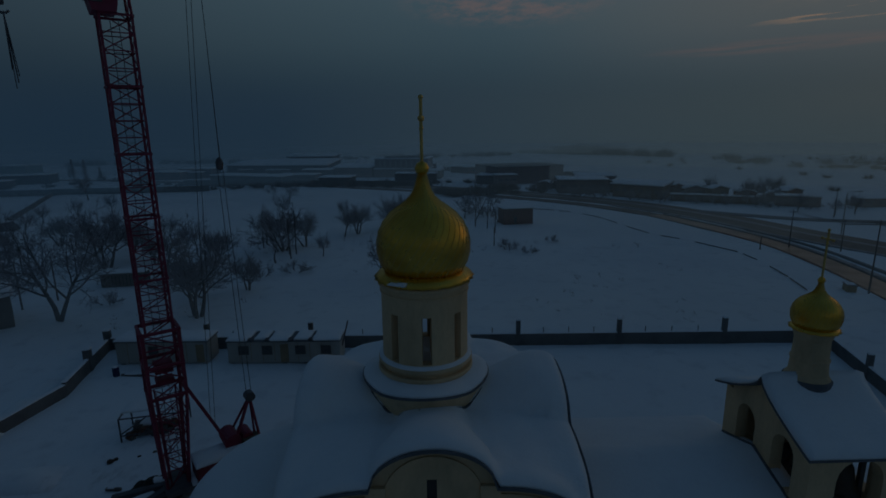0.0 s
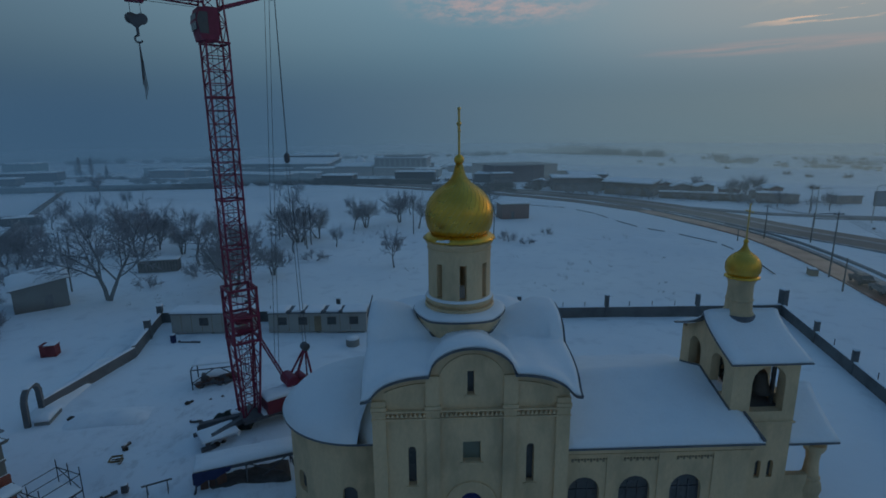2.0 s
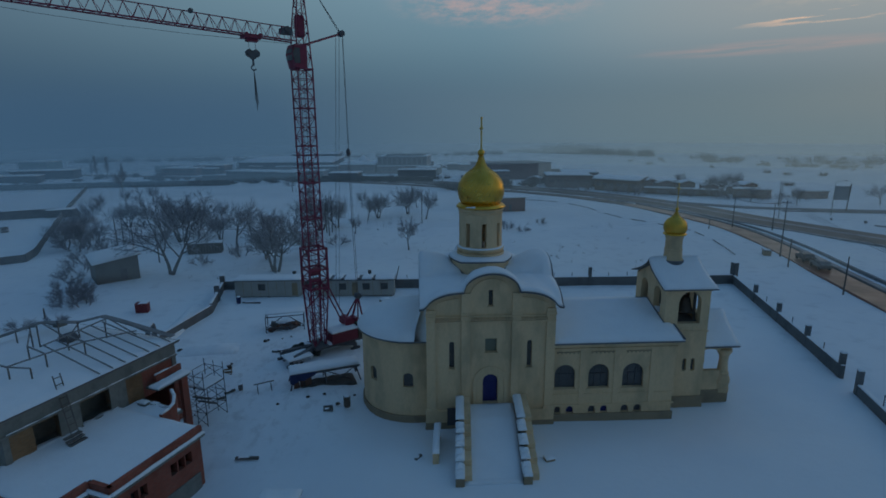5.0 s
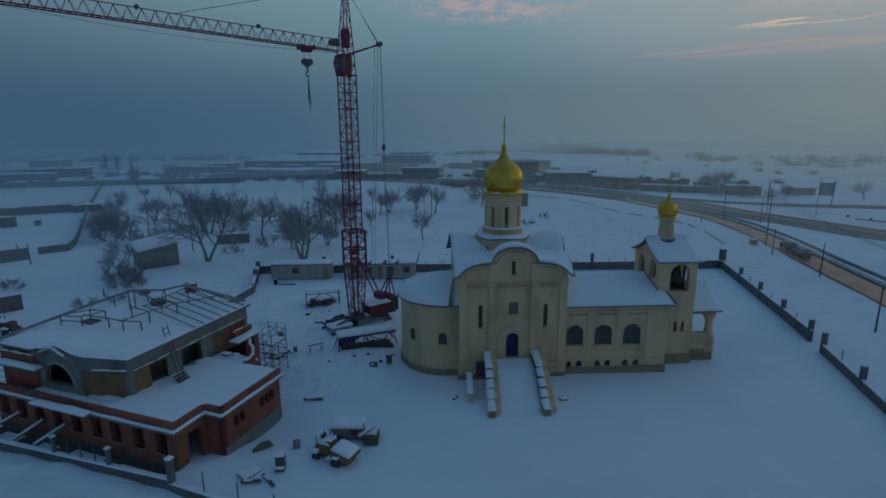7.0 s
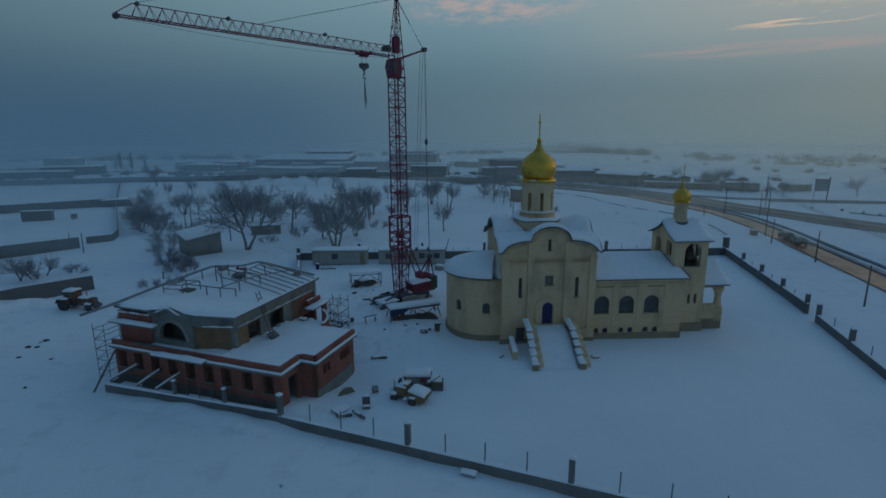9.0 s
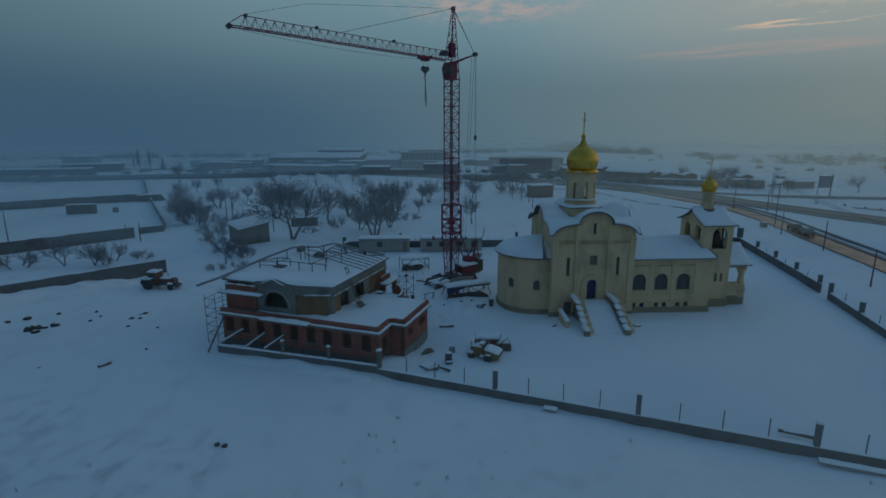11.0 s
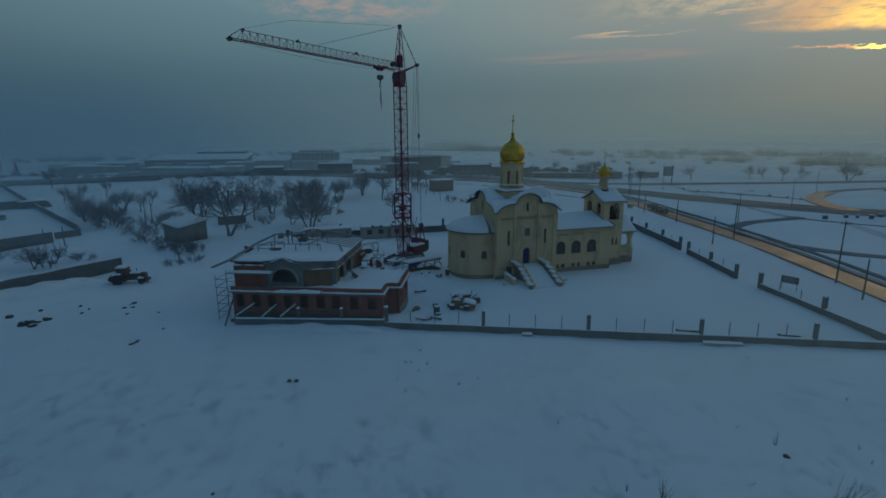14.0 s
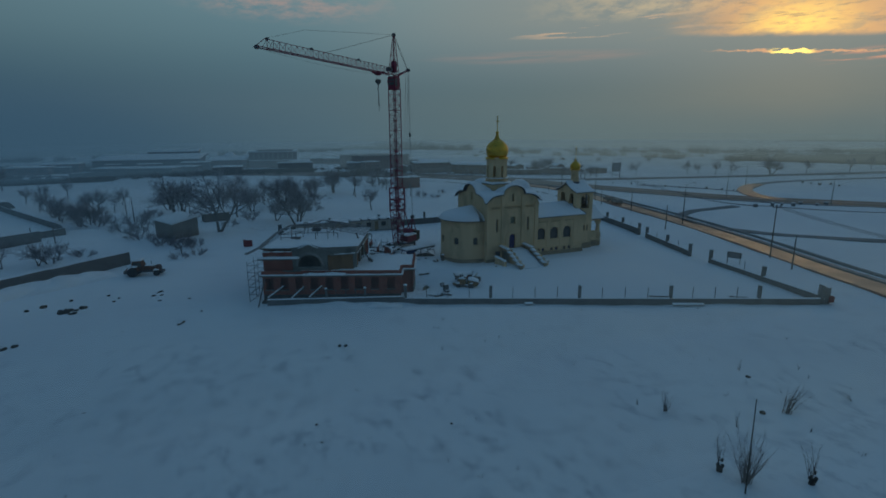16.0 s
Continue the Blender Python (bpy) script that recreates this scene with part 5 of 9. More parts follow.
part("undercarriage_snow", bm, SNOW, crane, smooth=True)

# ---------------------------------------------------------------- unfinished brick house
HM = pose(-25.8, 1.9, 0, 0, 0, -21.4)
house = thing("brick_house", "unfinished two-storey red brick house with bare roof frame, snowed over", "house", HM)
F, NOTCH = -0.75, 2.0                       # front wall, and where the side wall steps out
ROUGH = mat("raw_grey_concrete", (0.235, 0.235, 0.215), 0.95, 0.25, 0.8, 5.0, 0.6, tint=(0.125, 0.13, 0.122), depth=0.05)
# earth colour darkened to carry the shade of covered ground
EARTH_SHADE = mat("dark_wet_earth", (0.115, 0.105, 0.10), 0.95, 0.25, 1.2, 6.0, 0.5, tint=(0.06, 0.055, 0.05), depth=0.06)


def slab(pts, z0, z1):
    return plate([[(x, y) for x, y in pts]], pose(0, 0, z0) @ Matrix(((1, 0, 0, 0), (0, 0, 1, 0), (0, 1, 0, 0), (0, 0, 0, 1))), z1 - z0)


def ragged_snow(points, r, seed):
    """An uneven roll of snow along an edge, thin where it has slid off."""
    rg, bm, rings = random.Random(seed), bmesh.new(), []
    p, q = Vector(points[0]), Vector(points[-1])
    d = (q - p).normalized()
    e = d.cross(Vector((0, 0, 1)))
    n = max(3, int((q - p).length / 0.4))
    for i in range(n + 1):
        k = r * (rg.uniform(0.7, 1.3) if rg.random() < 0.72 else 0.25)
        rings.append([bm.verts.new(p.lerp(q, i / n) + k * (math.cos(a) * e + math.sin(a) * Vector((0, 0, 1)))) for a in (0.3, 1.2, 1.9, 2.8, 4.7)])
    for a, b in zip(rings, rings[1:]):
        for k in range(5):
            bm.faces.new((a[k], a[(k + 1) % 5], b[(k + 1) % 5], b[k]))
    bm.faces.new(rings[0][::-1])
    bm.faces.new(rings[-1])
    bmesh.ops.recalc_face_normals(bm, faces=bm.faces[:])
    return bm


# ground floor
front_x = [-17.5, -15.5, -13.5, -11.5, -9.5, -7.45, -5.55, -3.35, -1.2]
part("wall", plate([rect(-18.4, 0.1, -1.6, 3.3)] + [rect(x - 0.52, x + 0.52, 1.45, 3.0) for x in front_x], pose(0, F, 0), 0.4), BRICK, house)
for x in front_x:
    part("window_sill", cube(x - 0.6, x + 0.6, F - 0.08, F + 0.2, 1.36, 1.45, soft=0.02), ROUGH, house)
part("wall", plate([rect(0, NOTCH - F - 0.4, -1.6, 3.3), rect(0.55, 1.95, -0.1, 2.6)], pose(0.1, F + 0.4, 0, 0, 0, 90), 0.4), BRICK, house)
part("wall", plate([rect(0, 1.5, -1.6, 3.3)], pose(0.1, NOTCH, 0), 0.4), BRICK, house)
side_windows = [rect(d - 0.25, d + 0.25, 1.8, 2.62) for d in (1.45, 2.1, 4.35, 4.95, 5.55)]
part("wall", plate([rect(0, 6.65 - 0.4, -1.6, 3.3)] + side_windows, pose(1.6, NOTCH, 0, 0, 0, 90), 0.4), BRICK, house)
part("base", cube(1.58, 1.68, NOTCH + 0.1, 8.3, -1.6, 0.7), ROUGH, house, "bare concrete footing")
part("wall", cube(-18.4, -18.0, F + 0.4, 13.8, -1.6, 3.3), BRICK, house)
part("wall", cube(-18.0, 1.6, 8.25, 8.65, -1.6, 3.3), BRICK, house)
part("wall", cube(-18.4, -6.1, 13.8, 14.2, -0.5, 6.85), BRICK, house)
# unseen wall added behind the windows so they look less black
part("inner_wall", cube(-17.9, -0.4, F + 1.3, F + 1.55, -0.4, 3.28), BRICK, house)
# footing whose colour also holds the shade at the foot of the front
part("footing", cube(-18.35, 0.05, F - 0.06, F - 0.004, -0.4, 0.75), mat("dark_footing", (0.13, 0.11, 0.10), 0.9, 0.2, 0.8, 6.0, 0.3, tint=(0.07, 0.06, 0.055)), house, "unplastered footing darkened for the shade below the wall")
# dark strip added to paint the shade between fence and house
part("cellar_pit", cube(-18.3, -0.8, -2.0, F - 0.07, -0.35, 0.16), EARTH_SHADE, house, "dark strip painted in for the shaded gap before the wall")
for x0, x1, y0, y1 in ((-17.0, -14.9, -1.95, -1.2), (-12.6, -10.9, -1.9, -1.3), (-9.4, -6.3, -1.95, -1.1), (-4.6, -2.4, -1.9, -1.3)):
    part("pit_snow", snow_on(x0, x1, y0, y1, 0.164, 0.09, 6, 0.9), SNOW, house, smooth=True)
# terrace slab, brick parapet, cornice under snow
part("terrace_slab", slab([(-18.5, F - 0.1), (0.2, F - 0.1), (0.2, NOTCH - 0.1), (1.75, NOTCH - 0.1), (1.75, 8.75), (-1.9, 8.75), (-1.9, 10.6), (-6.0, 10.9), (-18.5, 10.9)], 3.3, 3.5), ROUGH, house)
edge = [(-18.5, F - 0.1, 0.2, F - 0.1), (0.2, F - 0.1, 0.2, NOTCH - 0.1), (0.2, NOTCH - 0.1, 1.75, NOTCH - 0.1), (1.75, NOTCH - 0.1, 1.75, 8.75)]
for x0, y0, x1, y1 in edge:
    if y0 == y1:
        part("parapet", cube(x0, x1, y0, y0 + 0.26, 3.5, 4.02), BRICK, house)
        ledge = part("cornice", cube(x0 - 0.22, x1 + 0.22, y0 - 0.24, y0, 3.32, 3.5, soft=0.02), ROUGH, house)
        part("cornice_snow", snow_on(x0 - 0.24, x1 + 0.24, y0 - 0.26, y0 - 0.004, 3.5, 0.17, 14, 0.5), SNOW, ledge, smooth=True)
    else:
        part("parapet", cube(x0 - 0.26, x0, y0 + (0.26 if x0 < 1 else 0.0), y1, 3.5, 4.02), BRICK, house)
        ledge = part("cornice", cube(x0, x0 + 0.24, y0, y1 - (0.24 if x0 < 1 else 0), 3.32, 3.5, soft=0.02), ROUGH, house)
        part("cornice_snow", snow_on(x0 + 0.004, x0 + 0.26, y0, y1 - (0.26 if x0 < 1 else 0), 3.5, 0.17, 14, 0.5), SNOW, ledge, smooth=True)


def terrace_top(x, y):
    wall = max(0.0, 1 - (x + 6.0) / 1.2) if y > 1.4 else 0.0
    return 3.94 + 0.05 * noise.noise(Vector((x * 0.6, y * 0.6, 1))) + 0.12 * wall * noise.noise(Vector((x * 2.1, y * 1.3, 6)))
bm = sheet(steps(-6.4, -0.05, 22) + steps(-0.05, 1.48, 6)[1:], steps(F + 0.18, NOTCH + 0.18, 10) + steps(NOTCH + 0.18, 8.7, 22)[1:], lambda x, y: 3.504, terrace_top)
for f in [f for f in bm.faces if f.calc_center_median().x > -0.04 and f.calc_center_median().y < NOTCH + 0.17]:
    bm.faces.remove(f)
part("terrace_snow", bm, SNOW, house, "deep even snow on the terrace", smooth=True)
part("terrace_snow", sheet(steps(-14.4, -6.0, 28), steps(F + 0.18, 0.28, 5), lambda x, y: 3.506, lambda x, y: terrace_top(x, y) - 0.12 * min(1.0, max(0.0, (-6.3 - x) / 1.5)) + 0.003), SNOW, house, smooth=True)
part("terrace_snow", snow_on(-9.6, -6.0, 0.2, 1.25, 3.504, 0.30, 8, 0.4), SNOW, house, smooth=True)
# low canopy over the front windows
part("canopy", cube(-12.8, -7.2, -1.70, F - 0.35, 3.5, 3.66, soft=0.02), ROUGH, house)
part("canopy_snow", snow_on(-12.85, -7.15, -1.75, F - 0.34, 3.66, 0.26, 12, 0.5), SNOW, house, smooth=True)
# upper storey, side towards the church: brick, columns and open doorways under a ring beam
doors = [(3.15, 4.7, 3.55), (6.13, 8.3, 3.85), (9.6, 11.0, 3.55)]
part("wall", plate([rect(0.0, 9.6, 3.5, 5.65)] + [rect(a - 1.4, b - 1.4, z, 5.55) for a, b, z in doors[:2]], pose(-6.1, 1.4, 0, 0, 0, 90), 0.4), BRICK_TAN, house)
part("wall", cube(-6.5, -6.1, 11.0, 13.8, 3.5, 5.8), BRICK, house)
part("lintel", cube(-6.5, -6.1, 9.6, 11.0, 5.6, 5.8), ROUGH, house)
for a, b in ((4.7, 6.13), (8.3, 9.6), (13.8, 14.2), (1.36, 1.75)):
    part("concrete_column", cube(-6.52, -6.04, a, b, 3.5, 5.65 if a < 9 else 5.8), ROUGH, house)
part("ring_beam", cube(-6.56, -6.0, 1.3, 14.2, 5.8, 6.85, soft=0.03), ROUGH, house, "grey concrete ring beam")
part("beam_ledge", cube(-6.0, -5.86, 1.2, 14.2, 5.72, 5.84, soft=0.02), ROUGH, house)
part("ledge_snow", ragged_snow([(-5.92, 1.6, 5.86), (-5.92, 14.2, 5.86)], 0.05, 3), SNOW, house, smooth=True)
part("door_threshold", cube(-6.05, -5.85, 5.9, 8.5, 3.75, 3.95), ROUGH, house)
# unseen walls added to catch light behind the upper openings
part("inner_wall", cube(-8.0, -7.9, 2.6, 13.8, 3.5, 6.85), ROUGH, house)
part("inner_wall", cube(-14.5, -8.0, 2.5, 2.6, 3.5, 6.85), ROUGH, house)
# chamfered front with its orange brick infill
front = pose(-9.75, 0.42, 0, 0, 0, math.degrees(math.atan2(0.98, 3.65)))
FL = math.hypot(0.98, 3.65)
part("wall", cube(0, FL - 0.3, 0.05, 0.35, 3.5, 5.85, front), BRICK_TAN, house)
part("ring_beam", cube(-0.1, FL, -0.06, 0.5, 5.95, 6.85, front, 0.03), ROUGH, house)
part("beam_ledge", cube(0.3, FL, -0.22, 0.3, 5.84, 5.95, front, 0.02), ROUGH, house)
part("ledge_snow", snow_on(0.9, FL - 0.1, -0.22, -0.06, 5.95, 0.12, 8, 0.9, front), SNOW, house, smooth=True)
part("concrete_column", cube(FL - 0.42, FL + 0.02, -0.04, 0.4, 3.5, 5.84, front), ROUGH, house)
# flat grey bay with a round-headed opening under a softly raised cornice
head = [(-14.5, 3.5), (-9.8, 3.5), (-9.8, 6.66), (-10.3, 6.68), (-10.9, 6.76), (-11.5, 6.98), (-11.9, 7.2), (-12.2, 7.28), (-12.5, 7.2), (-12.95, 6.98), (-13.6, 6.74), (-14.1, 6.67), (-14.5, 6.66)]
bay = part("arched_bay", plate([head, arched(-13.75, -10.65, 4.3, 6.02, 16)], pose(0, 0.28, 0), 0.4), ROUGH, house, "grey plastered bay with a round-headed opening")
ring = [(-12.2 + 1.92 * math.cos(math.pi * i / 16), 4.47 + 1.90 * math.sin(math.pi * i / 16)) for i in range(17)] + [(-12.2 + 1.56 * math.cos(math.pi * i / 16), 4.47 + 1.56 * math.sin(math.pi * i / 16)) for i in range(16, -1, -1)]
part("arch_moulding", plate([ring], pose(0, 0.22, 0), 0.06), CONCRETE, bay, "paler plaster band round the arch")
lip = [(x, z + 0.02) for x, z in head[2:]] + [(x, z + 0.17) for x, z in reversed(head[2:])]
part("bay_cornice", plate([lip], pose(0, -0.14, 0), 0.82), ROUGH, bay)
part("bay_snow", rope([(x, 0.05, z + 0.2) for x, z in head[4:-2]], 0.09, 6), SNOW, bay, smooth=True)
# red brick end of the front, its hood and the stub above
part("wall", plate([rect(-18.4, -14.5, 3.5, 5.5)], pose(0, 0.1, 0), 0.4), BRICK, house)
part("wall", cube(-18.4, -18.0, 0.5, 13.8, 3.3, 6.85), BRICK, house)
hood = part("hood", cube(-18.95, -13.5, -0.55, 0.5, 5.5, 5.66, soft=0.02), ROUGH, house)
part("hood_snow", snow_on(-19.0, -13.45, -0.6, 0.06, 5.66, 0.24, 12, 0.4), SNOW, hood, smooth=True)
stub = part("wall", cube(-18.4, -14.5, 0.1, 0.5, 5.66, 6.6), BRICK, house)
part("stub_snow", ragged_snow([(-18.4, 0.1, 6.5), (-14.5, 0.1, 6.5)], 0.11, 8), SNOW, stub, smooth=True)
part("boards_on_ledge", cube(-15.6, -13.2, F - 0.25, F + 0.1, 4.02, 4.10, pose(0, 0, 0, 0, 0, 0)), PLANK, house)
# roof slab in snow
part("roof_slab", slab([(-18.7, 0.0), (-14.5, 0.0), (-14.4, 0.34), (-9.8, 0.2), (-5.55, 1.02), (-5.65, 14.35), (-18.7, 14.35)], 6.85, 7.0), ROUGH, house)
bm, rows_ = bmesh.new(), []
for j in range(31):
    row = []
    for i in range(31):
        x = -18.62 + 12.98 * i / 30
        y0 = (0.05 if x < -14.4 else 0.38 if x < -9.8 else 0.25) + max(0.0, (x + 9.8) * 0.19)
        y = y0 + (14.28 - y0) * j / 30
        e = min(i, 30 - i, j, 30 - j)
        peak = 0.50 * max(0.0, 1 - abs(x + 12.25) / 1.7) * max(0.0, 1 - (y - 0.3) / 3.2)
        row.append(bm.verts.new((x, y, 7.004 + peak + (0.0 if e == 0 else 0.16 + 0.05 * min(e, 3) / 3 + 0.09 * noise.noise(Vector((x * 0.8, y * 0.8, 3)))))))
    rows_.append(row)
for a, b in zip(rows_, rows_[1:]):
    for i in range(30):
        bm.faces.new((a[i], a[i + 1], b[i + 1], b[i]))
part("roof_snow", bm, SNOW, house, "snow on the bare roof slab", smooth=True)
part("eave_batten", beam(bmesh.new(), (-5.52, 1.05, 7.0), (-5.62, 14.4, 7.0), 0.05), PLANK, house)


# timber frame on the roof
GREYWOOD = mat("snow_dusted_timber", (0.25, 0.25, 0.255), 0.9, 0.25, 0.8, 12.0, 0.3, tint=(0.14, 0.135, 0.13))


def timber(name, *segs, r=0.055, mt=GREYWOOD):
    for p, q in segs:
        part(name, beam(bmesh.new(), p, q, r), mt, house)
RZ = 7.08
for x, y, top in ((-17.0, 4.2, 8.05), (-16.0, 6.1, 8.05), (-15.0, 4.6, 8.05), (-14.4, 6.3, 8.05), (-12.3, 4.95, 8.10), (-10.5, 4.8, 8.10), (-9.2, 5.4, 8.00), (-10.1, 7.0, 8.25), (-9.5, 9.4, 8.30), (-16.9, 9.2, 8.20), (-14.9, 9.1, 8.95), (-14.4, 9.3, 8.95), (-15.3, 11.4, 8.50), (-13.2, 11.6, 8.60), (-11.6, 9.6, 8.45), (-11.2, 12.4, 8.50), (-12.6, 7.4, 8.30)):
    part("roof_post", beam(bmesh.new(), (x, y, RZ), (x, y, top), 0.055), PLANK, house)
timber("purlin", ((-17.05, 4.15, 8.05), (-15.0, 4.6, 8.05)), ((-17.0, 4.2, 8.05), (-16.0, 6.1, 8.05)), ((-16.0, 6.1, 8.05), (-14.4, 6.3, 8.05)), ((-15.0, 4.6, 8.05), (-14.4, 6.3, 8.05)), ((-17.0, 4.2, 7.60), (-15.0, 4.6, 7.60)),
       ((-15.2, 4.9, 8.08), (-12.3, 4.95, 8.10)), ((-12.3, 4.95, 8.10), (-10.5, 4.8, 8.12)), ((-10.5, 4.8, 8.15), (-9.2, 5.4, 8.00)), ((-10.6, 4.7, 8.15), (-10.1, 7.0, 8.25)), ((-10.1, 7.0, 8.25), (-9.4, 9.6, 8.30)), ((-12.6, 7.4, 8.30), (-10.1, 7.0, 8.25)), ((-14.9, 9.1, 8.90), (-14.4, 9.3, 8.90)), ((-14.9, 9.1, 8.60), (-12.6, 7.4, 8.30)), ((-11.6, 9.6, 8.45), (-9.5, 9.4, 8.30)), ((-9.4, 9.5, 8.30), (-8.4, 12.9, 8.00)), r=0.06)
for i in range(7):
    y = 7.4 + i * 1.0
    timber("rafter", ((-11.8 - 0.1 * i, y + 0.6, 8.25), (-5.6, y + 0.1, 7.2)), r=0.055)
timber("rafter", ((-17.6, 11.6, 8.0), (-11.6, 9.6, 8.2)), ((-11.2, 12.4, 8.2), (-12.6, 13.6, 8.4)), ((-11.9, 7.9, 8.2), (-12.4, 13.6, 8.35)), ((-14.4, 12.5, 8.05), (-11.6, 9.6, 8.15)), ((-12.6, 13.6, 8.4), (-8.6, 13.0, 7.6)), ((-17.6, 11.6, 8.0), (-15.3, 11.4, 8.2)), r=0.06)
heap = part("tool_heap", cube(-14.1, -12.9, 10.5, 11.4, RZ, 7.55, soft=0.14), IRON, house)
part("heap_sheet", plate([[(-14.3, 7.5), (-12.8, 7.45), (-13.0, 7.75), (-13.7, 7.85)]], pose(0, 10.6, 0), 0.7), IRON, heap)
part("roof_hatch", cube(-15.9, -14.6, 5.0, 6.0, RZ, 7.36, soft=0.05), PLANK, house)
part("chimney", cube(-17.9, -17.2, 12.6, 13.4, 7.0, 7.6, soft=0.03), ROUGH, house)


def strip(p, q, w, thick=0.07):
    """A flat board from p to q."""
    bm, a, b = bmesh.new(), Vector(p), Vector(q)
    e = (b - a).normalized().cross(Vector((0, 0, 1))).normalized() * w / 2
    ends = [a - e, a + e, b + e, b - e]
    lo, hi = [bm.verts.new(v) for v in ends], [bm.verts.new(v + Vector((0, 0, thick))) for v in ends]
    bm.faces.new(lo[::-1])
    bm.faces.new(hi)
    for i in range(4):
        j = (i + 1) % 4
        bm.faces.new((lo[i], lo[j], hi[j], hi[i]))
    return bm
# boarded edge along the far side of the roof
verge = [(-19.6, -2.6, 6.8), (-18.5, -0.2, 7.2), (-18.65, 7.9, 7.55), (-17.6, 11.6, 8.0), (-14.5, 12.6, 8.05), (-13.0, 13.6, 8.4), (-12.1, 13.7, 8.3), (-6.2, 14.3, 7.25)]
for p, q in zip(verge, verge[1:]):
    part("roof_board", strip(p, q, 0.55), GREYWOOD, house)
# ladder leaning on the upper storey
for s in (0, 0.48):
    part("ladder_stile", beam(bmesh.new(), (-4.7, 4.5 + s, 3.9), (-6.6, 5.1 + s, 8.0), 0.045), PLANK, house)
for i in range(10):
    t = (i + 0.5) / 10
    p, q = Vector((-4.7, 4.5, 3.9)).lerp(Vector((-6.6, 5.1, 8.0)), t), Vector((-4.7, 4.98, 3.9)).lerp(Vector((-6.6, 5.58, 8.0)), t)
    part("ladder_rung", beam(bmesh.new(), p, q, 0.035), PLANK, house)
for k in range(3):
    part("step_board", cube(-4.9 + 0.2 * k, -4.6 + 0.2 * k, 4.0, 5.1, 3.98 + 0.18 * (2 - k), 4.05 + 0.18 * (2 - k), pose(0, 0, 0)), PLANK, house)
# low rear corner: curved brick stub, lean-to slab and snow-covered blocks
stub_line = [(-1.75, 8.75, 4.1), (-1.72, 9.4, 4.15), (-1.85, 10.05, 4.3), (-2.3, 10.6, 4.6), (-2.95, 10.95, 4.75)]
for (xa, ya, za), (xb, yb, zb) in zip(stub_line, stub_line[1:]):
    d = Vector((xb - xa, yb - ya, 0))
    m = pose(xa, ya, 0, 0, 0, math.degrees(math.atan2(d.y, d.x)))
    p = part("rear_stub", plate([[(0, -0.6), (d.length + 0.06, -0.6), (d.length + 0.06, zb), (0, za)]], m, 0.3), BRICK, house)
    part("stub_snow", beam(bmesh.new(), Vector((xa, ya, za + 0.05)) + d.normalized().cross(Vector((0, 0, -1))) * 0.15, Vector((xb, yb, zb + 0.05)) + d.normalized().cross(Vector((0, 0, -1))) * 0.15, 0.12, 6), SNOW, p, smooth=True)
lean_slab = part("lean_to_slab", cube(-5.5, -4.2, 10.7, 13.8, 4.5, 4.64, soft=0.02), ROUGH, house)
part("lean_to_snow", snow_on(-5.1, -4.15, 10.65, 13.85, 4.644, 0.24, 8, 0.4), SNOW, lean_slab, smooth=True)
upstand = part("lean_to_upstand", cube(-5.6, -5.35, 11.6, 14.0, 4.64, 5.15), BRICK, house)
part("upstand_snow", ragged_snow([(-5.48, 11.6, 5.2), (-5.48, 14.0, 5.2)], 0.10, 4), SNOW, upstand, smooth=True)
part("rear_pier", cube(-4.6, -4.25, 12.9, 13.5, -0.6, 4.5), BRICK, house)
part("rear_floor_snow", snow_on(-6.0, -1.95, 8.72, 10.5, 3.504, 0.28, 8, 0.6), SNOW, house, smooth=True)
for x, y, a, z in ((-4.9, 9.9, 0.40, 3.66), (-4.1, 10.2, 0.3, 3.62), (-3.3, 10.1, 0.25, 3.6)):
    b = part("brick_pile", cube(x - a, x + a, y - a * 0.6, y + a * 0.6, 3.55, z + a * 0.6, soft=0.06), ROUGH, house)
    part("pile_snow", snow_on(x - a, x + a, y - a * 0.6, y + a * 0.6, z + a * 0.6, a * 0.5, 4, 0.7), SNOW, b, smooth=True)

# ---------------------------------------------------------------- perimeter fence
def fence(name, label, line, posts, height=0.75, pickets=3, post_h=2.3, post_w=0.23):
    """A low concrete wall between masonry posts, with thin rods on it. line: the two ends; posts: places of the posts as parts of the length."""
    (x0, y0), (x1, y1) = line
    length, ang = math.hypot(x1 - x0, y1 - y0), math.degrees(math.atan2(y1 - y0, x1 - x0))
    f = thing(name, label, "fence", pose(x0, y0, 0, 0, 0, ang), "perimeter fence")
    part("low_wall", cube(0, length, -0.17, 0.17, -1.1, height), WALLGREY, f)
    part("wall_snow", snow_on(0.0, length, -0.20, 0.20, height, 0.10, max(8, int(length / 1.2)), 0.5), SNOW, f, smooth=True)
    post = None
    at = [length * p for p in posts]
    for s in at:
        if post is None:
            post = part("fence_post", cube(-post_w, post_w, -post_w, post_w, -1.1, post_h, soft=0.03), WALLGREY, f, m=pose(s, 0, 0))
            cap = part("post_snow", snow_on(-post_w - 0.03, post_w + 0.03, -post_w - 0.03, post_w + 0.03, post_h, 0.2, 3), SNOW, post, smooth=True)
        else:
            p = again(post, f, pose(s, 0, 0))
            again(cap, p)
    rod = None
    for a, b in zip(at, at[1:]):
        for i in range(1, pickets + 1):
            s = a + (b - a) * i / (pickets + 1)
            if rod is None:
                rod = part("fence_rod", beam(bmesh.new(), (0, 0, 0.3), (0, 0, 2.05), 0.045, 6), IRON, f, m=pose(s, 0, 0))
            else:
                again(rod, f, pose(s, 0, 0))
    return f


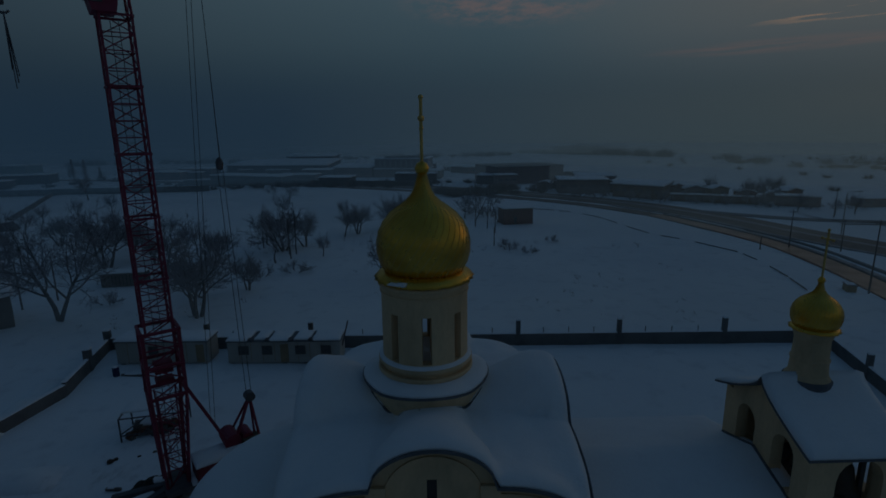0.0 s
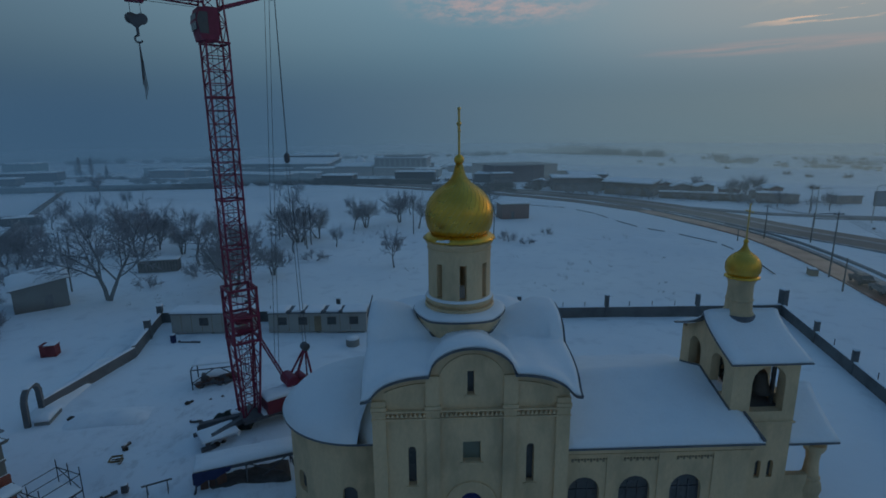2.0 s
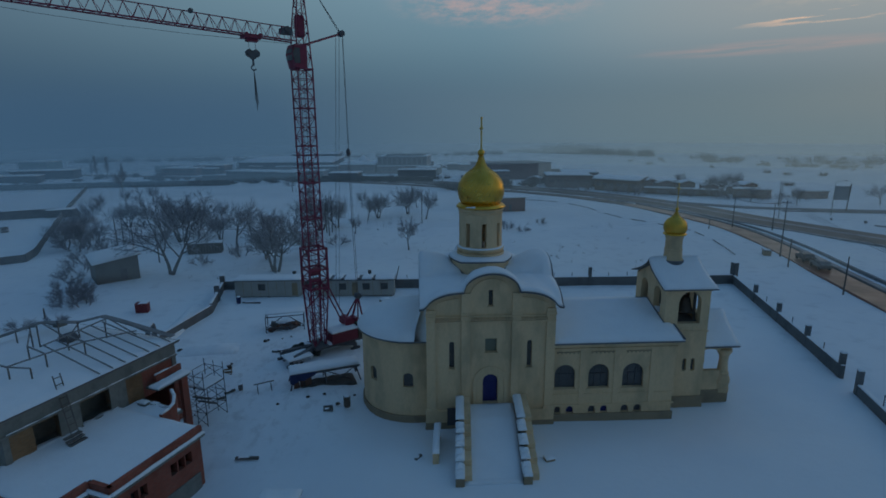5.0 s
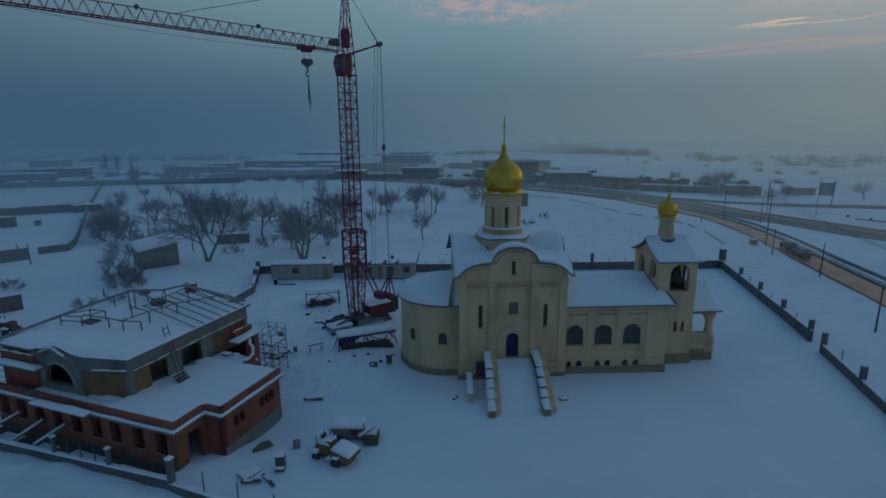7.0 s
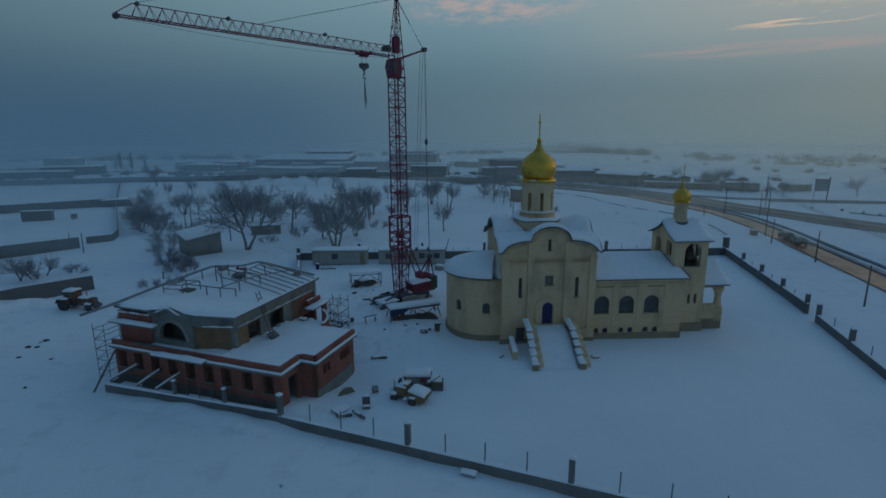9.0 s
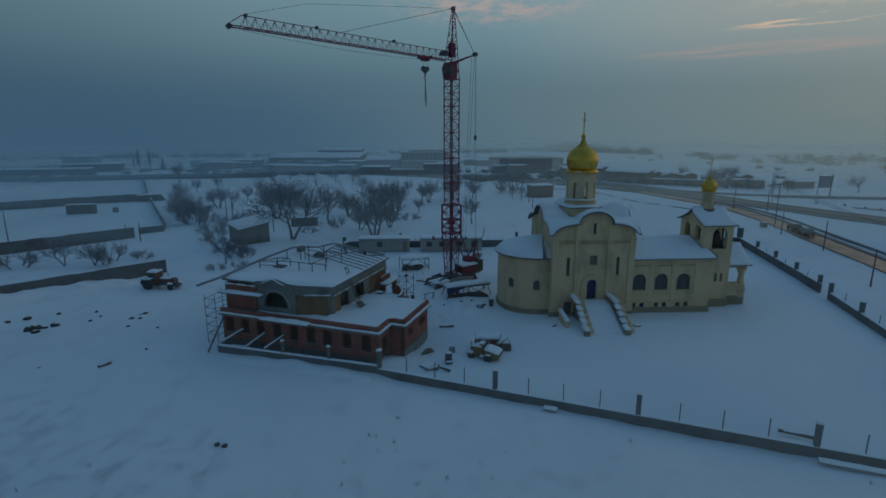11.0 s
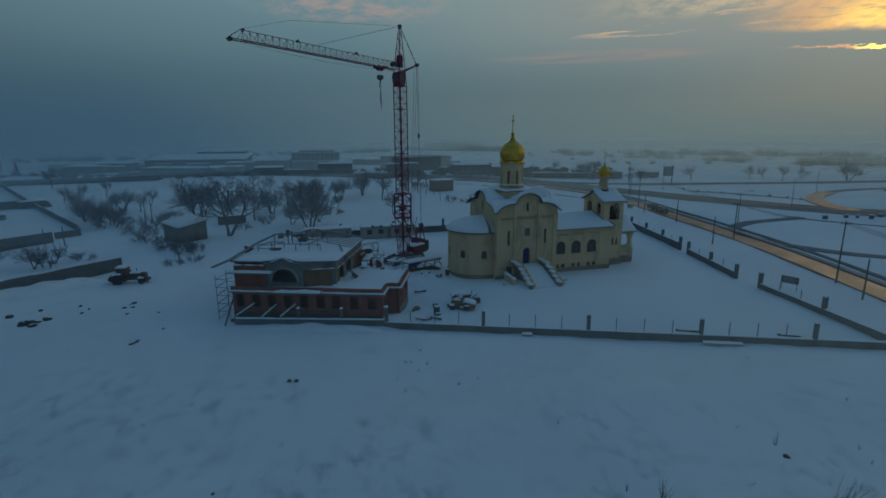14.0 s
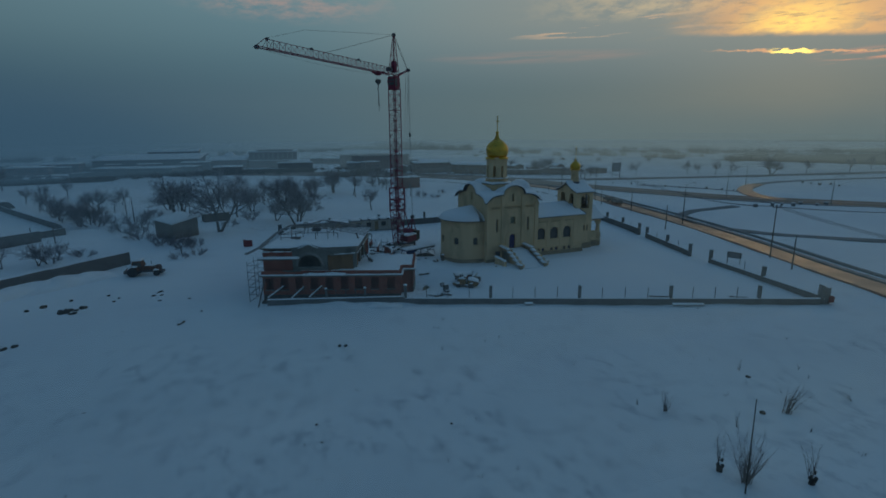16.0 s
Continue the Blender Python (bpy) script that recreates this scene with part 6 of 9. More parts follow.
fence("fence", "low grey concrete fence with masonry posts along a snowy field", ((-25.9, -0.2), (24.5, -22.0)), [0.002, 0.208, 0.421, 0.638, 0.847], height=0.5, post_w=0.19)
fence("fence", "low concrete fence with bare posts before the brick house", ((-42.9, 5.5), (-25.9, -0.2)), [0.426, 0.71], post_h=2.05, post_w=0.13)
fence("fence", "grey fence section along the road side of the yard", ((24.5, -22.0), (27.9, -1.2)), [0.47, 0.995], pickets=2)
fence("fence", "grey fence section between two gate gaps", ((28.6, 3.6), (33.3, 19.4)), [0.01, 0.49, 0.99], pickets=1, height=0.95)
fence("fence", "grey fence section beside the road", ((34.2, 22.3), (41.7, 53.9)), [0.01, 0.236, 0.475, 0.72], pickets=1, height=1.3, post_h=2.5)
fence("fence", "grey rear fence with masonry posts facing open snow", ((-36.9, 54.0), (41.7, 54.0)), [0.139, 0.284, 0.428, 0.573, 0.714, 0.861], height=1.35, post_h=2.9)
fence("fence", "snow-capped low fence beside the building yard", ((-36.9, 54.0), (-34.5, 43.6)), [0.01, 0.5], pickets=0, height=1.3, post_w=0.32)
fence("fence", "snow-capped low fence ending at a broken arch", ((-34.5, 43.6), (-36.2, 32.6)), [], pickets=0, height=1.1)

pier = thing("corner_pier", "tall grey masonry pier at the rear corner of the fence", "pier", pose(41.75, 54.1, 0, 0, 0, 15), "perimeter fence")
part("shaft", cube(-0.4, 0.4, -0.4, 0.4, -1.0, 3.3, soft=0.04), WALLGREY, pier)
part("snow_cap", snow_on(-0.42, 0.42, -0.42, 0.42, 3.3, 0.16, 4), SNOW, pier, smooth=True)

pier = thing("corner_pier", "broad grey masonry pier with a chipped top", "pier", pose(24.6, -21.9, 0, 0, 0, -20), "perimeter fence")
part("shaft", plate([[(-0.62, -1.0), (0.62, -1.0), (0.60, 2.0), (0.25, 1.92), (-0.1, 2.08), (-0.42, 2.3), (-0.62, 2.35)]], pose(0, -0.32, 0), 0.64), WALLGREY, pier)
part("snow_cap", snow_on(-0.05, 0.6, -0.28, 0.28, 1.98, 0.09, 4), SNOW, pier, smooth=True)

# ---------------------------------------------------------------- the building yard
TARP = mat("blue_tarpaulin", (0.02, 0.03, 0.10), 0.6, 0.15, 1.5, 9.0, 0.3)
CREAM = mat("cream_sheet_cladding", (0.40, 0.39, 0.36), 0.75, 0.12, 0.5, 5.0, 0.15, tint=(0.30, 0.28, 0.22))
YELLOW = mat("faded_ochre_paint", (0.21, 0.115, 0.058), 0.75, 0.26, 1.6, 9.0, 0.2, tint=(0.12, 0.075, 0.06))
RUBBER = mat("tyre_rubber", (0.06, 0.06, 0.066), 0.9, 0.1, 3.0, 12.0, 0.2)
RUSTY = mat("faded_orange_rust", (0.17, 0.085, 0.06), 0.85, 0.3, 1.6, 9.0, 0.2, tint=(0.09, 0.06, 0.055))
REDBOX = mat("faded_red_steel", (0.22, 0.04, 0.045), 0.7, 0.15, 1.2, 9.0, 0.1)
HUTWALL = mat("weathered_block_wall", (0.17, 0.155, 0.14), 0.9, 0.18, 0.5, 5.0, 0.3, tint=(0.13, 0.12, 0.10))
GREYSTEEL = mat("galvanised_tube", (0.10, 0.10, 0.105), 0.6, 0.15, 2.0, 9.0, 0.05, metal=0.6)


def site_cabin(x0, y, x1, wins, door, label, patchy=False):
    c = thing("site_cabin", label, "cabin", pose(x0, y, 0), "site cabins")
    w = x1 - x0
    part("body", cube(0, w, 0, 2.5, 0.15, 2.45, soft=0.04), CREAM, c)
    for i in range(1, int(w / 1.2)):
        part("panel_joint", cube(i * 1.2 - 0.02, i * 1.2 + 0.02, -0.02, 0.0, 0.2, 2.4), STONE, c)
    for a in wins:
        f = part("window", cube(a, a + 0.9, -0.05, -0.005, 1.15, 1.95), GLASS, c)
        part("window_frame", plate([rect(a - 0.07, a + 0.97, 1.08, 2.02), rect(a, a + 0.9, 1.15, 1.95)], pose(0, -0.07, 0), 0.06), PLANK, f)
    part("door", cube(door, door + 0.8, -0.05, -0.004, 0.25, 2.15), STONE, c)
    part("roof_edge", cube(-0.1, w + 0.1, -0.12, 2.6, 2.45, 2.56), TIN, c)
    if patchy:
        for a, b, d in ((-0.05, 2.2, -0.1), (2.7, 4.0, 0.25), (4.3, 6.3, -0.1), (6.8, 8.4, 0.1), (8.7, w + 0.05, -0.1)):
            part("roof_snow", snow_on(a, b, d, 2.58, 2.56, 0.24, 6, 0.5), SNOW, c, smooth=True)
        for x in (2.4, 4.15, 6.5, 8.55):
            part("roof_batten", cube(x - 0.25, x + 0.25, -0.15, 0.5, 2.56, 2.74, soft=0.03), IRON, c)
    else:
        part("roof_snow", snow_on(-0.08, w + 0.08, -0.1, 2.58, 2.56, 0.30, 10), SNOW, c, smooth=True)
    for x in (0.5, w / 2, w - 0.5):
        part("skid", cube(x - 0.2, x + 0.2, 0.1, 2.4, -0.1, 0.15), CONCRETE, c)
    return c


site_cabin(-33.6, 50.0, -24.2, [3.4], 8.2, "long cream site cabin with snow on its flat roof")
second = site_cabin(-22.1, 49.8, -10.6, [1.2, 3.6, 7.0, 9.6], 5.4, "pale site cabin with small windows under patchy snow", True)
part("stove_pipe", beam(bmesh.new(), (11.5, 1.2, 1.5), (12.2, 1.2, 4.2), 0.07, 6), IRON, second)

arch = thing("arch_ruin", "free-standing grey concrete arch at the broken end of a fence", "arch", pose(-35.9, 31.35, 0, 0, 0, 103) @ Matrix.Diagonal((1, 1, 0.85, 1)))
outer = [(-1.42, -0.5), (-1.36, 2.6)] + [(1.28 * math.cos(radians(a)), 2.6 + 1.1 * math.sin(radians(a))) for a in range(170, 9, -20)] + [(1.36, 2.6), (1.42, -0.5)]
inner = [(1.10, -0.5), (1.02, 2.5)] + [(0.95 * math.cos(radians(a)), 2.5 + 0.88 * math.sin(radians(a))) for a in range(20, 161, 20)] + [(-1.02, 2.5), (-1.10, -0.5)]
part("body", plate([outer + inner], pose(0, -0.2, 0), 0.4), WALLGREY, arch)
part("snow_cap", snow_on(-0.75, 0.75, -0.24, 0.24, 3.62, 0.10, 5, 0.6), SNOW, arch, smooth=True)
part("fallen_slab", cube(-1.2, 1.1, -1.5, -0.4, -0.1, 0.42, pose(0, 0, 0, 6), 0.03), CONCRETE, arch)
part("slab_snow", snow_on(-1.25, 1.15, -1.55, -0.35, 0.40, 0.34, 6, 0.4), SNOW, arch, smooth=True)


def red_bin():
    b = thing("red_tank", "small red steel box standing in snow", "tank", pose(-43.9, 44.4, 0, 0, 0, 10))
    part("body", cube(-0.75, 0.75, -0.55, 0.55, -0.1, 1.25, soft=0.04), REDBOX, b)
    part("lid", cube(-0.8, 0.8, -0.6, 0.6, 1.25, 1.32, soft=0.02), REDBOX, b)
    part("snow_cap", snow_on(-0.3, 0.8, -0.6, 0.6, 1.32, 0.1, 4), SNOW, b, smooth=True)
red_bin()

# shed-roofed hut and the low dark lean-to
hut = thing("hut", "weathered block hut with a snowy single-pitch roof", "hut", pose(-58.1, 57.7, 0, 0, 0, 40))
HW, HD = 6.1, 5.8
pitch_of = lambda x, y: 3.2 + 0.125 * x + 0.10 * y
for y in (0, HD - 0.3):
    part("wall", plate([[(0, -0.3), (HW, -0.3), (HW, pitch_of(HW, y)), (0, pitch_of(0, y))]], pose(0, y, 0), 0.3), HUTWALL, hut)
for x in (0.3, HW):
    part("wall", plate([[(0.3, -0.3), (HD - 0.3, -0.3), (HD - 0.3, pitch_of(x, HD - 0.3)), (0.3, pitch_of(x, 0.3))]], pose(x, 0, 0, 0, 0, 90), 0.3), HUTWALL, hut)
part("door", cube(3.4, 4.3, -0.06, -0.004, -0.1, 1.95), PLANK, hut)
part("roof", sheet(steps(-0.4, HW + 0.4, 2), steps(-0.4, HD + 0.4, 2), lambda x, y: pitch_of(x, y), lambda x, y: pitch_of(x, y) + 0.1), PLANK, hut)
part("roof_snow", sheet(steps(-0.4, HW + 0.4, 12), steps(-0.4, HD + 0.4, 10), lambda x, y: pitch_of(x, y) + 0.104, lambda x, y: pitch_of(x, y) + 0.15 + 0.28 * max(0.0, min(1, min(x + 0.4, HW + 0.4 - x, y + 0.4, HD + 0.4 - y) / 0.4)) ** 0.5), SNOW, hut, smooth=True)
lean = thing("lean_to", "low dark timber shed under bare trees", "shed", pose(-53.0, 78.0, 0, 0, 0, 12))
part("wall", cube(0, 6.2, 0, 2.6, -0.2, 1.9), mat("tarred_boards", (0.055, 0.055, 0.058), 0.9), lean)
for i in range(12):
    part("board", cube(0.1 + i * 0.51, 0.52 + i * 0.51, -0.04, 0.0, -0.1, 1.85), PLANK, lean)
part("roof", cube(-0.2, 6.4, -0.3, 2.9, 1.9, 2.0), PLANK, lean)
part("roof_snow", snow_on(-0.15, 6.35, 0.3, 2.85, 2.0, 0.14, 8), SNOW, lean, smooth=True)
DULLBRICK = mat("dull_brown_brick", (0.20, 0.105, 0.095), 0.9, 0.2, 0.6, 6.0, 0.2, tint=(0.13, 0.085, 0.085))
brickshed = thing("brick_shed", "small brown brick shed with a snowy flat roof", "shed", pose(15.2, 128.6, 0, 0, 0, 10))
part("wall", plate([rect(0, 7.6, -0.3, 3.9), rect(2.6, 3.5, 0.0, 2.0)], pose(0, 0, 0), 0.3), DULLBRICK, brickshed)
bm = cube(0, 0.3, 0.3, 4.7, -0.3, 3.9)
part("wall", bm, DULLBRICK, brickshed)
part("wall", cube(7.3, 7.6, 0.3, 4.7, -0.3, 3.9), DULLBRICK, brickshed)
part("wall", cube(0, 7.6, 4.7, 5.0, -0.3, 3.9), DULLBRICK, brickshed)
# dark panel in place of the shaded inside of the shed
part("doorway", cube(2.5, 3.6, 0.2, 0.26, -0.2, 2.1), VOID, brickshed)
part("roof", cube(-0.3, 7.9, -0.3, 5.3, 3.9, 4.05), CONCRETE, brickshed)
part("roof_snow", snow_on(-0.28, 7.88, -0.28, 5.28, 4.05, 0.3, 8), SNOW, brickshed, smooth=True)

# crumpled dark tarpaulin over gear beside the crane's foot
heap_tarp = thing("tarpaulin_heap", "crumpled dark green tarpaulin over gear beside the crane", "tarpaulin", pose(-19.0, 30.0, 0, 0, 0, 4))
crumple = lambda x, y: max(0.0, 1 - (x / 1.75) ** 2) ** 0.5 * max(0.0, 1 - (y / 0.95) ** 2) ** 0.5
part("sheet", sheet(steps(-1.75, 1.75, 22), steps(-0.95, 0.95, 14), lambda x, y: -0.3, lambda x, y: 0.02 + crumple(x, y) * (1.15 + 0.6 * noise.noise(Vector((x * 1.7, y * 1.9, 2.0))) + 0.25 * noise.noise(Vector((x * 4.5, y * 4.5, 7.0))))), mat("dark_green_tarp", (0.03, 0.036, 0.032), 0.7, 0.25, 2.0, 9.0, 0.4), heap_tarp)
part("fold_snow", snow_on(-0.1, 0.8, -0.3, 0.3, 1.15, 0.16, 6, 0.9), SNOW, heap_tarp, smooth=True)
for x, y, w in ((-1.5, -1.3, 0.5), (-0.4, -1.7, 0.45), (0.5, -1.4, 0.5)):
    part("sandbag", snow_on(x - w, x + w, y - 0.35, y + 0.35, -0.1, 0.5, 5, 0.5), SNOW, heap_tarp, smooth=True)
# bare ground where the trestle keeps snow off, darkened for its shade
bare = thing("bare_ground", "earth free of snow under the trestle, darkened for its shade", "earth", pose(-18.0, 21.35, 0, 0, 0, 20))
part("earth", sheet(steps(0.3, 5.9, 20), steps(0, 2.3, 12), lambda x, y: -0.3, lambda x, y: 0.13 - 0.36 * max(abs(x - 3.1) / 3.1, abs(y - 1.25) / 1.25) ** 3 + 0.12 * noise.noise(Vector((x * 1.4, y * 1.4, 8.0)))), EARTH_SHADE, bare, smooth=True)
# tarpaulin trestle beside the apse
tr = thing("trestle", "long snow-laden trestle draped in blue tarpaulin", "trestle", pose(-18.3, 21.8, 0, 0, 0, 20))
part("top", cube(0, 6.4, 0, 1.8, 1.35, 1.5), TARP, tr)
part("top_edge", cube(-0.06, 6.46, -0.07, 0.0, 1.30, 1.52, soft=0.02), IRON, tr)
part("drape", plate([[(-0.1, 1.5), (2.3, 1.5), (2.2, 1.2), (1.7, 1.05), (1.2, 0.8), (0.7, 0.85), (0.2, 0.55), (-0.1, 0.7)]], pose(0, -0.14, 0), 0.06), TARP, tr, "sagging blue tarpaulin corner")
part("snow_load", snow_on(-0.05, 6.45, -0.02, 1.85, 1.5, 0.32, 10), SNOW, tr, smooth=True)
for x, w, z0 in ((0.25, 0.5, 0.0), (0.8, 0.35, 0.1), (1.3, 0.6, 0.05)):
    part("propped_board", cube(x, x + w, 0.25, 0.32, z0, 1.25, pose(0, 0, 0, -8)), RUSTY, tr)
for x in (0.3, 3.2, 6.1):
    for y, s in ((0.15, -1), (1.65, 1)):
        part("leg", beam(bmesh.new(), (x, y, 1.35), (x + (-0.4 if x < 1 else 0.4 if x > 5 else 0), y + 0.3 * s, -0.1), 0.07), IRON, tr)
    part("cross_bar", beam(bmesh.new(), (x, 0.1, 0.7), (x, 1.7, 0.7), 0.05), IRON, tr)
part("brace", beam(bmesh.new(), (3.3, 0.1, 1.3), (5.6, 0.1, 0.1), 0.05), IRON, tr)
part("brace", beam(bmesh.new(), (5.9, 0.1, 1.3), (4.2, 0.1, 0.1), 0.05), IRON, tr)

def steel_frame():
    f = thing("steel_frame", "open welded steel frame with scrap under snow", "frame", pose(-25.0, 36.2, 0, 0, 0, 13))
    for x in (0, 4.4):
        for y in (0, 2.6):
            part("post", beam(bmesh.new(), (x, y, -0.1), (x, y, 1.9), 0.07), IRON, f)
    for p, q in (((0, 0, 1.9), (4.4, 0, 1.9)), ((0, 2.6, 1.9), (4.4, 2.6, 1.9)), ((0, 0, 1.9), (0, 2.6, 1.9)), ((4.4, 0, 1.9), (4.4, 2.6, 1.9)), ((0, 0, 0.6), (2.0, 0, 1.9)), ((4.4, 0, 0.6), (2.6, 0, 1.9)), ((0, 0, 0.5), (4.4, 0, 0.5))):
        part("rail", beam(bmesh.new(), p, q, 0.06), IRON, f)
    part("snow_cap", snow_on(-0.1, 4.5, 0.8, 2.7, 1.94, 0.16, 6), SNOW, f, smooth=True)
    rg = random.Random(31)
    for k in range(16):
        x, y, ln = rg.uniform(0.4, 3.6), rg.uniform(0.2, 2.0), rg.uniform(0.5, 1.4)
        part("scrap_piece", cube(-ln / 2, ln / 2, -rg.uniform(0.08, 0.35), rg.uniform(0.08, 0.35), -0.1, rg.uniform(0.15, 0.6), pose(x, y, rg.uniform(0.0, 0.35), rg.uniform(-20, 20), rg.uniform(-20, 20), rg.uniform(0, 180)), 0.03), rg.choice((RUSTY, IRON, PLANK)), f)
    part("scrap_snow", snow_on(1.0, 2.6, 0.9, 2.0, 0.62, 0.22, 5, 0.8), SNOW, f, smooth=True)
steel_frame()


def wheel(parent, x, y, r, w, hub=None):
    t = part("wheel", lathe([(r * 0.5, -w / 2), (r * 0.92, -w / 2), (r, -w * 0.3), (r, w * 0.3), (r * 0.92, w / 2), (r * 0.5, w / 2)], 18), RUBBER, parent, m=pose(x, y, r - 0.08, 90))
    part("hub", lathe([(r * 0.2, -w * 0.42), (r * 0.52, -w * 0.42), (r * 0.52, w * 0.42), (r * 0.2, w * 0.42)], 12), hub or YELLOW, t)


def tractor(m, label):
    """An old farm tractor: large rear wheels under mudguards, closed cab, long narrow bonnet."""
    l = thing("tractor", label, "tractor", m, "building machines")
    part("chassis", cube(-1.6, 2.6, -0.4, 0.4, 0.5, 0.95, soft=0.06), IRON, l)
    hood = part("bonnet", cube(0.3, 2.7, -0.5, 0.5, 0.9, 1.55, soft=0.12), RUSTY, l, "faded orange-brown bonnet")
    part("grille", cube(2.7, 2.78, -0.4, 0.4, 0.7, 1.45, soft=0.02), IRON, hood)
    part("bonnet_snow", snow_on(0.5, 2.0, -0.45, 0.45, 1.54, 0.20, 6, 0.7), SNOW, hood, smooth=True)
    cab = part("cab", plate([[(-1.3, 0.9), (0.35, 0.9), (0.3, 1.7), (0.05, 2.35), (-1.15, 2.35), (-1.35, 1.7)]], pose(0, -0.7, 0), 1.4), RUSTY, l, "rounded cab with dim panes")
    for y in (-0.72, 0.70):
        part("side_pane", plate([[(-1.1, 1.5), (0.15, 1.5), (0.0, 2.2), (-1.0, 2.2)]], pose(0, y, 0), 0.02), GLASS, cab)
    part("cab_roof", cube(-1.3, 0.2, -0.78, 0.78, 2.35, 2.45, soft=0.04), RUSTY, cab)
    part("cab_snow", snow_on(-1.3, 0.2, -0.78, 0.78, 2.45, 0.24, 6, 0.6), SNOW, cab, smooth=True)
    for y in (-1.0, 1.0):
        wheel(l, -1.15, y, 0.78, 0.42, IRON)
        guard = part("mudguard", plate([[(-1.15 + r * math.cos(radians(a)), 0.78 + r * math.sin(radians(a))) for r, run in ((0.98, range(10, 171, 20)), (0.90, range(170, 9, -20))) for a in run]], pose(0, y - 0.28, 0), 0.56), RUSTY, l)
        part("guard_snow", snow_on(-1.95, -0.45, y - 0.3, y + 0.3, 1.55, 0.34, 5, 0.6), SNOW, guard, smooth=True)
    for y in (-0.75, 0.75):
        wheel(l, 2.2, y, 0.46, 0.28, IRON)
        part("wheel_snow", snow_on(1.85, 2.6, y - 0.22, y + 0.22, 0.88, 0.24, 5, 0.7), SNOW, l, smooth=True)
    part("front_weight", cube(2.8, 3.15, -0.6, 0.6, 0.35, 0.75, soft=0.06), IRON, l)
    part("exhaust", beam(bmesh.new(), (1.3, 0.3, 1.5), (1.3, 0.3, 2.2), 0.05, 6), IRON, l)
    part("hitch", cube(-2.7, -1.6, -0.5, 0.5, 0.35, 0.85, soft=0.1), IRON, l)
    return l


def lumps(parent, spots):
    """Uneven caps of snow on the tops of a machine."""
    for n, (x, y, z, a, b, h) in enumerate(spots):
        part("snow_lump", snow_on(x - a, x + a, y - b, y + b, z, h, 5, 0.9, pose(0, 0, 0)), SNOW, parent, smooth=True)


# old site dumper, its skip heaped with snow
DUMP = mat("worn_ochre_machine", (0.25, 0.15, 0.06), 0.8, 0.30, 1.8, 9.0, 0.3, tint=(0.12, 0.085, 0.06))
dumper = thing("site_dumper", "worn ochre site dumper half buried in lumpy snow", "dumper", pose(-16.0, 2.95, 0, 0, 0, -26) @ Matrix.Diagonal((0.88, 0.88, 0.86, 1)), "building machines")
part("chassis", cube(-0.9, 2.4, -0.5, 0.5, 0.25, 0.6, soft=0.06), IRON, dumper)
part("engine_cover", cube(-0.75, 0.55, -0.6, 0.6, 0.5, 1.5, soft=0.12), DUMP, dumper)
part("radiator", cube(-0.95, -0.75, -0.45, 0.45, 0.4, 1.25, soft=0.05), IRON, dumper)
part("control_console", cube(0.2, 0.6, -0.5, 0.3, 1.3, 1.9, soft=0.08), DUMP, dumper)
part("seat", cube(-0.35, 0.15, -0.35, 0.25, 1.48, 1.75, soft=0.08), RUBBER, dumper)
part("seat_back", cube(-0.45, -0.3, -0.35, 0.25, 1.6, 2.15, soft=0.06), RUBBER, dumper)
part("steering_wheel", rope([(0.45 + 0.2 * math.cos(a), -0.05 + 0.2 * math.sin(a), 2.02 + 0.08 * math.cos(a)) for a in steps(0, 6.283, 10)], 0.025), IRON, dumper)
part("roll_bar", rope([(-0.7, -0.55, 1.3), (-0.75, -0.55, 2.1), (-0.75, 0.55, 2.15), (-0.7, 0.55, 1.3)], 0.05), DUMP, dumper)
part("exhaust", beam(bmesh.new(), (-0.1, 0.5, 1.4), (-0.1, 0.52, 2.2), 0.05, 6), IRON, dumper)
part("lever", beam(bmesh.new(), (0.5, 0.3, 1.4), (0.75, 0.35, 1.9), 0.03, 5), IRON, dumper)
skip = [(0.75, 0.55), (2.2, 0.3), (2.65, 0.75), (2.55, 1.05), (0.85, 1.4)]
part("skip", plate([skip], pose(0, -0.85, 0), 1.7), DUMP, dumper, "tipping skip with dented sides")
part("skip_snow", sheet(steps(0.85, 2.6, 8), steps(-0.85, 0.85, 8), lambda x, y: 1.38 - 0.19 * (x - 0.85), lambda x, y: 1.40 - 0.19 * (x - 0.85) + 0.34 * max(0.0, (1 - ((x - 1.7) / 0.92) ** 2)) ** 0.5 * max(0.0, 1 - (y / 0.88) ** 4) ** 0.5 + 0.05 * noise.noise(Vector((x * 2, y * 2, 3)))), SNOW, dumper, smooth=True)
for x, y, r in ((-0.75, 0.72, 0.36), (-0.75, -0.72, 0.36), (1.55, 0.92, 0.42), (1.35, -0.92, 0.42)):
    wheel(dumper, x, y, r, 0.32)
part("spare_drum", lathe([(0.24, -0.35), (0.3, -0.33), (0.3, 0.33), (0.24, 0.35)], 16), DUMP, dumper, m=pose(-1.35, 0.35, 0.35, 90, 0, 20))
lumps(dumper, ((-0.1, 0.0, 1.49, 0.6, 0.58, 0.26), (0.4, -0.1, 1.88, 0.28, 0.4, 0.2), (-0.75, 0.0, 2.1, 0.12, 0.55, 0.14), (-0.85, 0.75, 0.78, 0.35, 0.25, 0.2), (-0.8, -0.75, 0.78, 0.35, 0.25, 0.2), (0.65, -0.75, 0.55, 0.25, 0.3, 0.25), (0.7, 0.7, 0.6, 0.25, 0.25, 0.22), (-1.35, 0.35, 0.62, 0.25, 0.25, 0.12), (1.4, -1.0, 0.88, 0.3, 0.18, 0.14)))
